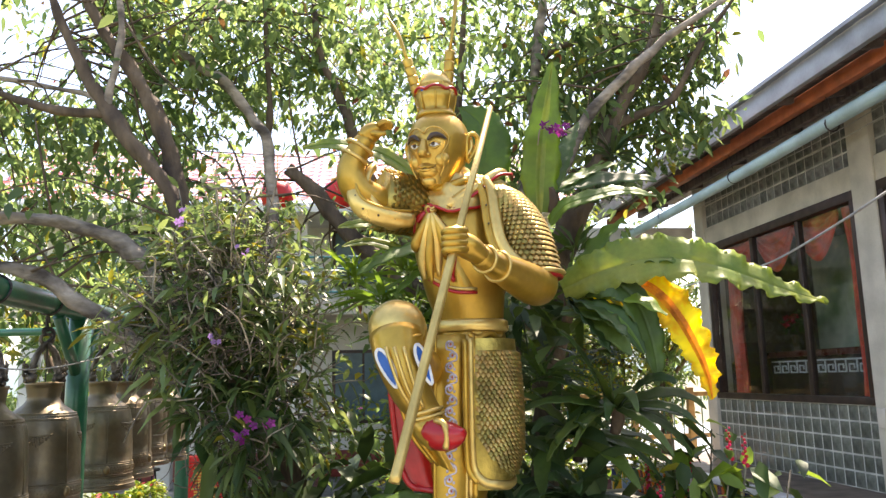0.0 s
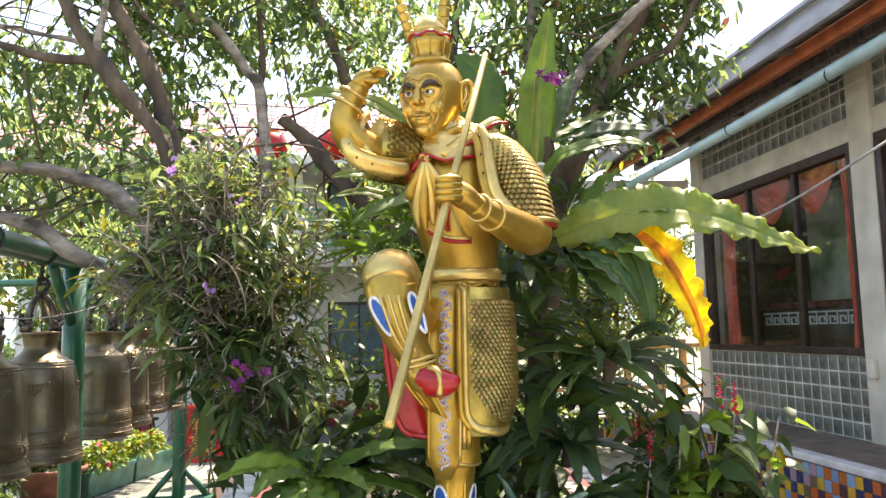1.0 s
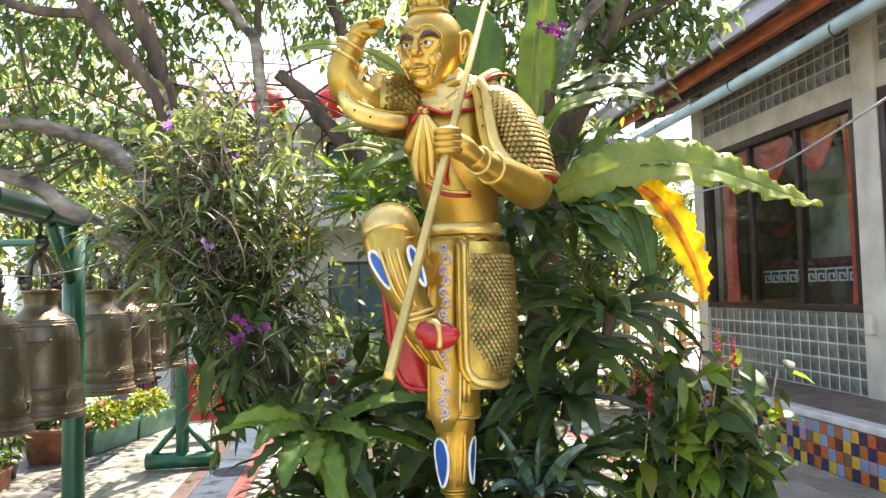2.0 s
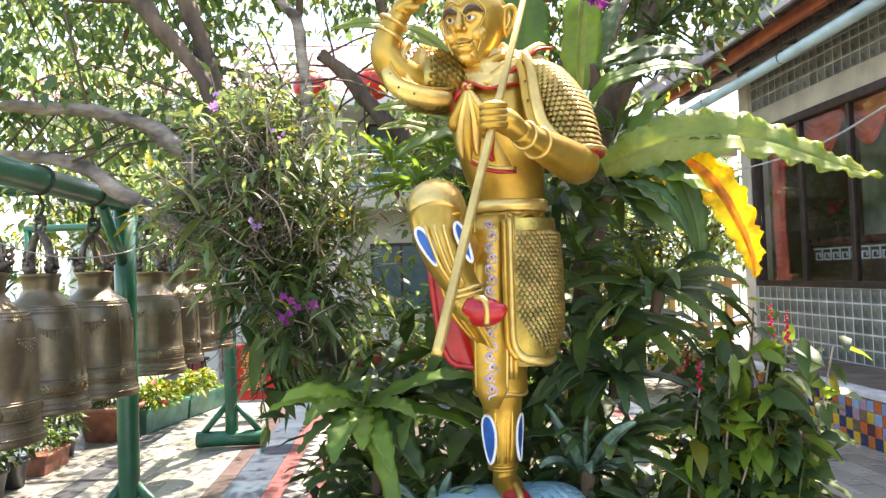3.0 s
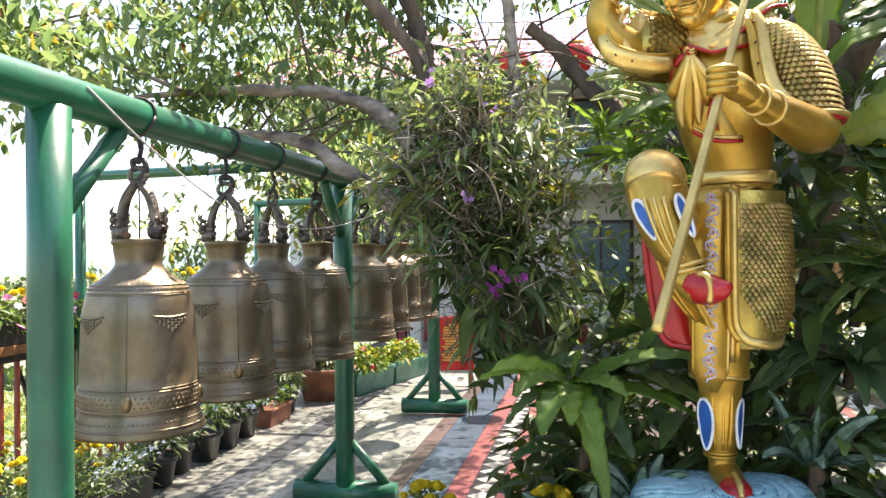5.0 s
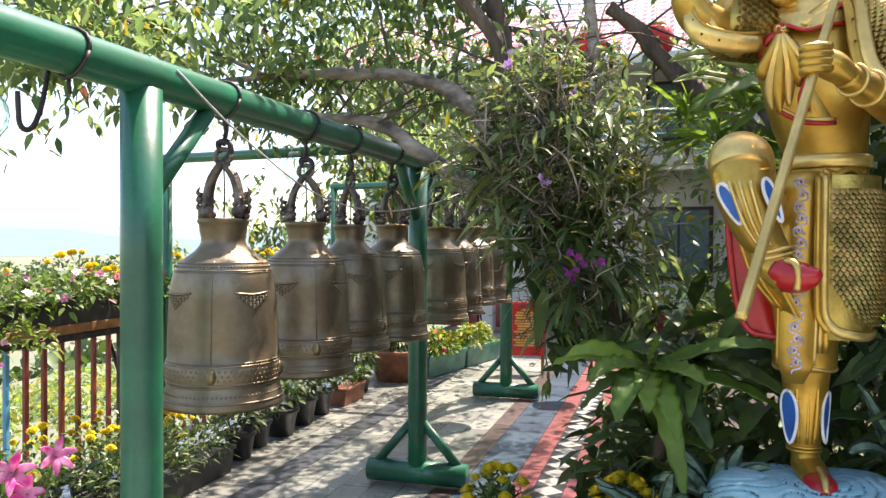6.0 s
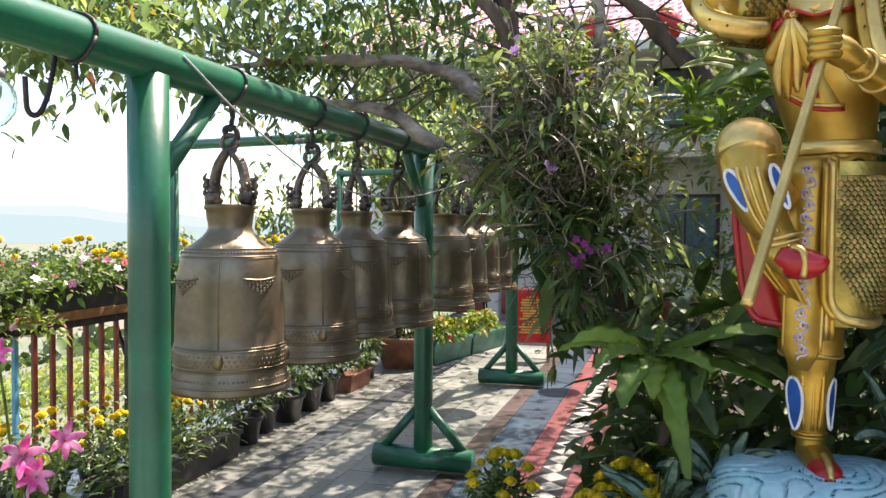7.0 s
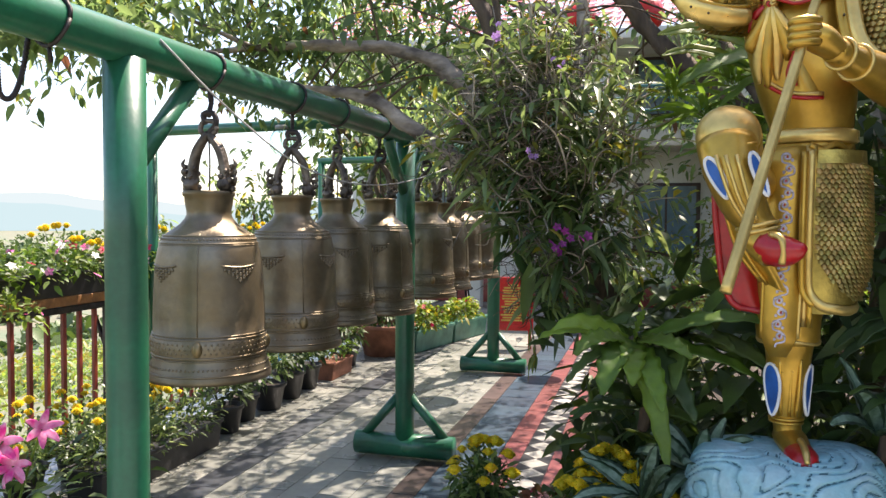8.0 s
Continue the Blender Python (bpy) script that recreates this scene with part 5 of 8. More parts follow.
    # staff
    tube(bm, [(-0.183, 2.12, 1.383), (-0.178, 2.127, 1.40), (-0.026, 2.334, 1.965), (0.05, 2.437, 2.245), (0.133, 2.55, 2.552)], [0.0152, 0.0152, 0.0138, 0.0118, 0.0088], 14, PALE, k=1)
    bmesh.ops.recalc_face_normals(bm, faces=bm.faces)
    base = Vector((0.01, 2.98, 0.79))
    bmesh.ops.translate(bm, verts=bm.verts, vec=-base)
    ob = link_mesh("statue", bm, [GOLD, GOLD_PALE, GOLD_DULL, FACE_GOLD, RED_PAINT, BLUE_PAINT, WHITE_PAINT, LILAC_PAINT, DARK_PAINT])
    ob.location = base
    tagged(ob, "gold-painted statue on one leg with a staff", "statue")


build_statue()


def build_rock():
    """A squat boulder carved with curling waves, the groove faces a darker teal."""
    bm = bmesh.new()
    n, m = 240, 110
    loops, deep = [], []
    for j in range(m + 1):
        s = j / m
        row, cut = [], []
        for i in range(n):
            a = 2 * math.pi * i / n
            z = 0.79 * (math.sin(s * math.pi / 2) ** 0.55)
            r = 0.305 * (1 - s ** 5) ** 0.5
            p = Vector((r * math.cos(a), r * math.sin(a) * 0.9, z))
            q = p * 5.5
            w = noise.noise(q * 0.55 + Vector((3, 1, 7)))
            w2 = noise.noise(q * 0.9 + Vector((9, 4, 2)) + Vector((w, -w, w)) * 1.6)
            band = math.sin(17 * w2 + 7 * w + 2 * a)
            groove = max(0.0, 1 - abs(band) * 2.6)
            o = Vector((math.cos(a), math.sin(a), 0.25 + 1.2 * s ** 4)).normalized()
            k = 1.0 if s < 0.95 else max(0.0, (1 - s) * 20)
            p += o * (0.020 * (1 - groove) + 0.045 * w) * k
            row.append(p)
            cut.append(groove)
        loops.append(row)
        deep.append(cut)
    made = rings(bm, loops)
    bm.faces.ensure_lookup_table()
    for j in range(m):
        for i in range(n):
            if deep[j][i] > 0.72:
                bm.faces[j * n + i].material_index = 1
    bmesh.ops.recalc_face_normals(bm, faces=bm.faces)
    groove_teal = mat("dark_teal_grooves", (0.07, 0.19, 0.22), 0.55, 0.0, 0.3, 12, 60, 0.1)
    ob = link_mesh("rock_pedestal", bm, [ROCK_BLUE, groove_teal])
    ob.location = (-0.005, 2.93, 0.0)
    tagged(ob, "pale blue painted rock carved with wave curls under the statue", "pedestal")


build_rock()
# ---- the trees over the terrace ----
def spray(rng, anchors, n, spread, sz, hang=0.5, clump=7):
    """Drooping tufts of leaves about the given anchor points."""
    k = max(1, n // clump)
    c = anchors[rng.integers(0, len(anchors), k)] + rng.normal(size=(k, 3)) * np.array(spread)
    base = np.repeat(c, clump, 0) + rng.normal(size=(k * clump, 3)) * 0.05
    way = rng.normal(size=(k * clump, 3)) * np.array([1, 1, 0.55]) + np.array([0, 0, -hang])
    L = rng.uniform(0.6, 1.25, k * clump) * sz
    return base, way, L


def limb(bm, pts, rad, seg=12):
    tube(bm, pts, [r * 0.75 for r in rad], seg + 2, k=7, rough=0.6)


def build_tree(name, label, limbs, twigs_from, leaves, seed, bark, holes=(), bare_to=3.95):
    rng = np.random.default_rng(seed)
    tree = thing(name, label, "tree")
    anchors = []
    for i, (pts, rad, m) in enumerate(limbs):
        bm = bmesh.new()
        limb(bm, pts, rad)
        part("trunk" if i == 0 else "limb", bm, m, tree)
    # twigs out of the limbs' ends
    bm = bmesh.new()
    for pts, rad, m in limbs:
        P = smooth_path(pts, 5)
        for q in P[len(P) // 2:]:
            for _ in range(2):
                d = rng.normal(size=3) * np.array([1, 1, 0.6]) + np.array([0, 0.3, 0.1])
                d[1] = abs(d[1])
                d = d / np.linalg.norm(d) * rng.uniform(0.35, 0.9)
                if any((((q + d - np.array(c)) / np.array(r)) ** 2).sum() < 1.1 for c, r in holes):
                    continue
                mid = q + d * 0.5 + rng.normal(size=3) * 0.06
                anchors += [mid, q + d, q + d * 0.8]
                if rng.random() < 0.55:
                    continue
                tube(bm, [tuple(q), tuple(mid), tuple(q + d + np.array([0, 0, -0.08]))], [0.0075, 0.005, 0.002], 5, k=3)
    tagged(part("twig_growth", bm, bark, tree), kind="stuff")
    anchors = np.array(anchors + [np.array(a) for a in twigs_from])
    B, W, L = [], [], []
    for n, spread, sz, hang in leaves:
        b, w, l = spray(rng, anchors, n, spread, sz, hang)
        B.append(b), W.append(w), L.append(l)
    B, W, L = np.vstack(B), np.vstack(W), np.concatenate(L)
    keep = np.ones(len(B), bool)
    for (c, r) in holes:
        keep &= (((B - np.array(c)) / np.array(r)) ** 2).sum(1) > 1
    for (c, r) in sight_gaps:
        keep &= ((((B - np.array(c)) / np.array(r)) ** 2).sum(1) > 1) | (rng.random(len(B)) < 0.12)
    # most leaves on the camera's side are dropped, so that the limbs stand clear
    keep &= ~((B[:, 1] < bare_to) & (B[:, 2] > 2.3) & (B[:, 0] > -2.3) & (rng.random(len(B)) < 0.82))
    B, W, L = B[keep], W[keep], L[keep]
    which = rng.choice(3, len(B), p=[0.95, 0.035, 0.015])
    blades("crown", B, W, L, L * 0.44, [LEAF_TREE, LEAF_YELLOW, LEAF_BROWN], tree, 0.30, 0.25, which, rng=rng)


def grid_points(rng, n, lo, hi):
    return [tuple(rng.uniform(lo, hi)) for _ in range(n)]


rg = np.random.default_rng(21)
# leaves are thinned along the camera's sight lines to the house and the upper-left sky
sight_gaps = [((-0.195 * y, y, 1.62 + 0.272 * y), (0.14 * y, 0.5, 0.034 * y)) for y in (3.9, 4.3, 4.8, 5.4, 6.0, 6.7, 7.4, 8.1, 8.8, 9.5)] + [((-0.15 * y, y, 1.62 + 0.18 * y), (0.06 * y, 0.5, 0.07 * y)) for y in (3.9, 4.3, 4.8, 5.4, 6.0, 6.7, 7.4, 8.1)]
sight_gaps += [((-0.53 * y, y, 1.64 + 0.455 * y), (0.085 * y, 0.1 * y + 0.3, 0.075 * y)) for y in (3.6, 4.2, 5.0, 6.0, 7.2, 8.6, 10.0)]
# keep the view lines to statue, bells and hall open
# further gaps are cut to let the sun reach the fern and orchids
open_air = [((0.1, 2.3, 2.1), (0.95, 0.95, 1.1)), ((2.6, 4.0, 2.0), (1.6, 3.0, 1.3)), ((-2.0, 2.6, 1.4), (1.2, 3.6, 0.95)), ((-4.6, 5.0, 1.6), (2.3, 3.2, 0.95)), ((2.3, 4.4, 3.5), (0.62, 1.2, 1.3)), ((1.5, 2.9, 2.6), (0.6, 0.9, 0.9)), ((1.6, 3.6, 3.2), (0.34, 0.5, 0.45)), ((-2.6, 3.0, 3.5), (1.2, 0.9, 0.7)), ((-0.62, 4.0, 3.6), (0.33, 0.4, 0.9)), ((-1.0, 3.9, 3.3), (0.25, 0.3, 0.5)), ((-0.75, 4.3, 2.95), (0.55, 0.6, 0.26)), ((-1.1, 5.6, 3.35), (0.75, 0.7, 0.32)), ((-1.5, 7.2, 3.85), (0.95, 0.9, 0.4)), ((-1.9, 9.0, 4.35), (1.1, 1.0, 0.45)), ((0.0, 0.0, 1.6), (1.7, 1.7, 1.5)), ((1.15, 3.65, 3.3), (0.28, 0.22, 0.3)), ((1.27, 4.05, 4.05), (0.26, 0.24, 0.3))]
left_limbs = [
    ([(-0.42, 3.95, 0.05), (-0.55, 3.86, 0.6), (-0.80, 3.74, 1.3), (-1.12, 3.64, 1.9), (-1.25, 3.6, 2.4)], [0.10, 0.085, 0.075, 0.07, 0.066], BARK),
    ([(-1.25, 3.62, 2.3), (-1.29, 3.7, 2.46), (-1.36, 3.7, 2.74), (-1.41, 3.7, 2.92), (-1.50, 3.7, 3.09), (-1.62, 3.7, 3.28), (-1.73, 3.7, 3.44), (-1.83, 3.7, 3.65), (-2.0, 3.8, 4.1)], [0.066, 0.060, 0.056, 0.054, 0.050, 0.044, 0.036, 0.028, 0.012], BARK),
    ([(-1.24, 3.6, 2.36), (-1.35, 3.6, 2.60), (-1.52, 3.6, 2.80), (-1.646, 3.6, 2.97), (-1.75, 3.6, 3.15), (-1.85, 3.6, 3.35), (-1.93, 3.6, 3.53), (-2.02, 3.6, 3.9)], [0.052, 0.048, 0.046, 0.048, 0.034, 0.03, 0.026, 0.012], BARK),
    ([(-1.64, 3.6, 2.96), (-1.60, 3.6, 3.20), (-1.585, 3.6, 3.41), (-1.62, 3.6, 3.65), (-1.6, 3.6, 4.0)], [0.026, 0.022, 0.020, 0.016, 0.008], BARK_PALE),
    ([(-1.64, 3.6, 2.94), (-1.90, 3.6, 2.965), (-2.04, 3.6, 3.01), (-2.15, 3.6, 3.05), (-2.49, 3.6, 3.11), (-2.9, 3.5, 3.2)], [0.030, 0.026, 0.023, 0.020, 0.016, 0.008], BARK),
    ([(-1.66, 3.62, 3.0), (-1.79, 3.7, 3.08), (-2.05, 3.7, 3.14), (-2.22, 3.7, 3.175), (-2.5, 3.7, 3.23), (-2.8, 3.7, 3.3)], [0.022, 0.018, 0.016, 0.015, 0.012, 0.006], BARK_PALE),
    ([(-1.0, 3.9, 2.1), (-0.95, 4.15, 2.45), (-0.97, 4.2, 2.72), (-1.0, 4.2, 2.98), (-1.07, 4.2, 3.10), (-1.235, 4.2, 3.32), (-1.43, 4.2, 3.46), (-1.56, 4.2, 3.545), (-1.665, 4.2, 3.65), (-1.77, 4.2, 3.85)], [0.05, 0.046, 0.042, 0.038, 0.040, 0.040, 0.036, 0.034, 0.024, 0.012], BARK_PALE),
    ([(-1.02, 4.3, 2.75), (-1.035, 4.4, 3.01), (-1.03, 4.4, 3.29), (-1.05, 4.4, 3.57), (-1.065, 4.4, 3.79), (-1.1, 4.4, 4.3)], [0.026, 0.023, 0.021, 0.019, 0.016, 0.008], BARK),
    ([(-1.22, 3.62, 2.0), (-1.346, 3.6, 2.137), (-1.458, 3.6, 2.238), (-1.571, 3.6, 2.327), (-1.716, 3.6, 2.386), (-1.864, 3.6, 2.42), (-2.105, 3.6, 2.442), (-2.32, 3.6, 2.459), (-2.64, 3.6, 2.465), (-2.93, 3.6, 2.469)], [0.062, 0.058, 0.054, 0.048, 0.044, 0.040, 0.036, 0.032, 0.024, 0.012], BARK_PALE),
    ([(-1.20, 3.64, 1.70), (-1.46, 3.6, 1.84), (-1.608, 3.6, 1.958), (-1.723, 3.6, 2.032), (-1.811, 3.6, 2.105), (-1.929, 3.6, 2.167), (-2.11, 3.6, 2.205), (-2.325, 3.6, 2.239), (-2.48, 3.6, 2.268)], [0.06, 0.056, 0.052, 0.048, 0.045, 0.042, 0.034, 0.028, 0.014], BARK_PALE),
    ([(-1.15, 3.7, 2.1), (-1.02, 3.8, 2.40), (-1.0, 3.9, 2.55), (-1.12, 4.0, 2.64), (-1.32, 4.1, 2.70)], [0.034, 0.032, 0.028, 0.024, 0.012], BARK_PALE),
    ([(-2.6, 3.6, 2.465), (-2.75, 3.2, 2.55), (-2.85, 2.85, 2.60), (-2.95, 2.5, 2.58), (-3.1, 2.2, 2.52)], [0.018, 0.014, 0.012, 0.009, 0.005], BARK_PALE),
    # this limb carries the high leaves added for shade
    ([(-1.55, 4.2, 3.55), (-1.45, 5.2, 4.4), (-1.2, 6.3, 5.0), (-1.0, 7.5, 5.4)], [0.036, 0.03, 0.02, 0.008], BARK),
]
# the last three point sets are added to throw shade on the floor
left_air = grid_points(rg, 34, (-3.4, 2.2, 2.28), (-2.55, 3.0, 2.65)) * 3 + grid_points(rg, 60, (-3.6, 2.6, 2.5), (-1.9, 3.9, 2.95)) + grid_points(rg, 200, (-3.9, 3.75, 2.75), (-0.3, 6.5, 4.6)) + grid_points(rg, 45, (-3.6, 6.6, 1.7), (-2.5, 8.6, 2.7)) + grid_points(rg, 30, (-1.5, 3.9, 2.1), (-0.4, 5.2, 2.8)) + grid_points(rg, 200, (-4.2, 6.0, 2.9), (0.0, 9.5, 4.8)) + grid_points(rg, 40, (-3.4, 2.6, 3.0), (-1.6, 4.0, 3.8)) + grid_points(rg, 190, (-3.9, 4.8, 3.0), (-1.2, 7.2, 4.6)) + grid_points(rg, 300, (-2.8, 6.0, 4.9), (0.4, 8.6, 5.8)) + grid_points(rg, 130, (-3.0, 5.5, 4.9), (-0.6, 9.5, 6.0))
build_tree("spreading_tree", "spreading leafy tree with twisted brown limbs hung with orchids", left_limbs, left_air, [(19500, (0.2, 0.16, 0.13), 0.080, 0.7), (7500, (0.26, 0.2, 0.18), 0.066, 0.6)], 31, BARK, open_air)
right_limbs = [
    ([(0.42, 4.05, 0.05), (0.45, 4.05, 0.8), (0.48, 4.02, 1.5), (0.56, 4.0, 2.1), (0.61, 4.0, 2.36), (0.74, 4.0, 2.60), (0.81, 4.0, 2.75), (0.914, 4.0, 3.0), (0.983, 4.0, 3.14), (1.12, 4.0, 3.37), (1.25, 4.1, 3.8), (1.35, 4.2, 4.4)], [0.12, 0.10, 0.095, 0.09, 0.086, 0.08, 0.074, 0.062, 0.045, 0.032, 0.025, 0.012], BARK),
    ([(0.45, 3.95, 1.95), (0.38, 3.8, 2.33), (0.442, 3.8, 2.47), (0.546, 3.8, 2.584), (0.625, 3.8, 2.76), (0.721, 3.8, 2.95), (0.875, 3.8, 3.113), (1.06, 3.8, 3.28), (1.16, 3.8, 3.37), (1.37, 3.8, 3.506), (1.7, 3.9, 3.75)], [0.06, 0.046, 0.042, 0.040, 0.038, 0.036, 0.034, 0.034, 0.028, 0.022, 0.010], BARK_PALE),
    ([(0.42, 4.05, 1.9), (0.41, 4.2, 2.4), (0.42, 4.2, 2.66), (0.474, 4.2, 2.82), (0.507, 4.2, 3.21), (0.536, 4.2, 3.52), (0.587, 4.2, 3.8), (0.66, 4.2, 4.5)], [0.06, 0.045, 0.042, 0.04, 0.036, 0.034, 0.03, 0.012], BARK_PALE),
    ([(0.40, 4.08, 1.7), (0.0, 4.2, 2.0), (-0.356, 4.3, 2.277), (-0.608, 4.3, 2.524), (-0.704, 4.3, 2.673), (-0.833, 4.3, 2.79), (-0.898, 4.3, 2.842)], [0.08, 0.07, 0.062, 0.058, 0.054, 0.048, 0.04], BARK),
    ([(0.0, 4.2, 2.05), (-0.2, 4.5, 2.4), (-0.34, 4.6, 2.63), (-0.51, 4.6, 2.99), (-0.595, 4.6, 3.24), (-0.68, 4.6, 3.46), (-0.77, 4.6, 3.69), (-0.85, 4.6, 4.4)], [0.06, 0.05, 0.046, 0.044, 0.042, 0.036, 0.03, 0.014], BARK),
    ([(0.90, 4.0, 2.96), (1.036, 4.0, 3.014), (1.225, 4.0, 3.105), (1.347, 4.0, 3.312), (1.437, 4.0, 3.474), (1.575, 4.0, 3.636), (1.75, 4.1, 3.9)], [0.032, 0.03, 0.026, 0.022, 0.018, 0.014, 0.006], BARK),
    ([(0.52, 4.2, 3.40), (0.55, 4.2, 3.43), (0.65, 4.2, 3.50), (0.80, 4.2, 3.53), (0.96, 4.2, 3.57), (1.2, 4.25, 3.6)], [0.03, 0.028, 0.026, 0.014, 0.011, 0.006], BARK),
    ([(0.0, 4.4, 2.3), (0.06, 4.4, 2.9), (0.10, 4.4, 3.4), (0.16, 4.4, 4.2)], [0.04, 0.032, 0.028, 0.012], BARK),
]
right_air = grid_points(rg, 170, (-0.9, 3.7, 2.9), (1.5, 6.5, 4.7)) + grid_points(rg, 50, (-0.7, 4.4, 2.2), (0.4, 6.0, 3.1)) + grid_points(rg, 26, (1.2, 3.9, 2.4), (1.75, 4.6, 3.1)) + grid_points(rg, 16, (1.5, 3.9, 2.9), (2.1, 4.4, 3.4)) + grid_points(rg, 16, (0.9, 3.9, 3.4), (1.75, 4.5, 4.4))
right_air += [(1.214, 3.900, 2.960), (1.264, 3.900, 2.836), (1.165, 3.900, 2.686), (1.281, 3.900, 2.684), (1.096, 3.900, 2.538), (1.199, 3.900, 2.566), (1.317, 3.900, 2.759)] * 3
build_tree("shade_tree", "leafy shade tree with a leaning dark trunk behind the statue", right_limbs, right_air, [(8200, (0.18, 0.16, 0.13), 0.080, 0.7), (3600, (0.24, 0.2, 0.16), 0.066, 0.6)], 47, BARK, open_air)
# ---- ferns, orchids and shrubs round the statue ----
def fern(name, label, base, leaves, material, stalk=None, lobes=0.0, wave=0.05):
    """A rosette of long leaves, each a part. leaves: (azimuth deg, rise deg, length, width, droop[, material])."""
    f = thing(name, label, "plant", Matrix.Translation(base))
    for i, row in enumerate(leaves):
        az, el, length, width, droop = row[:5]
        m = row[5] if len(row) > 5 else material
        gen = random.Random(i * 7 + int(abs(base[2]) * 100))
        up = row[6] if len(row) > 6 else (gen.uniform(-0.45, 0.45), -0.55 + gen.uniform(-0.3, 0.3), 0.85)
        az, el = az + gen.uniform(-9, 9), el + gen.uniform(-10, 8)
        a, e = radians(az), radians(el)
        bm = bmesh.new()
        big_leaf(bm, (0.02 * math.cos(a), 0.02 * math.sin(a), 0), (math.cos(a) * math.cos(e), math.sin(a) * math.cos(e), math.sin(e)), length, width, droop, wave, mi=0, seg=30, up=up, lobes=lobes, stripe=isinstance(m, list), seed=i + int(abs(base[0]) * 1000), waves=random.Random(i).uniform(4, 7) * (1 + 6 * max(0, lobes - 0.1)))
        part("leaf", bm, m, f)
    bm = bmesh.new()
    tube(bm, [(0, 0.02, -0.10), (0.01, 0.01, -0.04), (0, 0, 0.01)], [0.02, 0.026, 0.014], 8, rough=0.5)
    part("root_ball", bm, BARK, f)
    return f


def fan(rng, n, el=(0, 60), length=(0.3, 0.5), width=(0.06, 0.10), droop=(0.2, 0.6), az=(0, 360)):
    return [(az[0] + (az[1] - az[0]) * (i + rng.uniform(-0.4, 0.4)) / n, rng.uniform(*el), rng.uniform(*length), rng.uniform(*width), rng.uniform(*droop)) for i in range(n)]


rf = np.random.default_rng(77)
# light green fern hung below the orchids
fern("nest_fern", "bright green nest fern with long drooping leaves", (-0.52, 2.98, 1.12),
     [(190, 14, 0.34, 0.062, 0.5), (204, 30, 0.30, 0.066, 0.6), (232, 15, 0.27, 0.074, 0.7), (250, -15, 0.30, 0.098, 0.8), (283, -10, 0.24, 0.086, 0.8), (292, -20, 0.33, 0.078, 0.6), (318, 8, 0.30, 0.07, 0.45),
      (352, 20, 0.50, 0.068, 0.42), (4, 2, 0.46, 0.064, 0.35), (290, 42, 0.20, 0.06, 0.3), (322, -25, 0.36, 0.080, 0.6, LEAF_FERN_DARK), (212, -20, 0.28, 0.058, 0.5, LEAF_FERN_DARK), (165, 25, 0.28, 0.06, 0.5),
      (308, -48, 0.46, 0.075, 0.45, LEAF_FERN)], LEAF_FERN, lobes=0.08, wave=0.08)
fern("nest_fern", "nest fern coloured dark green for the statue's shade", (-0.36, 3.2, 1.12), fan(rf, 11, (-10, 32), (0.28, 0.42), (0.07, 0.10), (0.3, 0.6), (170, 370)), LEAF_FERN_DARK)
fern("nest_fern", "nest fern coloured dark green for the statue's shade", (-0.50, 3.14, 0.84), fan(rf, 9, (0, 50), (0.20, 0.30), (0.045, 0.065), (0.3, 0.6), (180, 360)), LEAF_FERN_DARK)
# silver striped foliage at the statue's foot
for i, (x, y, z) in enumerate(((-0.46, 2.86, 0.58), (-0.28, 3.0, 0.66), (-0.50, 3.0, 0.50), (0.34, 3.12, 0.62), (-0.20, 2.92, 0.40), (-0.36, 2.82, 0.42), (0.30, 2.98, 0.86))):
    fern("striped_foliage_plant", "low dark foliage plant with silver-striped leaves", (x, y, z), fan(rf, 9, (5, 75), (0.18, 0.28), (0.045, 0.065), (0.25, 0.6), (160, 380)), LEAF_STRIPE)
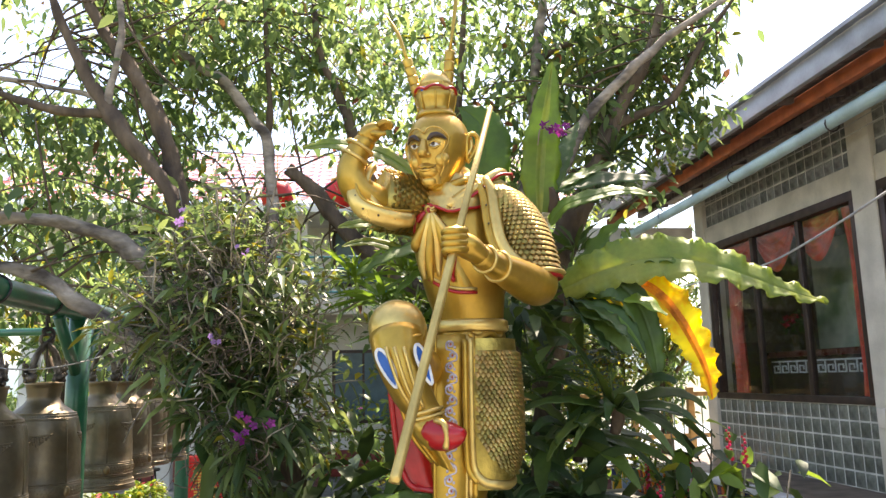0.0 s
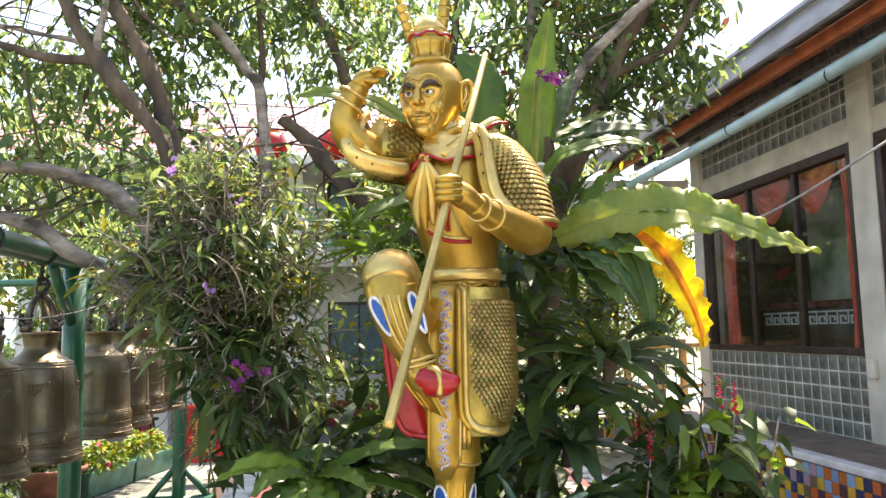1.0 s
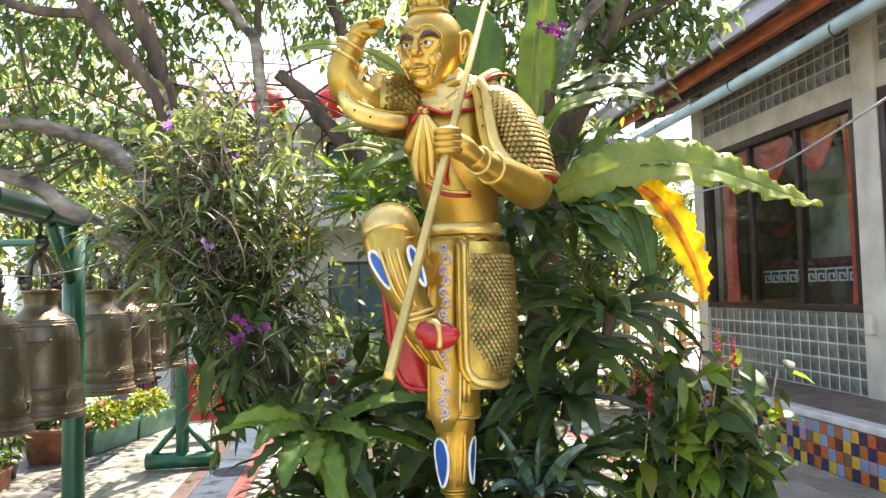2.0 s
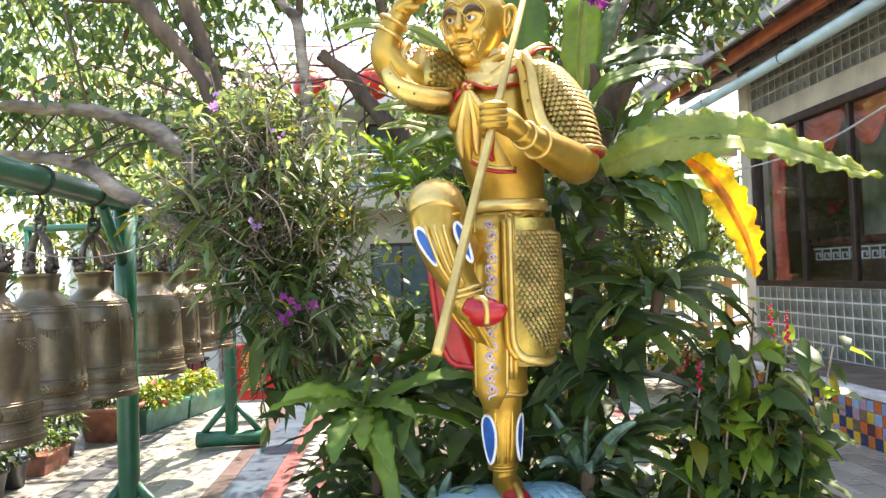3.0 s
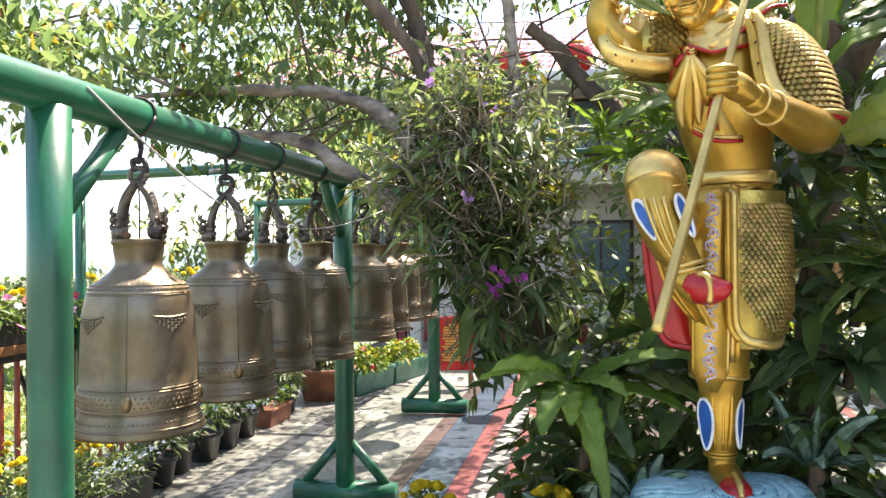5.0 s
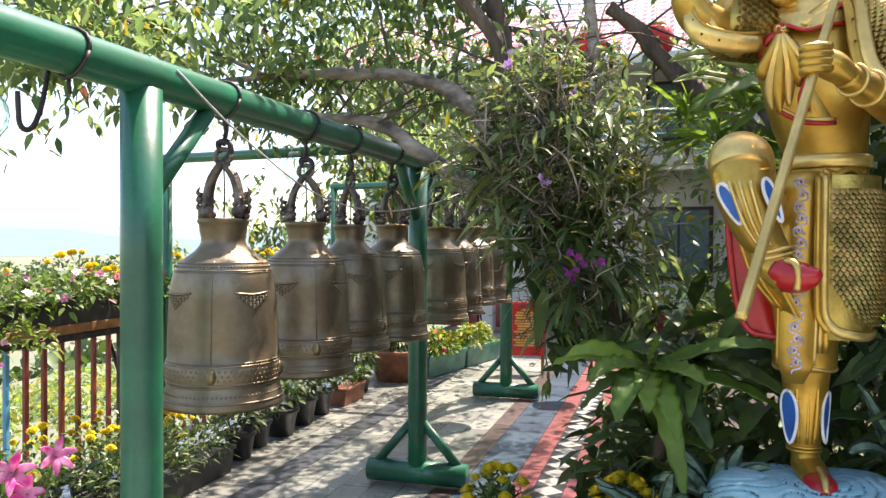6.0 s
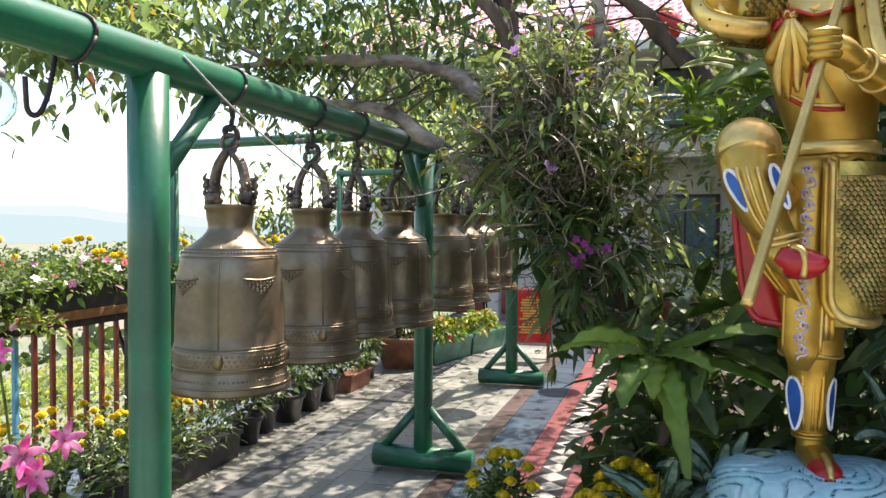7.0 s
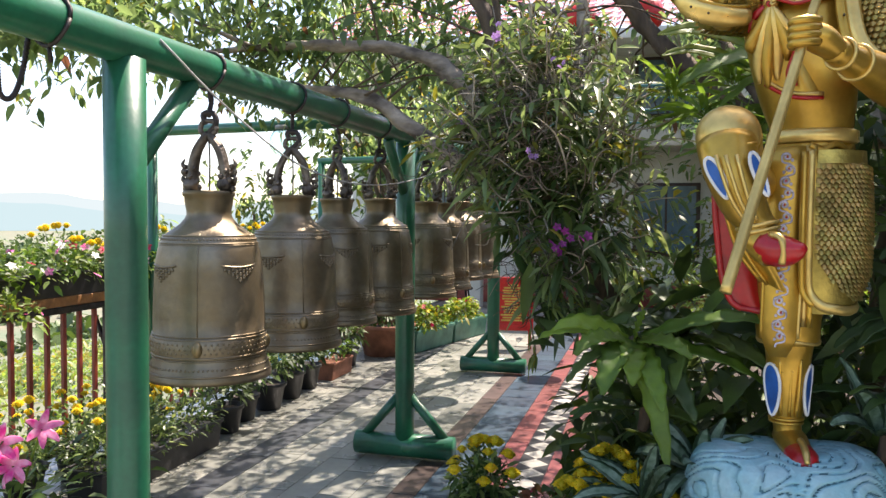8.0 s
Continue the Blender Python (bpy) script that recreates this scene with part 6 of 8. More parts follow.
# great fern on the trunk behind the statue
def frond(name, parent, pts, width, ups, mats, ruffle=0.16, waves=9, seed=0, tip=1.5, sag=0.10):
    """A broad strap leaf along a bent midrib: pts its places, ups how its face turns from foot to tip; the margin ruffles, the rib stands out below."""
    gen = random.Random(seed)
    P = [Vector(p) for p in smooth_path(pts, 9)]
    U = [Vector(u) for u in smooth_path(ups, 9)] if len(ups) == len(pts) else [Vector(ups[0]).lerp(Vector(ups[-1]), i / (len(P) - 1)) for i in range(len(P))]
    bm = bmesh.new()
    ph = [gen.uniform(0, 6) for _ in range(6)]
    top, bot = [], []
    for i, p in enumerate(P):
        s = i / (len(P) - 1)
        t = (P[min(i + 1, len(P) - 1)] - P[max(i - 1, 0)]).normalized()
        side = t.cross(U[i]).normalized()
        nor = side.cross(t).normalized()
        w = width / 2 * math.sin(math.pi * min(1, s * 0.95 + 0.05) ** 0.75) ** (1 / tip) + 0.003
        row = []
        for c in (-1, -0.7, -0.24, -0.05, 0, 0.05, 0.24, 0.7, 1):
            k = 0 if c < 0 else 1
            edge = abs(c) ** 3
            wob = math.sin(waves * 6.28 * s + ph[k]) + 0.6 * math.sin(waves * 2.3 * 6.28 * s + ph[k + 2])
            cut = 1 + edge * (0.07 * math.sin(waves * 6.28 * s + ph[k + 4]) + 0.05 * math.sin(waves * 3.1 * 6.28 * s + ph[k]))
            row.append(p + side * w * c * cut + nor * (ruffle * width * 0.5 * edge * wob + sag * w * abs(c) ** 1.5 - (0.004 if c == 0 else 0)))
        top.append([bm.verts.new(q) for q in row])
        bot.append([bm.verts.new(q - nor * (0.0022 if c != 4 else 0.007)) for c, q in enumerate(row)])
    m = len(mats) - 1
    for a, b in zip(top, top[1:]):
        for c in range(8):
            bm.faces.new((a[c], a[c + 1], b[c + 1], b[c])).material_index = m if 2 <= c <= 5 else 0
    for a, b in zip(bot, bot[1:]):
        for c in range(8):
            bm.faces.new((a[c + 1], a[c], b[c], b[c + 1])).material_index = m if 2 <= c <= 5 else 0
    for g in (0, 8):
        for i in range(len(P) - 1):
            bm.faces.new((top[i][g], bot[i][g], bot[i + 1][g], top[i + 1][g]))
    bmesh.ops.recalc_face_normals(bm, faces=bm.faces)
    return part(name, bm, mats, parent)


def great_fern():
    LEAF_WITHERED = mat("withering_orange_frond", (0.70, 0.38, 0.02), 0.5, 0.0, 0.35, 16, 60, 0.1, col2=(0.40, 0.15, 0.015), translucent=0.55)
    f = fern("great_nest_fern", "great nest fern with broad wavy leaves, one dying yellow", (0.46, 3.16, 1.96),
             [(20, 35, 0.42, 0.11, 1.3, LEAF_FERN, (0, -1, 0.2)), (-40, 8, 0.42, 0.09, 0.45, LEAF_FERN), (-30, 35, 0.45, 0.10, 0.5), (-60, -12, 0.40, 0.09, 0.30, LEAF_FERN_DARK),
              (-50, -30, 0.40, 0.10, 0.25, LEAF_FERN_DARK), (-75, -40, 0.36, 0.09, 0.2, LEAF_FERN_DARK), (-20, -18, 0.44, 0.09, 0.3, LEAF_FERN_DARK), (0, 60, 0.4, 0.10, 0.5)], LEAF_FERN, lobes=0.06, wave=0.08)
    o = Vector((0.46, 3.16, 1.96))

    def local(pts):
        return [tuple(Vector(p) - o) for p in pts]
    frond("leaf", f, local([(0.44, 3.12, 1.99), (0.57, 3.04, 2.045), (0.72, 3.0, 2.085), (0.87, 2.98, 2.085), (1.03, 2.96, 2.045), (1.15, 2.95, 1.995), (1.28, 2.94, 1.94), (1.40, 2.92, 1.895)]), 0.20,
          [(0.0, -0.97, 0.25), (0.25, -0.7, 0.7)], [LEAF_LIME, LEAF_LIME], 0.13, 8, 3)
    frond("leaf", f, local([(0.62, 3.10, 1.99), (0.73, 3.06, 2.0), (0.81, 3.05, 1.95), (0.88, 3.04, 1.85), (0.93, 3.03, 1.74), (0.96, 3.02, 1.64), (0.972, 3.02, 1.545)]), 0.165,
          [(0.2, -0.95, 0.2), (0.2, -1.0, 0.1)], [LEAF_GOLDEN, LEAF_WITHERED], 0.16, 9, 5)
    frond("leaf", f, local([(0.50, 3.10, 1.98), (0.58, 3.03, 1.995), (0.655, 3.0, 1.975), (0.71, 2.99, 1.90), (0.742, 2.98, 1.79), (0.757, 2.98, 1.69), (0.757, 2.98, 1.60)]), 0.125,
          [(0.2, -0.9, 0.3), (0.3, -0.95, 0.0)], [LEAF_FERN_DARK, LEAF_FERN_DARK], 0.10, 6, 8)
    frond("leaf", f, local([(0.48, 3.22, 2.02), (0.60, 3.24, 2.11), (0.72, 3.26, 2.14), (0.84, 3.28, 2.12), (0.95, 3.28, 2.06)]), 0.11, [(0, -0.8, 0.6), (0.2, -0.8, 0.6)], [LEAF_GOLDEN, LEAF_LIME], 0.14, 7, 9)
    frond("leaf", f, local([(0.50, 3.25, 1.96), (0.60, 3.24, 2.0), (0.67, 3.22, 1.95), (0.71, 3.22, 1.86), (0.72, 3.22, 1.78)]), 0.12, [(0.2, -0.9, 0.3), (0.3, -0.95, 0.0)], [LEAF_GOLDEN, LEAF_LIME], 0.18, 8, 12)
    frond("leaf", f, local([(0.42, 3.24, 2.28), (0.48, 3.2, 2.35), (0.60, 3.18, 2.385), (0.72, 3.16, 2.40), (0.85, 3.14, 2.37)]), 0.095, [(0, -0.6, 0.8), (0.1, -0.7, 0.7)], [LEAF_FERN, LEAF_FERN], 0.06, 5, 15)
    frond("leaf", f, local([(0.43, 3.1, 1.90), (0.52, 3.02, 1.90), (0.60, 2.97, 1.87), (0.66, 2.94, 1.80), (0.70, 2.92, 1.72)]), 0.10, [(0, -0.8, 0.6), (0.2, -0.9, 0.3)], [LEAF_FERN_DARK, LEAF_FERN], 0.08, 5, 17)


great_fern()
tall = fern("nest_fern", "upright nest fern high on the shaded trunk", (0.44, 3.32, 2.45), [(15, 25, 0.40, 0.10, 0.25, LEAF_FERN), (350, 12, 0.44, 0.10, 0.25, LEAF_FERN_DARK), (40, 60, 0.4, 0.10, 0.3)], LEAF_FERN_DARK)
frond("leaf", tall, [(-0.05, 0.0, -0.1), (-0.045, -0.01, 0.04), (-0.03, -0.02, 0.2), (0.0, -0.02, 0.38), (0.035, -0.01, 0.585)], 0.165, [(0.15, -1, 0.05), (0.1, -1, 0.15)], [LEAF_FERN, LEAF_LIME], 0.05, 4, 21)
head_fern = fern("nest_fern", "nest fern fanning out behind the statue's head", (0.12, 3.34, 2.22), [(160, 68, 0.52, 0.15, 0.3, LEAF_FERN_DARK), (60, 70, 0.54, 0.17, 0.25, LEAF_FERN_DARK), (195, 5, 0.55, 0.10, 0.35, LEAF_FERN), (175, 30, 0.5, 0.1, 0.5),
     (200, -15, 0.45, 0.09, 0.3, LEAF_FERN), (20, 45, 0.5, 0.12, 0.3, LEAF_FERN_DARK)], LEAF_FERN, lobes=0.05)
for way, width, seed in (([(-0.207, 0.010, 0.263), (-0.377, -0.040, 0.381), (-0.495, -0.090, 0.415), (-0.621, -0.140, 0.419), (-0.741, -0.140, 0.404)], 0.085, 31), ([(-0.212, 0.010, 0.011), (-0.356, -0.040, 0.067), (-0.472, -0.090, 0.084), (-0.590, -0.140, 0.059)], 0.075, 33), ([(-0.214, 0.010, -0.089), (-0.357, -0.040, -0.020), (-0.473, -0.090, 0.004), (-0.574, -0.140, -0.022)], 0.05, 35)):
    # lit leaf edges are put into the colour as lime margins
    frond("leaf", head_fern, way, width, [(0, -0.8, 0.6), (-0.1, -0.9, 0.4)], [LEAF_LIME, LEAF_FERN], 0.08, 4, seed)
frond("leaf", head_fern, [(0.014, -0.040, 0.246), (0.045, -0.020, 0.404), (0.025, 0.000, 0.541), (-0.061, 0.000, 0.622)], 0.22, [(0.1, -1, 0.1), (0.1, -1, 0.3)], [LEAF_FERN, LEAF_FERN], 0.05, 4, 37)
for i, (x, y, z) in enumerate(((0.62, 3.12, 1.52), (0.46, 3.22, 1.18), (0.60, 3.2, 0.62), (0.42, 3.1, 0.92), (0.66, 3.0, 0.55), (0.86, 3.05, 0.52), (0.50, 3.3, 1.4))):
    fern("broadleaf_plant", "broad-leaved green plant beside the statue", (x, y, z), fan(rf, 16, (-15, 65), (0.24, 0.42), (0.035, 0.065), (0.3, 0.8), (175, 385)), (LEAF_FERN_DARK, LEAF_DARK, LEAF_FERN_DARK)[i % 3])


def tuft(name, label, at, n, length, width, seed, material, el=(0.1, 1.2)):
    """A tuft of narrow grassy leaves."""
    rng = np.random.default_rng(seed)
    t = thing(name, label, "plant", Matrix.Translation(at))
    a, e = rng.uniform(0, 2 * np.pi, n), rng.uniform(*el, n)
    way = np.stack([np.cos(a) * np.cos(e), np.sin(a) * np.cos(e), np.sin(e)], 1)
    blades("foliage", rng.normal(size=(n, 3)) * 0.015, way, rng.uniform(0.6, 1.1, n) * length, np.full(n, width), material, t, 0.45, 0.2, rng=rng)


# sun on the first four tufts is put in by a lighter fern green
for i, (x, y, z) in enumerate(((-0.30, 3.35, 1.98), (-0.20, 3.45, 2.12), (-0.42, 3.4, 2.08), (-0.15, 3.35, 1.85), (0.35, 3.2, 1.65), (0.72, 3.5, 1.75), (0.62, 3.75, 2.25), (0.75, 3.75, 2.5), (0.55, 3.6, 2.05), (0.85, 3.85, 2.75))):
    tuft("spider_plant", "tuft of narrow arching green leaves on the trunk", (x, y, z), 34, 0.30, 0.022, 300 + i, LEAF_FERN if i < 4 else (LEAF_DARK if i % 2 else LEAF_FERN_DARK))


def understory():
    """Dense leaves filling the bed behind the named plants; shade is put into their dark greens."""
    rng = np.random.default_rng(9)
    t = thing("understory_shrubs", "dense undergrowth filling the planting bed, its greens darkened for shade", "shrubs", kind="stuff")
    n = 4200
    b = np.stack([rng.uniform(-1.0, 1.35, n), rng.uniform(3.12, 4.6, n), rng.uniform(0.1, 1.0, n) ** 0.8 * 2.05], 1)
    top = 2.05 - 0.85 * np.clip(np.abs(b[:, 0] - 0.15) - 0.35, 0, 1)
    keep = (rng.random(n) < np.where(b[:, 0] > 0.35, 0.42, 0.8)) & (b[:, 2] < top) & ~((b[:, 0] > 0.6) & (b[:, 2] > 0.75)) & (b[:, 0] < 1.15) & ~((b[:, 0] < -0.78) & (b[:, 2] < 1.0)) & ~((b[:, 0] > -0.80) & (b[:, 0] < -0.12) & (b[:, 2] > 0.95 + 0.35 * (rng.random(n) < 0.3)))
    b = b[keep]
    n = len(b)
    way = rng.normal(size=(n, 3)) + np.array([0, -0.9, 0.15])
    L = rng.uniform(0.12, 0.28, n)
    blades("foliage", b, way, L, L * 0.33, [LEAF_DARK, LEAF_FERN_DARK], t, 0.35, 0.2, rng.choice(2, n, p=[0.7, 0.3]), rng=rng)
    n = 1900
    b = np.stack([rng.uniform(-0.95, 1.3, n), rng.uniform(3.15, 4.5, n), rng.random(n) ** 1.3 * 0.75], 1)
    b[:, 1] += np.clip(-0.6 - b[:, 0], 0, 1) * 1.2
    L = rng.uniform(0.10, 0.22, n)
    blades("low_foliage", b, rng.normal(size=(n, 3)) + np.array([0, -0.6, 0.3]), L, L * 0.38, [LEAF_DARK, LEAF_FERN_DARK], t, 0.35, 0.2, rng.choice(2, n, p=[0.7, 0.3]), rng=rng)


understory()


def blossom(bm, c, r, rng, mi=0, n=5, face=(0, -1, 0.2)):
    """Five rounded petals in a shallow star."""
    f = (Vector(face) + Vector(rng.normal(size=3) * 0.5)).normalized()
    u = f.cross(Vector((0.1, 0.2, 1))).normalized()
    v = f.cross(u)
    for k in range(n):
        a = 2 * math.pi * k / n + rng.uniform(0, 0.3)
        d = u * math.cos(a) + v * math.sin(a)
        s = f.cross(d)
        c0 = Vector(c)
        q = [c0, c0 + d * r * 0.55 - s * r * 0.34 + f * r * 0.15, c0 + d * r + f * r * 0.05, c0 + d * r * 0.55 + s * r * 0.34 + f * r * 0.15]
        bm.faces.new([bm.verts.new(p) for p in q]).material_index = mi
    ball(bm, Vector(c) + f * r * 0.12, r * 0.16, mi, 6)


def orchid_mass():
    """Tiers of strap-leaved orchid plants on a dark core of roots, with cane orchids on top."""
    rng = np.random.default_rng(12)
    t = thing("orchid_clump", "great hanging clump of orchids over dark tangled roots", "orchids")
    cen, rad = np.array([-0.94, 3.34, 1.76]), np.array([0.39, 0.24, 0.60])
    B, W, L, K, bend = [], [], [], [], []

    def inside(p):
        return not (p[0] < -1.02 - max(0, p[2] - 1.35) * 0.6 and p[2] < 1.85)
    # strap-leaved plants: each two ranks of arching leaves out of one heart
    hearts = []
    for i in range(190):
        d = rng.normal(size=3)
        d[1] = -abs(d[1]) * 0.9 - 0.15
        d /= np.linalg.norm(d)
        p = cen + d * rad * rng.uniform(0.72, 1.0)
        if not inside(p) or any(np.linalg.norm(p - h) < 0.075 for h in hearts):
            continue
        hearts.append(p)
        axis = d * 0.7 + np.array([0, -0.3, 0.45]) + rng.normal(size=3) * 0.35
        axis /= np.linalg.norm(axis)
        side = np.cross(axis, rng.normal(size=3))
        side /= np.linalg.norm(side)
        size = rng.uniform(0.10, 0.175)
        k = 0 if rng.random() < 0.55 + 0.25 * (p[2] > 1.8) else 1
        for j in range(rng.integers(7, 12)):
            sg = 1 if j % 2 else -1
            f = j / 11
            B.append(p + axis * 0.05 * f + rng.normal(size=3) * 0.006)
            W.append(side * sg * (1.1 - 0.7 * f) + axis * (0.5 + 0.8 * f) + rng.normal(size=3) * 0.16)
            L.append(size * rng.uniform(0.75, 1.15))
            K.append(2 if rng.random() < 0.05 else k)
            bend.append(rng.uniform(0.3, 0.75))
    n = len(L)
    L = np.array(L)
    blades("strap_foliage", np.array(B), np.array(W), L, L * 0.17, [LEAF_ORCHID, LEAF_DARK, LEAF_YELLOW], t, np.array(bend), 0.35, np.array(K), rng=rng)
    # cane orchids: crooked canes with leaves in two rows, mostly on the upper half
    bm = bmesh.new()
    B, W, L, K = [], [], [], []
    for i in range(330):
        d = rng.normal(size=3)
        d[2] = d[2] * 0.7 + 0.45
        d /= np.linalg.norm(d)
        p = cen + d * rad * rng.uniform(0.45, 1.0)
        if not inside(p) or (d[2] > 0.3 and d[0] > 0.3 and rng.random() < 0.7):
            continue
        g = d * np.array([0.6, 0.5, 0.4]) + rng.normal(size=3) * 0.5 + np.array([0, -0.2, 0.5])
        g = g / np.linalg.norm(g) * rng.uniform(0.16, 0.34)
        q = [p, p + g * 0.35 + rng.normal(size=3) * 0.02, p + g * 0.7 + rng.normal(size=3) * 0.03, p + g + rng.normal(size=3) * 0.03]
        tube(bm, [tuple(x) for x in q], [0.0030, 0.0042, 0.0034, 0.0015], 5, k=3)
        if rng.random() < 0.4:
            continue
        P = smooth_path(q, 4)
        side = np.cross(g, rng.normal(size=3))
        side /= np.linalg.norm(side) + 1e-9
        for j, x in enumerate(P[5:]):
            B.append(x)
            W.append(side * (1 if j % 2 else -1) + g / np.linalg.norm(g) * 0.8 + rng.normal(size=3) * 0.25)
            L.append(rng.uniform(0.055, 0.11))
            K.append(1 if rng.random() < 0.10 else 0)
    tagged(part("cane_tangle", bm, CANE, t), kind="stuff")
    L = np.array(L)
    blades("foliage", np.array(B), np.array(W), L, L * 0.25, [LEAF_ORCHID, LEAF_YELLOW], t, 0.4, 0.3, np.array(K), rng=rng)
    # root mats: fine curling roots in dark patches over the core
    bm = bmesh.new()
    for c in range(22):
        d = rng.normal(size=3)
        d[1] = -abs(d[1]) - 0.3
        d[2] -= 0.3
        d /= np.linalg.norm(d)
        m = cen + d * rad * 0.88
        if not inside(m):
            continue
        for i in range(26):
            p = m + rng.normal(size=3) * np.array([0.07, 0.03, 0.07])
            g = rng.normal(size=3) * np.array([1, 0.5, 1]) + np.array([0, -0.2, -0.5])
            g = g / np.linalg.norm(g) * rng.uniform(0.05, 0.15)
            tube(bm, [tuple(p + g * k / 3 + rng.normal(size=3) * 0.014) for k in range(4)], [0.0014, 0.0020, 0.0018, 0.0010], 4, k=3)
    tagged(part("root_mat", bm, mat("dark_fibrous_roots", (0.15, 0.115, 0.085), 0.85, 0.0, 0.5, 12, 60, 0.2, island=0.5), t), kind="stuff")
    # leaves and stems in the core; their shade is put into the dark greens
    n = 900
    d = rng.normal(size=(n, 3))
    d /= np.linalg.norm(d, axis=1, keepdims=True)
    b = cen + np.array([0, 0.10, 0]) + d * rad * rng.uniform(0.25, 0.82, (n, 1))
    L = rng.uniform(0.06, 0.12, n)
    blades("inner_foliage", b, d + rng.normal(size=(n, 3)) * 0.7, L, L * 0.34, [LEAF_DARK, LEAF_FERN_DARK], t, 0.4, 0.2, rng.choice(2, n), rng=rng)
    spots = [((-0.78, 2.95, 1.475), 7, PETAL_PURPLE, 0.030, 0.019), ((-0.69, 2.93, 1.50), 3, PETAL_PURPLE, 0.02, 0.02), ((-1.06, 2.98, 2.28), 4, PETAL_VIOLET, 0.03, 0.017), ((-0.80, 2.98, 2.165), 3, PETAL_VIOLET, 0.02, 0.014), ((-0.94, 2.95, 1.80), 3, PETAL_VIOLET, 0.025, 0.014), ((-1.35, 3.2, 1.95), 3, PETAL_VIOLET, 0.03, 0.018)]
    for c, k, m, sp, r in spots:
        for _ in range(k):
            bm = bmesh.new()
            blossom(bm, np.array(c) + rng.normal(size=3) * sp, r, rng)
            part("blossom", bm, m, t)
    # a spray in the fern by the statue's head
    s = thing("orchid_spray", "magenta orchid spray hanging before the upright fern", "orchid")
    for k in range(8):
        bm = bmesh.new()
        blossom(bm, (0.40 + 0.014 * k, 3.18, 2.70 - 0.004 * k + rng.normal() * 0.012), 0.024, rng)
        part("blossom", bm, PETAL_PURPLE, s)
    bm = bmesh.new()
    tube(bm, [(0.38, 3.22, 2.62), (0.40, 3.18, 2.69), (0.52, 3.18, 2.66)], 0.003, 5)
    part("stem", bm, CANE, s)


orchid_mass()


def pepper_bush():
    """Upright thin stems with glossy leaves and red spikes, in sun."""
    rng = np.random.default_rng(15)
    t = thing("red_spike_shrub", "leafy shrub with thin stems and dark red flower spikes", "shrub")
    bm = bmesh.new()
    B, W = [], []
    spikes = []
    for i in range(34):
        x, y = rng.uniform(0.74, 1.10), rng.uniform(2.95, 3.3)
        top = rng.uniform(0.8, 1.45)
        p = [(x + rng.normal() * 0.03, y, 0.12), (x + rng.normal() * 0.05, y, top * 0.5), (x + rng.normal() * 0.06 + 0.03, y - 0.05, top)]
        tube(bm, p, [0.008, 0.006, 0.003], 5)
        P = smooth_path(p, 10)
        for q in P[6:]:
            for _ in range(3):
                B.append(q + rng.normal(size=3) * 0.02)
                W.append(rng.normal(size=3) * np.array([1, 1, 0.45]) + np.array([0, -0.2, -0.1]))
        if i % 3 == 0:
            spikes.append(p[-1])
    st = part("stem_growth", bm, CANE, t)
    tagged(st, kind="stuff")
    B, W = np.array(B), np.array(W)
    L = rng.uniform(0.09, 0.17, len(B))
    blades("foliage", B, W, L, L * 0.42, [LEAF_DARK, LEAF_FERN, LEAF_YELLOW], t, 0.4, 0.2, rng.choice(3, len(B), p=[0.58, 0.36, 0.06]), rng=rng)
    for x, y, z in spikes:
        bm = bmesh.new()
        for k in range(12):
            ball(bm, (x + 0.006 * math.cos(k * 2.2), y + 0.006 * math.sin(k * 2.2), z + 0.010 * k), 0.0085 - 0.0004 * k, seg=6)
        part("flower_spike", bm, PETAL_RED, t)


pepper_bush()


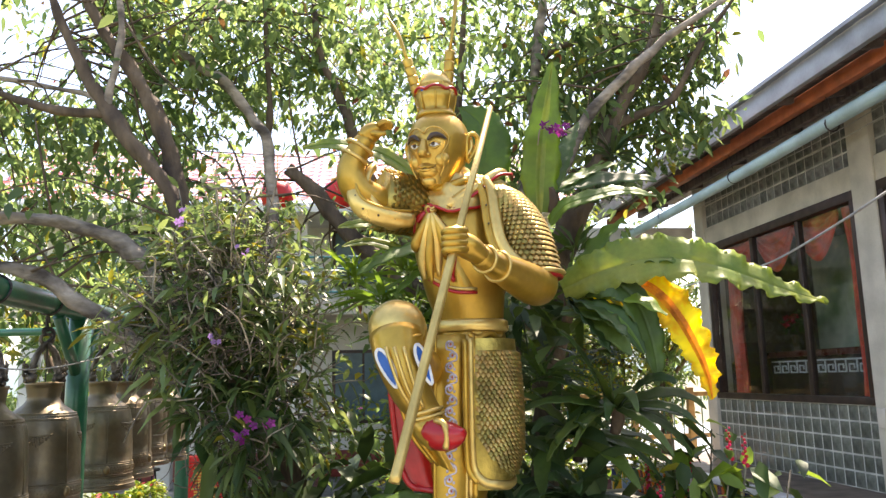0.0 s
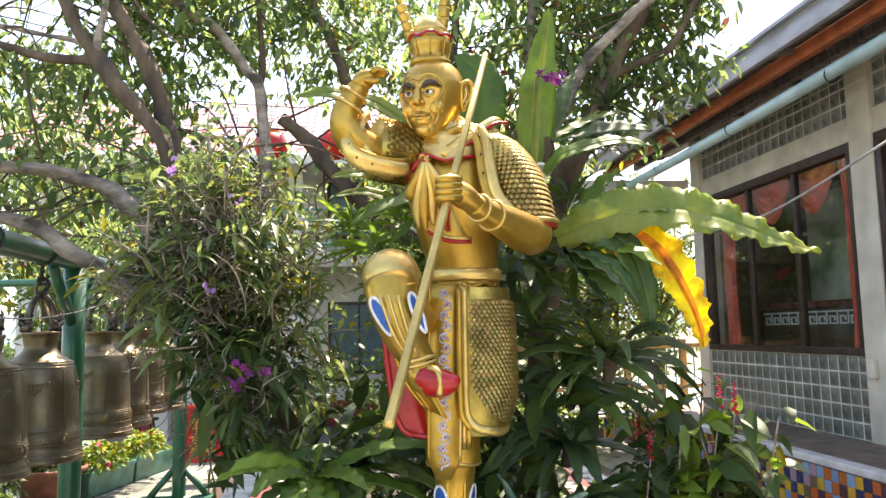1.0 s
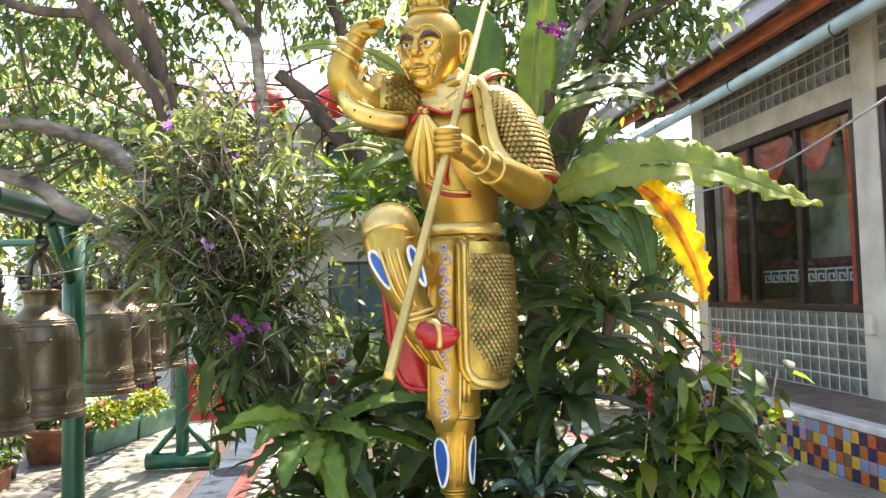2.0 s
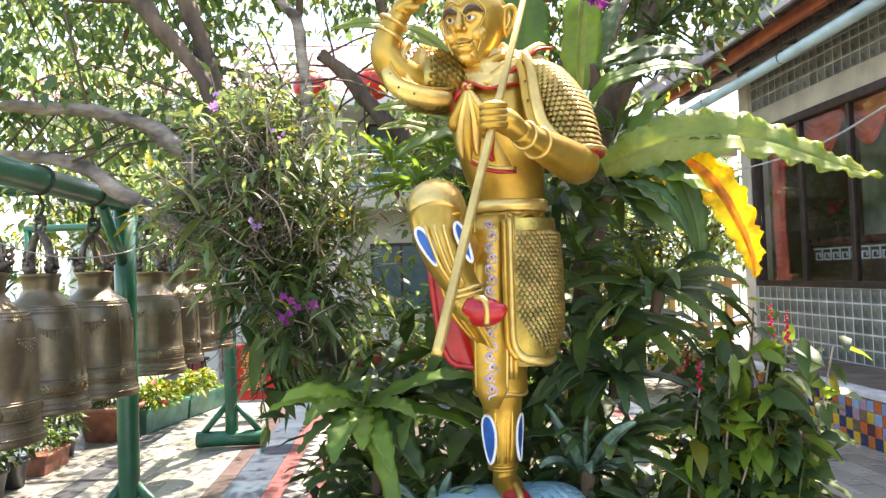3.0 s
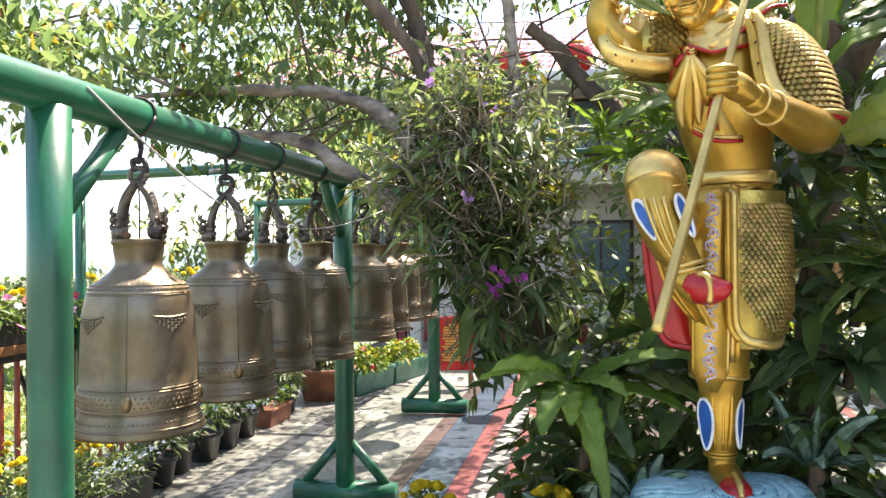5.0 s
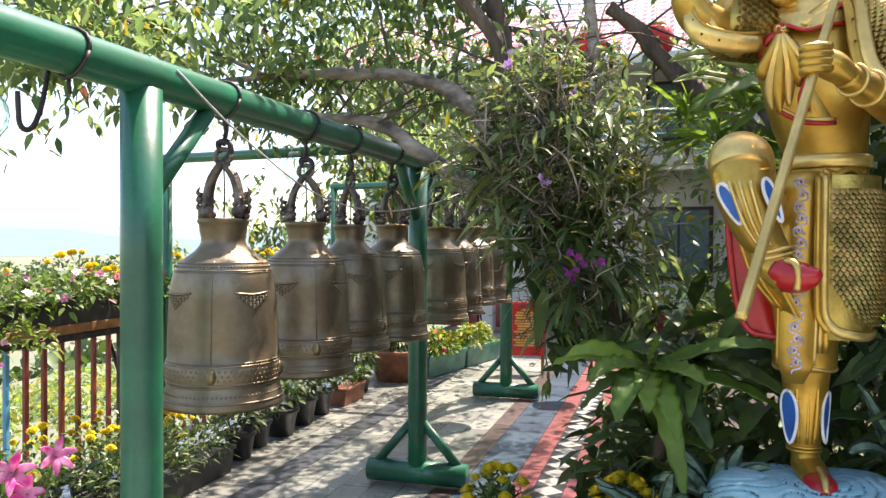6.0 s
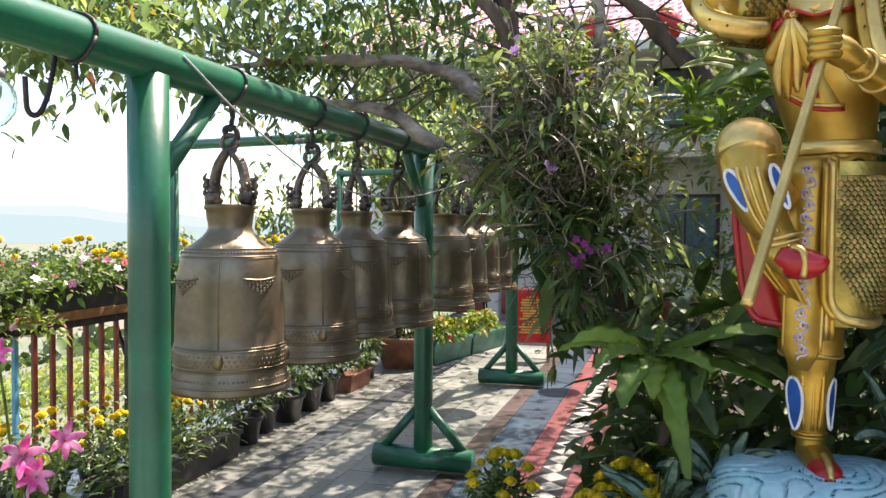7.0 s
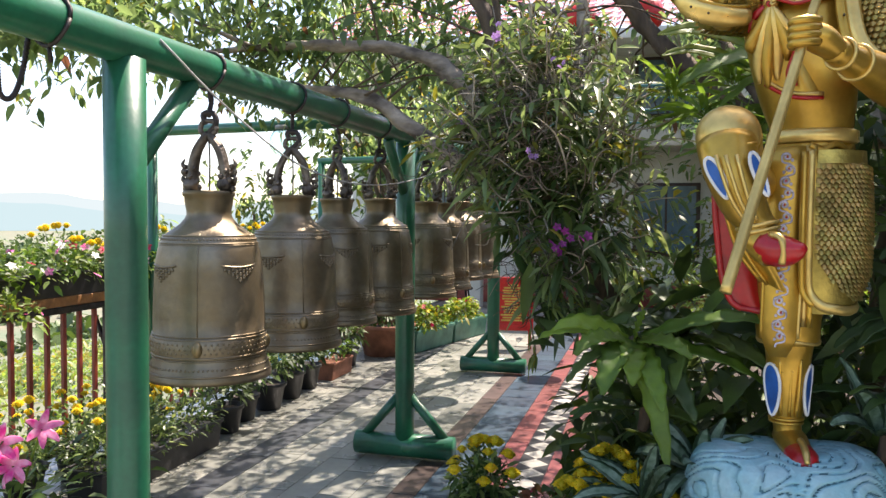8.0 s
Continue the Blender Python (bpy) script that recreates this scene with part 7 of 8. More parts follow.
def marigold(at, seed, n_heads=12, r=0.22, h=0.34, pot=None, m=PETAL_YELLOW):
    """A bushy clump with ruffled round heads."""
    rng = np.random.default_rng(seed)
    t = thing("marigold_clump", "bushy marigold with ruffled yellow flower heads", "flowers", Matrix.Translation(at), "marigolds")
    n = 520
    d = rng.normal(size=(n, 3))
    d /= np.linalg.norm(d, axis=1, keepdims=True)
    d[:, 2] = np.abs(d[:, 2])
    b = d * np.array([r, r, h]) * rng.uniform(0.35, 1.0, (n, 1))
    way = d + rng.normal(size=(n, 3)) * 0.6
    L = rng.uniform(0.035, 0.075, n)
    blades("foliage", b, way, L, L * 0.3, [LEAF_FERN_DARK, LEAF_ORCHID], t, 0.3, 0.2, rng.choice(2, n), rng=rng)
    for k in range(n_heads):
        a, e = rng.uniform(0, 2 * math.pi), rng.uniform(0.35, 1.45)
        c = Vector((math.cos(a) * math.cos(e) * r * 1.05, math.sin(a) * math.cos(e) * r * 1.05, math.sin(e) * h * 1.05 + 0.02))
        bm = bmesh.new()
        s = rng.uniform(0.024, 0.036)
        for ring_i, (rr, up) in enumerate(((1.0, 0.0), (0.8, 0.35), (0.55, 0.6), (0.3, 0.75))):
            cnt = 11 - 2 * ring_i
            for q in range(cnt):
                w = 2 * math.pi * q / cnt + ring_i * 0.4
                o = Vector((math.cos(w), math.sin(w), 0))
                sd = Vector((-math.sin(w), math.cos(w), 0))
                p = c + Vector((0, 0, up * s * 0.8))
                f = [p + o * s * rr * 0.2, p + o * s * rr * 0.8 - sd * s * 0.28 + Vector((0, 0, s * 0.2)), p + o * s * rr * 1.1 + Vector((0, 0, s * 0.08)), p + o * s * rr * 0.8 + sd * s * 0.28 + Vector((0, 0, s * 0.2))]
                bm.faces.new([bm.verts.new(x) for x in f])
        ball(bm, c + Vector((0, 0, 0.1 * s)), (s * 0.62, s * 0.62, s * 0.62), 0, 8)
        part("flower_head", bm, m, t)
    return t
# ---- pots, planters, fence and what stands farther off ----
def pot(name, label, at, r, h, material, m=None, group="pots along the terrace"):
    p = thing(name, label, "pot", Matrix.Translation(at), group)
    bm = bmesh.new()
    lathe(bm, [(r * 0.66, 0.0), (r * 0.70, 0.004), (r * 0.95, h * 0.86), (r * 1.06, h * 0.87), (r * 1.08, h * 0.99), (r * 1.02, h), (r * 0.93, h * 0.985), (r * 0.90, h * 0.86)], 28)
    part("pot_body", bm, material, p)
    bm = bmesh.new()
    lathe(bm, [(r * 0.915, h * 0.84), (r * 0.6, h * 0.875), (r * 0.1, h * 0.88)], 20)
    part("soil", bm, SOIL, p)
    return p


def trough(name, label, m, length, width, h, material, group):
    """A long planter with a flared rim, along its own y."""
    p = thing(name, label, "planter", m, group)
    bm = bmesh.new()
    def rect(w, l, z):
        return [Vector((-w, -l, z)), Vector((w, -l, z)), Vector((w, l, z)), Vector((-w, l, z))]
    w, l = width / 2, length / 2
    rings(bm, [rect(w * 0.82, l * 0.97, 0), rect(w * 0.95, l * 0.99, h * 0.85), rect(w * 1.05, l * 1.01, h * 0.86), rect(w * 1.05, l * 1.01, h), rect(w * 0.93, l * 0.985, h), rect(w * 0.90, l * 0.98, h * 0.85)])
    bmesh.ops.recalc_face_normals(bm, faces=bm.faces)
    bmesh.ops.bevel(bm, geom=list(bm.edges), offset=0.004, segments=1, affect="EDGES")
    part("trough_body", bm, material, p, "", False)
    return p


def bush(name, label, at, r, n, leaf, seed, mats, wide=0.36, flowers=(), cat="plant", group="", fl_r=0.02):
    """A loose mound of leaves, with flowers on it: (material, count)."""
    rng = np.random.default_rng(seed)
    t = thing(name, label, cat, Matrix.Translation(at), group)
    d = rng.normal(size=(n, 3))
    d /= np.linalg.norm(d, axis=1, keepdims=True)
    d[:, 2] = np.where(d[:, 2] < -0.2, -d[:, 2], d[:, 2])
    lump = 1 + 0.22 * np.sin(d[:, 0] * 5 + seed) * np.cos(d[:, 1] * 4 + seed)
    b = d * np.array(r) * (rng.uniform(0.3, 1.0, n) ** 0.5 * lump)[:, None]
    way = d + rng.normal(size=(n, 3)) * 0.8
    L = rng.uniform(0.6, 1.3, n) * leaf
    blades("foliage", b, way, L, L * wide, mats, t, 0.4, 0.2, rng.choice(len(mats), n), rng=rng)
    for m, k in flowers:
        for _ in range(k):
            e = rng.normal(size=3)
            e /= np.linalg.norm(e)
            e[2] = abs(e[2])
            bm = bmesh.new()
            blossom(bm, e * np.array(r) * 1.03, fl_r * rng.uniform(0.8, 1.2), rng, face=(e[0], e[1] - 0.6, e[2] + 0.4))
            part("flower", bm, m, t)
    return t


def wpos(v, u, z=0.0):
    return tuple(G @ Vector((v, u, z)))


def build_fence():
    fence = thing("fence", "low terrace fence of blue and maroon bars under an ochre rail", "fence", G)
    V, RZ = -3.62, 1.04
    part("rail", boxed((V - 0.03, -2.0, RZ - 0.03), (V + 0.03, 11.0, RZ + 0.03), 0.006), FENCE_RAIL, fence, "ochre painted top rail")
    part("rail", boxed((V - 0.02, -2.0, 0.10), (V + 0.02, 11.0, 0.15), 0.004), IRON, fence)
    part("shelf", boxed((V - 0.15, -2.0, RZ - 0.075), (V + 0.02, 11.0, RZ - 0.035), 0.004), IRON, fence)
    me = {}
    for key, m in (("blue", FENCE_BLUE), ("maroon", FENCE_MAROON)):
        bm = boxed((-0.012, -0.014, 0.14), (0.012, 0.014, RZ - 0.03), 0.003)
        k = bpy.data.meshes.new("bar")
        bm.to_mesh(k)
        bm.free()
        k.materials.append(m)
        me[key] = k
    y, i = -1.9, 0
    while y < 10.9:
        b = new("bar", me["blue" if (y < 3.55) or (i // 9) % 3 == 1 and y > 6 else "maroon"])
        b.parent, b.location = fence, (V, y, 0)
        y += 0.135
        i += 1
    for y in (-1.95, 0.9, 2.6, 4.45, 6.3, 8.2, 10.2):
        part("post", boxed((V - 0.03, y - 0.03, 0.0), (V + 0.03, y + 0.03, RZ - 0.03), 0.005), IRON, fence)
        bm = bmesh.new()
        tube(bm, [(V - 0.13, y, RZ - 0.08), (V - 0.01, y, RZ - 0.40)], 0.014, 8, k=1)
        part("bracket", bm, IRON, fence)


build_fence()
# flower boxes along the rail
for i, y in enumerate((1.2, 2.25, 3.3, 4.05, 4.85, 5.65, 6.5, 7.4)):
    tr = trough("rail_planter", "dark planter box on the fence rail", at_grid(-3.66, y, 1.072), 0.78, 0.17, 0.15, BLACK_POT, "boxes on the rail")
    bush("petunia", "trailing petunias in crimson, pink and white", wpos(-3.62, y, 1.20), (0.24, 0.46, 0.20), 620, 0.052, 500 + i, [LEAF_ORCHID, LEAF_FERN, LEAF_FERN], 0.5,
         ((PETAL_RED, 9), (PETAL_PINK, 8), (PETAL_WHITE, 6)), "flowers", "flowers on the rail", 0.032)
    if i % 2 == 0 or i < 4:
        t = marigold(wpos(-3.72, y + 0.1, 1.20), 540 + i, 12, 0.30, 0.27)
# trailing stems over the boxes
for i, y in enumerate((2.2, 2.9, 3.4)):
    bush("trailing_petunia", "pale trailing petunia stems spilling over the rail", wpos(-3.48, y, 1.0), (0.12, 0.26, 0.16), 260, 0.05, 580 + i, [LEAF_ORCHID, LEAF_FERN], 0.45, ((PETAL_PINK, 3),), "flowers", "flowers on the rail", 0.022)
# leafy marigolds at the foot of the fence
for i, (v, u) in enumerate(((-3.40, 3.15), (-3.42, 3.5), (-3.42, 3.9), (-3.44, 4.35))):
    pot("plant_pot", "black plastic pot of marigolds", wpos(v, u, 0.0), 0.12, 0.2, BLACK_POT)
    marigold(wpos(v, u, 0.18), 680 + i, 9, 0.24, 0.34)
# pots at the foot of the fence
trough("floor_planter", "long black plastic planter on the terrace floor", at_grid(-3.08, 4.15, 0.0), 1.20, 0.26, 0.19, BLACK_POT, "planters on the floor")
for i, (v, u) in enumerate(((-3.08, 3.72), (-3.10, 4.1), (-3.08, 4.5))):
    marigold(wpos(v, u, 0.16), 600 + i, 13, 0.24, 0.36)
for i, (v, u) in enumerate(((-3.30, 2.2), (-3.38, 2.75), (-3.36, 1.6), (-3.05, 2.5))):
    marigold(wpos(v, u, 0.22), 640 + i, 12, 0.26, 0.42)
    pot("plant_pot", "black plastic pot of marigolds", wpos(v, u, 0.0), 0.13, 0.24, BLACK_POT)
for i, (v, u, r, h, m) in enumerate(((-3.10, 5.05, 0.115, 0.20, BLACK_POT), (-3.16, 5.38, 0.12, 0.20, BLACK_POT), (-3.14, 5.75, 0.14, 0.22, BLACK_POT), (-3.16, 6.15, 0.14, 0.24, BLACK_POT), (-3.18, 6.55, 0.13, 0.22, BLACK_POT), (-3.22, 7.65, 0.11, 0.2, BLACK_POT))):
    pot("plant_pot", "small black plastic pot with leafy greens", wpos(v, u), r, h, m)
    bush("pot_plant", "small leafy green pot plant", wpos(v, u, h + 0.08), (r * 1.5, r * 1.5, 0.2), 230, 0.075, 700 + i, [LEAF_DARK, LEAF_FERN_DARK], 0.4, ((PETAL_YELLOW, 2),) if i < 3 else (), "plant", "plants in pots")
trough("floor_planter", "terracotta trough with green plants", at_grid(-3.15, 7.12, 0.0), 0.50, 0.2, 0.17, TERRACOTTA, "planters on the floor")
bush("pot_plant", "small leafy green pot plant", wpos(-3.15, 7.12, 0.24), (0.14, 0.28, 0.14), 300, 0.06, 721, [LEAF_DARK, LEAF_FERN], 0.4)
pot("large_clay_pot", "large round brown clay pot on the terrace", wpos(-3.08, 8.40), 0.33, 0.36, TERRACOTTA)
bush("pot_plant", "leafy plant in the large clay pot", wpos(-3.08, 8.40, 0.40), (0.3, 0.3, 0.2), 380, 0.09, 733, [LEAF_DARK, LEAF_FERN_DARK], 0.4)
# marigold pots in front of the bed
for i, (x, y, z) in enumerate(((-1.14, 3.14, 0.40), (-0.62, 3.06, 0.44), (-0.50, 2.96, 0.42), (-0.68, 2.96, 0.36))):
    marigold((x, y, z), 660 + i, 20, 0.15, 0.20)
    pot("plant_pot", "dark pot of marigolds beside the bed", (x, y, 0.0), 0.12, z - 0.0, BLACK_POT)
bush("begonia", "low dark red begonia among the marigolds", (-0.86, 3.12, 0.36), (0.10, 0.10, 0.12), 140, 0.06, 811, [LEAF_BROWN, LEAF_DARK], 0.6, ((PETAL_RED, 6),), "flowers", "", 0.018)
pot("plant_pot", "dark pot of begonia beside the bed", (-0.86, 3.12, 0.0), 0.09, 0.32, BLACK_POT)


def star_lily():
    """Pink striped star flowers on long stems close to the camera's side."""
    rng = np.random.default_rng(44)
    t = thing("star_lily", "pink and white striped star-shaped lilies on long stems", "flowers")
    c0 = Vector(wpos(-2.42, 2.36, 0.0))
    bm = bmesh.new()
    heads = [(0.02, -0.02, 0.735, 0.085), (0.10, 0.10, 0.77, 0.075), (0.00, 0.06, 0.63, 0.08), (-0.16, -0.12, 0.86, 0.08), (-0.10, -0.02, 1.10, 0.06), (0.05, 0.02, 0.65, 0.07)]
    for x, y, z, r in heads:
        tube(bm, [tuple(c0 + Vector((0, 0, 0.2))), tuple(c0 + Vector((x * 0.5, y * 0.5, z * 0.7))), tuple(c0 + Vector((x, y, z)))], 0.005, 6)
    st = part("stem_growth", bm, LEAF_FERN, t)
    tagged(st, kind="stuff")
    for x, y, z, r in heads:
        f = (Vector((0.75, -0.75, 0.25)) + Vector(rng.normal(size=3) * 0.35)).normalized()
        u = f.cross(Vector((0, 0, 1))).normalized()
        w = f.cross(u)
        fl = bmesh.new()
        for k in range(6):
            a = 2 * math.pi * k / 6 + 0.3
            d = (u * math.cos(a) + w * math.sin(a))
            big_leaf(fl, c0 + Vector((x, y, z)), d + f * 0.5, r * 1.05, r * 0.36, 0.35, 0.03, up=f, seg=6, seed=k)
        part("flower", fl, PETAL_PINK, t)
    n = 420
    d = rng.normal(size=(n, 3))
    b = np.array(c0) + np.array([-0.15, 0.0, 0.40]) + d * np.array([0.22, 0.26, 0.14])
    way = d + np.array([0.2, -0.2, 0.3])
    L = rng.uniform(0.06, 0.13, n)
    blades("foliage", b, way, L, L * 0.28, [LEAF_DARK, LEAF_FERN_DARK], t, 0.4, 0.2, rng.choice(2, n), rng=rng)
    pot("plant_pot", "black pot of star lilies", tuple(c0 + Vector((-0.1, 0, 0))), 0.16, 0.28, BLACK_POT)


star_lily()


def thin_frame():
    """A light pipe frame along the fence."""
    f = thing("pipe_frame", "thin dark green pipe frame beside the bell rack", "frame", G)
    V = -3.55
    for y in (4.83, 7.70):
        bm = bmesh.new()
        tube(bm, [(V, y, 0.0), (V, y, 2.16)], 0.036, 12, k=1)
        part("post", bm, GREEN_PIPE, f)
        bm = bmesh.new()
        tube(bm, [(V - 0.03, y, 2.16), (RACK_X - 0.05, y, 2.19)], 0.036, 12, k=1)
        part("beam", bm, GREEN_PIPE, f)
    bottle = glass("greenish_clear_glass", (0.80, 0.93, 0.89), 0.02)
    for v, u, z, r, top in ((-2.129, 1.950, 1.953, 0.088, 0.34), (-2.530, 4.830, 2.066, 0.098, 0.13)):
        lamp = thing("glass_globe", "clear greenish glass globe hung on a wire", "globe", G @ Matrix.Translation((v, u, z)), "hanging globes")
        bm = bmesh.new()
        outer = [(0.25, -0.95), (0.62, -0.78), (0.92, -0.38), (1.0, 0.0), (0.93, 0.36), (0.70, 0.70), (0.52, 0.84), (0.50, 1.0)]
        lathe(bm, [(r * a, r * c) for a, c in outer] + [(r * (a - 0.05), r * c) for a, c in reversed(outer)], 28, cap=False)
        part("globe", bm, bottle, lamp)
        bm = bmesh.new()
        lathe(bm, [(r * 0.58, r * 0.86), (r * 0.60, r * 1.0), (r * 0.56, r * 1.12), (r * 0.1, r * 1.15)], 24)
        part("cap", bm, FASCIA, lamp, "grey metal cap")
        bm = bmesh.new()
        tube(bm, [(0, 0, r * 1.1), (0.004, 0, (r + top) * 0.6), (0, 0, top)], 0.003, 5)
        part("wire", bm, IRON, lamp)


thin_frame()


def cables():
    c = thing("cable", "slack grey cable tied round the green beam", "cable", G)
    bm = bmesh.new()
    tube(bm, [(RACK_X + 0.06, 2.2, 2.11), (RACK_X + 0.08, 2.55, 1.95), (RACK_X + 0.10, 3.1, 1.78), (RACK_X + 0.12, 3.8, 1.73), (RACK_X + 0.2, 4.5, 1.80), (RACK_X + 0.45, 5.0, 1.98)], 0.0036, 6)
    part("wire", bm, CABLE, c)
    c = thing("cable", "thin pale cable strung before the hall windows", "cable", G)
    bm = bmesh.new()
    tube(bm, [(3.2, 3.2, 2.95), (3.5, 5.6, 2.66), (3.75, 7.2, 2.62), (4.0, 9.8, 2.75), (4.2, 11.0, 2.9)], 0.009, 6)
    part("wire", bm, CABLE, c)
    for dz in (0.0, 0.10):
        c = thing("cable", "thin wire under the eaves of the hall", "cable", G)
        bm = bmesh.new()
        tube(bm, [(4.75, 5.0, 4.0 + dz), (4.75, 7.4, 3.90 + dz), (4.75, 10.8, 3.98 + dz)], 0.005, 5)
        part("wire", bm, CABLE, c)


cables()


def hall_inside():
    WV = 4.93
    for i, (y0, y1) in enumerate(((7.06, 10.38), (3.30, 6.72))):
        for y, w in ((y1 - 0.35, 0.45), (y0 + 0.3, 0.55)):
            cu = thing("curtain", "red satin curtain drawn to the side of the window", "curtain", G, "curtains")
            bm = bmesh.new()
            loops = []
            for z in np.linspace(3.38, 1.36, 9):
                loops.append([Vector((WV + 0.14 + 0.03 * math.sin(s * 40) + 0.01 * math.sin(z * 5), y - w / 2 + w * s * (0.75 + 0.1 * math.cos(z * 1.5)), z)) for s in np.linspace(0, 1, 30)])
            rings(bm, loops, closed=False)
            part("cloth", bm, CURTAIN, cu)
        sw = thing("curtain_swag", "looped red satin swag under the window head", "curtain", G, "curtains")
        for k in range(3):
            bm = bmesh.new()
            a, b = y0 + 0.5 + k * 0.85, y0 + 1.35 + k * 0.85
            loops = []
            for s in np.linspace(0, 1, 14):
                sag = 0.42 * math.sin(math.pi * s)
                loops.append([Vector((WV + 0.12 + 0.022 * math.sin(q * 26), a + (b - a) * s, 3.40 - (0.14 + sag) * q)) for q in np.linspace(0, 1, 26)])
            rings(bm, loops, closed=False)
            part("swag", bm, CURTAIN, sw)
    al = thing("altar_table", "dark lacquered altar with a white key-pattern band", "table", G)
    x0 = 5.5
    lacquer = mat("dark_red_lacquer", (0.09, 0.02, 0.015), 0.3, 0.0, 0.25, 6, 50, 0.05)
    part("top", boxed((x0, 7.6, 1.82), (x0 + 0.7, 10.1, 1.90), 0.01), lacquer, al)
    part("front", boxed((x0 + 0.04, 7.65, 0.49), (x0 + 0.66, 10.05, 1.819), 0.01), DARK_PAINT, al)
    bm = bmesh.new()
    y = 7.8
    while y < 9.9:
        for lo, hi in (((0, 0.0), (0.16, 0.018)), ((0.142, 0.018), (0.16, 0.10)), ((0.0, 0.018), (0.018, 0.14)), ((0.0, 0.14), (0.2, 0.158)), ((0.05, 0.082), (0.142, 0.10)), ((0.05, 0.04), (0.068, 0.082))):
            box(bm, (x0 + 0.028, y + lo[0], 1.62 + lo[1]), (x0 + 0.042, y + hi[0], 1.62 + hi[1]))
        y += 0.2
    part("key_pattern", bm, WHITE_PAINT, al, "white key-pattern band", False)
    pa = thing("wall_picture", "large framed picture in green, ochre and white", "picture", G)
    part("frame", boxed((6.32, 7.7, 1.75), (6.39, 10.2, 3.5), 0.01), DARK_PAINT, pa)
    part("canvas", boxed((6.305, 7.8, 1.85), (6.318, 10.1, 3.4)), mat("painted_canvas", (0.55, 0.58, 0.48), 0.6, 0.0, 0.35, 1.6, 14, 0.0, col2=(0.16, 0.24, 0.14)), pa, "", False)
    va = bush("vase_flowers", "red flowers in a vase on the altar", wpos(5.75, 9.7, 2.2), (0.16, 0.16, 0.18), 90, 0.09, 933, [LEAF_DARK], 0.4, ((PETAL_RED, 16),), "flowers", "", 0.06)
    pot("vase", "dark vase on the altar", wpos(5.75, 9.7, 1.90), 0.07, 0.22, DARK_PAINT, group="vases")
    bx = thing("switch_box", "small cream switch box on the hall pillar", "box", G)
    part("case", boxed((4.84, 6.88, 1.10), (4.884, 6.99, 1.28), 0.006), PLASTER, bx)


hall_inside()


def sign_board():
    s = thing("sign_board", "red framed board with gold lettering standing on the terrace", "sign", at_grid(-1.735, 9.2, 0.0, 9))
    bm = bmesh.new()
    for lo, hi in (((-0.24, -0.02, 0.22), (-0.17, 0.02, 0.86)), ((0.17, -0.02, 0.22), (0.24, 0.02, 0.86)), ((-0.17, -0.02, 0.79), (0.17, 0.02, 0.86)), ((-0.17, -0.02, 0.22), (0.17, 0.02, 0.30))):
        box(bm, lo, hi, 0.006)
    part("frame", bm, SIGN_RED, s)
    part("panel", boxed((-0.17, -0.008, 0.30), (0.17, 0.008, 0.79)), SIGN_RED, s, "", False)
    for sx in (-0.2, 0.2):
        part("leg", boxed((sx - 0.02, -0.018, 0.0), (sx + 0.02, 0.018, 0.22), 0.004), SIGN_RED, s)
    rnd = random.Random(3)
    for i in range(14):
        z = 0.765 - i * 0.0325
        a = rnd.uniform(0.10, 0.15) if i else 0.06
        part("text_line", boxed((-a, -0.013, z - 0.010), (a, -0.0085, z + 0.010), 0.002), SIGN_GOLD, s, "", False)


sign_board()
for i, (v, u) in enumerate(((-2.78, 9.0), (-2.55, 9.9))):
    trough("box_planter", "pale green planter box of sunlit flowers", at_grid(v, u, 0.0, -14), 0.90, 0.34, 0.26, GREEN_BOX, "green boxes")
    bush("bedding_flowers", "sunlit bedding plants with yellow and orange tops", wpos(v, u, 0.30), (0.20, 0.44, 0.20), 620, 0.085, 840 + i, [LEAF_FERN, LEAF_YELLOW, LEAF_FERN], 0.4, ((PETAL_YELLOW, 14), (PETAL_RED, 6)), "flowers", "", 0.03)


def stool():
    s = thing("stool", "dark metal stool with splayed legs", "stool", at_grid(-2.89, 11.27))
    bm = bmesh.new()
    lathe(bm, [(0.001, 0.50), (0.17, 0.50), (0.18, 0.515), (0.17, 0.53), (0.001, 0.535)], 20)
    part("seat", bm, IRON, s)
    for k in range(4):
        a = math.pi / 4 + k * math.pi / 2
        bm = bmesh.new()
        tube(bm, [(0.12 * math.cos(a), 0.12 * math.sin(a), 0.50), (0.20 * math.cos(a), 0.20 * math.sin(a), 0.0)], 0.013, 8, k=1)
        part("leg", bm, IRON, s)
    bm = bmesh.new()
    tube(bm, [(0.165 * math.cos(a), 0.165 * math.sin(a), 0.22) for a in np.linspace(0, 2 * math.pi, 17)], 0.008, 6, k=1)
    part("foot_ring", bm, IRON, s)


stool()


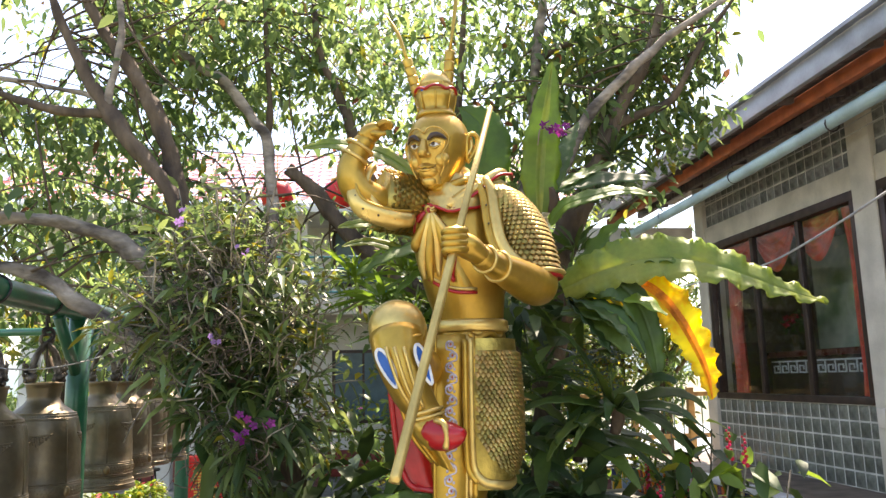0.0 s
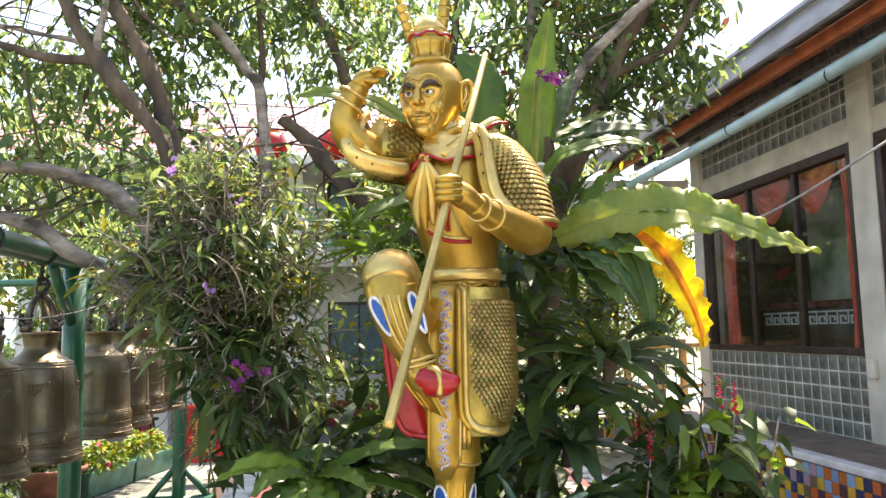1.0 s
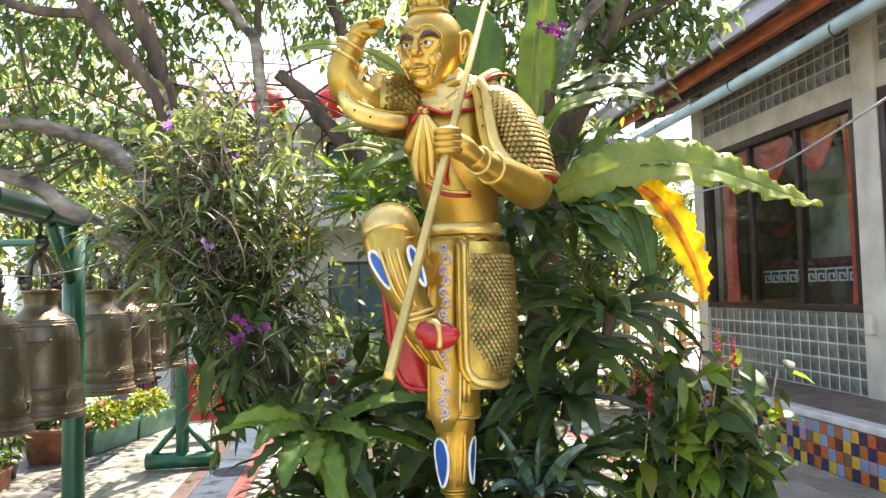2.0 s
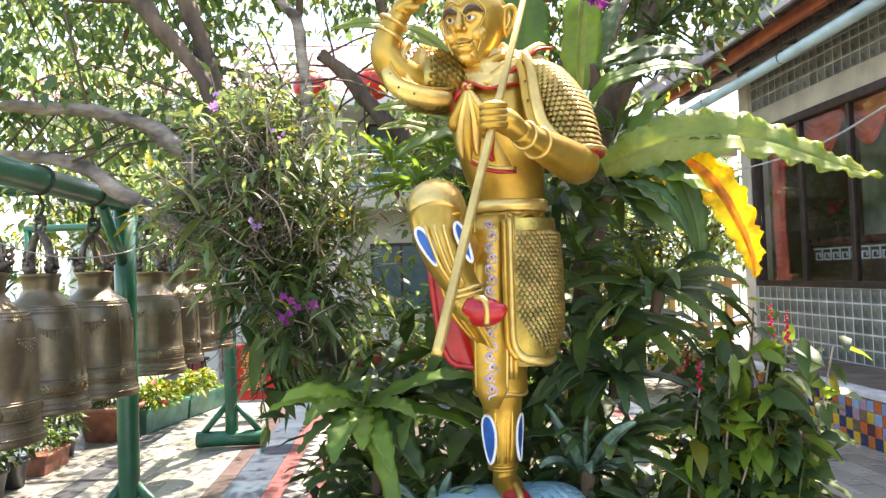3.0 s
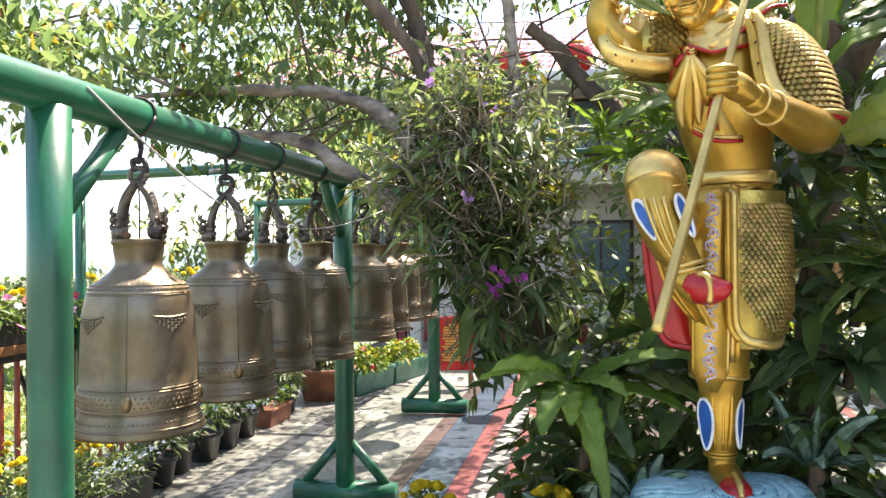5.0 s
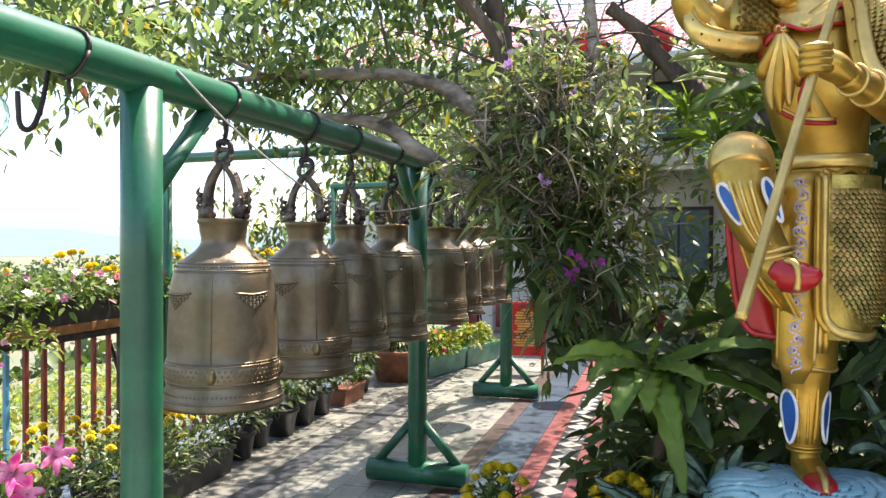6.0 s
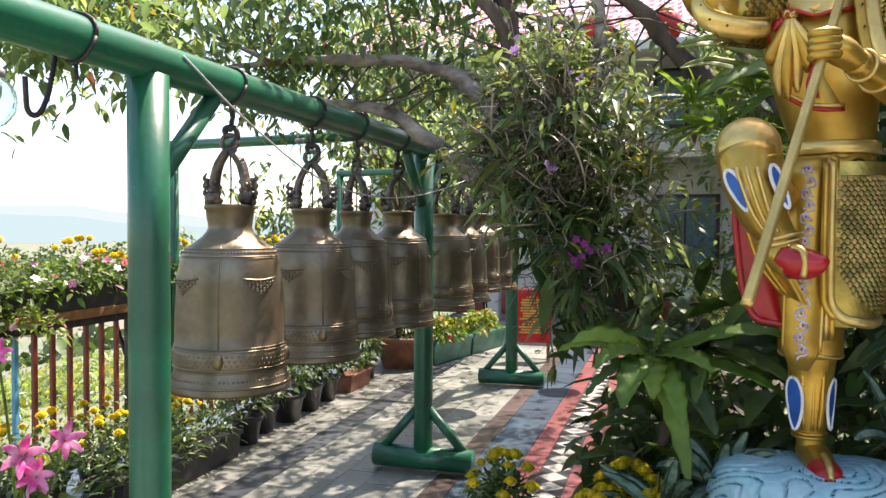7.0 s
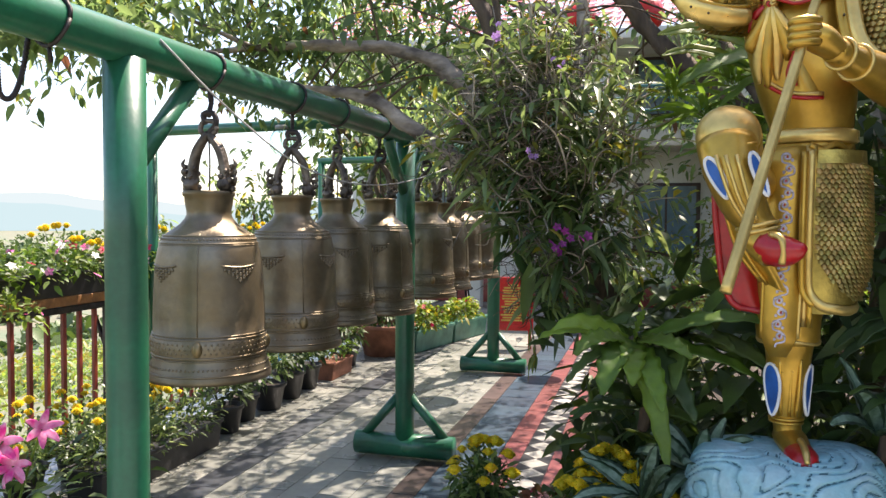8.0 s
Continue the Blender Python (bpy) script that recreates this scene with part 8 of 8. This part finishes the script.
def far_house():
    """White two-storey house with a red tiled roof, across the terrace."""
    h = thing("temple_house", "white two-storey house with a red tiled roof", "house", G)
    y0, y1, x0, x1 = 14.2, 20.0, -5.6, 3.4
    part("wall", boxed((x0, y0, 0.0), (x1, y1, 4.9), 0.02), WHITE_WALL, h)
    part("floor_band", boxed((x0 - 0.1, y0 - 1.1, 2.75), (x1 + 0.1, y0 - 0.002, 3.02), 0.02), PLASTER, h, "cream balcony slab")
    part("plinth", boxed((x0 - 0.02, y0 - 0.06, 0.0), (x1, y0 - 0.002, 0.45), 0.01), FENCE_MAROON, h, "dark red plinth")
    for x in np.arange(x0 + 0.2, x1, 2.15):
        part("column", boxed((x, y0 - 1.05, 0.0), (x + 0.24, y0 - 0.81, 4.6), 0.015), WHITE_WALL, h)
        for z0, z1 in ((0.9, 2.2), (3.35, 4.4)):
            w = part("window", boxed((x + 0.62, y0 - 0.05, z0), (x + 1.75, y0 - 0.004, z1), 0.01), BROWN_FRAME, h)
            for k in range(2):
                part("pane", boxed((x + 0.68 + 0.52 * k, y0 - 0.062, z0 + 0.06), (x + 1.16 + 0.52 * k, y0 - 0.052, z1 - 0.06)), mat("blue_grey_pane", (0.10, 0.17, 0.20), 0.12, 0.0, 0.2, 3, 30, 0.0), w, "", False)
    for z in (3.15, 3.35, 3.55, 3.75):
        bm = bmesh.new()
        tube(bm, [(x0, y0 - 1.0, z), (x1, y0 - 1.0, z)], 0.022, 8, k=1)
        part("balcony_bar", bm, mat("teal_enamel", (0.05, 0.25, 0.27), 0.4, 0, 0.2), h)
    # roof: slope with rows of barrel tiles
    n = 150
    for r in range(12):
        bm = bmesh.new()
        s0, s1 = r / 12, (r + 1.12) / 12
        row0, row1 = [], []
        for i in range(n + 1):
            x = x0 - 0.6 + (x1 - x0 + 1.2) * i / n
            b = 0.035 * abs(math.sin(i * math.pi / 2.5))
            row0.append(Vector((x, y0 - 1.6 + 3.6 * s0, 4.55 + 1.9 * s0 + b + 0.03)))
            row1.append(Vector((x, y0 - 1.6 + 3.6 * s1, 4.55 + 1.9 * s1 + b)))
        rings(bm, [row0, row1], closed=False)
        part("tile_course", bm, ROOF_RED, h, "red barrel roof tiles", False)
    part("eaves_board", boxed((x0 - 0.6, y0 - 1.62, 4.40), (x1 + 0.6, y0 - 1.5, 4.56), 0.01), WHITE_WALL, h)
    part("roof_deck", boxed((x0 - 0.6, y0 - 1.5, 4.45), (x1 + 0.6, y1, 4.50)), WHITE_WALL, h, "", False)


far_house()


def lantern(at):
    l = thing("lantern", "red cloth lantern hanging by the white house", "lantern", Matrix.Translation(at), "red lanterns")
    bm = bmesh.new()
    lathe(bm, [(0.10, 0.16), (0.17, 0.12), (0.21, 0.0), (0.17, -0.12), (0.10, -0.16), (0.03, -0.17)], 20)
    part("shade", bm, SIGN_RED, l)
    bm = bmesh.new()
    lathe(bm, [(0.06, 0.20), (0.11, 0.19), (0.11, 0.16), (0.02, 0.155)], 16)
    tube(bm, [(0, 0, 0.19), (0, 0, 0.5)], 0.006, 5, k=1)
    part("cap", bm, SIGN_GOLD, l)


for x, y, z in ((-2.0, 9.2, 3.90), (-1.25, 9.3, 3.92)):
    lantern((x, y, z))
line = thing("lantern_cable", "thin cable carrying the red lanterns", "cable")
bm = bmesh.new()
tube(bm, [(-6.0, 9.2, 4.75), (-2.0, 9.2, 4.40), (-1.25, 9.3, 4.42), (2.5, 10.5, 4.8)], 0.008, 5)
part("wire", bm, IRON, line)


def far_garden():
    f = thing("garden_fence", "yellow ochre wooden fence with thin teal bars", "fence", G)
    y = 12.3
    for z in (0.62, 1.28):
        part("rail", boxed((1.4, y - 0.03, z), (6.0, y + 0.03, z + 0.07), 0.005), mat("ochre_wood", (0.45, 0.26, 0.08), 0.6, 0, 0.25), f)
    for x in np.arange(1.5, 6.0, 0.95):
        part("post", boxed((x, y - 0.05, 0.0), (x + 0.1, y + 0.05, 1.42), 0.008), mat("ochre_wood_post", (0.48, 0.28, 0.09), 0.6, 0, 0.25), f)
    for x in np.arange(1.7, 6.0, 0.16):
        bm = bmesh.new()
        tube(bm, [(x, y, 0.62), (x, y, 1.30)], 0.011, 6, k=1)
        part("bar", bm, GREEN_PIPE, f)
    k = link_mesh("garden_kerb", boxed((0.4, 11.2, 0.0), (7.0, 11.42, 0.34), 0.01), KERB_WHITE)
    k.matrix_world = G
    tagged(k, "garden kerb faced with chequered tiles", "kerb", kind="structure")
    rnd = random.Random(8)
    for i in range(40):
        for j in range(2):
            t = new("kerb_tile", bpy.data.meshes["mosaic_tile"] if (i + j) % 2 else bpy.data.meshes["mosaic_tile.00%d" % rnd.choice((2, 3, 4))])
            t.parent, t.location, t.rotation_euler, t.scale = k, (0.45 + i * 0.15, 11.196, 0.03 + j * 0.15), (0, 0, -math.pi / 2), (1, 1.4, 1.4)


far_garden()
for i, (v, u, z, r, n) in enumerate(((1.6, 8.6, 0.3, (0.6, 0.5, 0.5), 1100), (2.3, 9.8, 0.3, (0.6, 0.5, 0.55), 1000), (1.0, 10.0, 0.4, (0.8, 0.6, 0.6), 1000), (3.2, 13.2, 0.8, (1.2, 0.8, 1.2), 1400), (4.8, 13.6, 0.9, (1.2, 0.8, 1.3), 1300), (1.6, 13.4, 0.8, (1.2, 0.8, 1.3), 1300), (-0.2, 11.5, 0.5, (0.9, 0.7, 0.8), 900), (3.4, 10.3, 0.4, (0.7, 0.6, 0.6), 1000), (2.6, 12.9, 1.1, (1.0, 0.7, 1.1), 1300), (3.9, 14.3, 1.3, (1.3, 0.8, 1.5), 1500))):
    bush("sunlit_shrub", "sunlit yellow-green shrub in the far garden", wpos(v, u, z), r, n, 0.11, 870 + i, [LEAF_FERN, LEAF_YELLOW, LEAF_FERN_DARK], 0.42, ((PETAL_PINK, 6),) if i in (0, 6) else (), "shrub", "garden shrubs", 0.04)


def far_tree(at, h, r, seed, n=5200, leaf=0.16):
    rng = np.random.default_rng(seed)
    t = thing("garden_tree", "leafy tree beyond the terrace", "tree", Matrix.Translation(at), "trees beyond")
    bm = bmesh.new()
    tube(bm, [(0, 0, 0), (0.05, 0.05, h * 0.4), (0.0, 0.1, h * 0.75)], [0.13, 0.10, 0.04], 10, rough=0.2)
    part("trunk", bm, BARK, t)
    tips = []
    for k in range(9):
        a = k * 0.7 + rng.uniform(0, 0.4)
        e = np.array([math.cos(a) * r[0] * 0.8, math.sin(a) * r[1] * 0.8, h * rng.uniform(0.5, 0.95)])
        bm = bmesh.new()
        s = np.array([0.02, 0.05, h * rng.uniform(0.3, 0.55)])
        tube(bm, [tuple(s), tuple((s + e) / 2 + np.array([0, 0, 0.15])), tuple(e)], [0.05, 0.035, 0.01], 7)
        part("limb", bm, BARK, t)
        tips += [e, (s + e) / 2 + np.array([0, 0, 0.2]), e * np.array([0.7, 0.7, 1.1])]
    b, w, L = spray(rng, np.array(tips), n, (r[0] * 0.33, r[1] * 0.33, r[2] * 0.3), leaf, 0.5)
    blades("crown", b, w, L, L * 0.36, [LEAF_TREE, LEAF_YELLOW, LEAF_FERN_DARK], t, 0.3, 0.25, rng.choice(3, len(b), p=[0.7, 0.12, 0.18]), rng=rng)


for i, (v, u, z, h, r) in enumerate(((-3.6, 9.9, 0.0, 4.2, (1.4, 1.4, 1.5)), (3.3, 14.6, 0.0, 3.6, (1.6, 1.3, 1.7)), (5.6, 14.0, 0.0, 3.6, (1.5, 1.2, 1.7)), (2.0, 12.2, 0.0, 4.6, (1.8, 1.5, 1.7)), (4.3, 15.5, 0.0, 4.6, (2.2, 1.8, 1.8)))):
    far_tree(wpos(v, u, z), h, r, 900 + i, 3600)
far_tree(wpos(-4.75, 8.4, -0.6), 2.5, (0.8, 0.9, 0.8), 921, 1500, 0.12)


def slope_scrub():
    """Rough growth on the hillside below the fence."""
    rng = np.random.default_rng(66)
    t = thing("hillside_scrub", "dry yellow-green scrub on the hillside below the fence", "scrub", kind="stuff")
    n = 30000
    x = -4.6 - rng.random(n) ** 1.3 * 42
    y = rng.uniform(-2, 60, n)
    s = np.clip((-4.2 - x) / 300, 0, 1)
    z = -0.35 - 60 * s ** 0.9 + rng.random(n) ** 2 * (0.5 + 0.03 * (-x)) - 0.2
    b = np.stack([x, y, z], 1)
    ca, sa = math.cos(radians(6.16)), math.sin(radians(6.16))
    b = np.stack([b[:, 0] * ca - b[:, 1] * sa, b[:, 0] * sa + b[:, 1] * ca, b[:, 2]], 1)
    L = rng.uniform(0.07, 0.17, n) * (1 + (-x - 4.5) * 0.13)
    blades("foliage", b, rng.normal(size=(n, 3)) + np.array([0, 0, 0.8]), L, L * 0.28, [LEAF_FERN, LEAF_YELLOW, LEAF_ORCHID], t, 0.4, 0.2, rng.choice(3, n, p=[0.35, 0.35, 0.3]), rng=rng)
    # dark bushes half-way down the slope
    t3 = thing("hillside_bushes", "dark green bushes on the slope below the terrace", "bushes", kind="stuff")
    B, L = [], []
    for _ in range(46):
        a, c, r = -rng.uniform(17, 40), rng.uniform(4, 46), rng.uniform(0.6, 1.3)
        q = rng.normal(size=(260, 3)) * np.array([r, r, r * 0.55]) * 0.5
        zz = -0.35 - 60 * ((-4.2 - a) / 300) ** 0.9
        B.append(q + np.array([a, c, zz + r * 0.55]))
        L.append(rng.uniform(0.14, 0.30, 260))
    B, L = np.vstack(B), np.concatenate(L)
    blades("foliage", B, rng.normal(size=(len(B), 3)), L, L * 0.45, [LEAF_DARK, LEAF_FERN_DARK], t3, 0.3, 0.2, rng.choice(2, len(B)), rng=rng)
    # round trees dotting the plain
    t2 = thing("plain_trees", "small dark trees dotting the plain far below", "trees", kind="stuff")
    k = 620
    px = -rng.uniform(0.0, 1.0, k) ** 1.6 * 1500 - 130
    py = -px * rng.uniform(0.2, 2.2, k)
    B, R = [], []
    for a, c in zip(px, py):
        s = min(1.0, (-4.2 - a) / 300)
        zz = -0.35 - 60 * s ** 0.9
        r = rng.uniform(2.0, 4.2) * (1 + (a * a + c * c) ** 0.5 / 500)
        q = rng.normal(size=(40, 3)) * np.array([r, r, r * 0.6]) * 0.6
        B.append(q + np.array([a, c, zz + r * 0.8]))
        R.append(r)
    B = np.vstack(B)
    L = rng.uniform(0.5, 0.9, len(B)) * np.repeat(np.array(R), 40)
    blades("crown", B, rng.normal(size=(len(B), 3)), L, L * 0.6, [LEAF_DARK, LEAF_FERN_DARK], t2, 0.3, 0.2, rng.choice(2, len(B)), rng=rng)


slope_scrub()
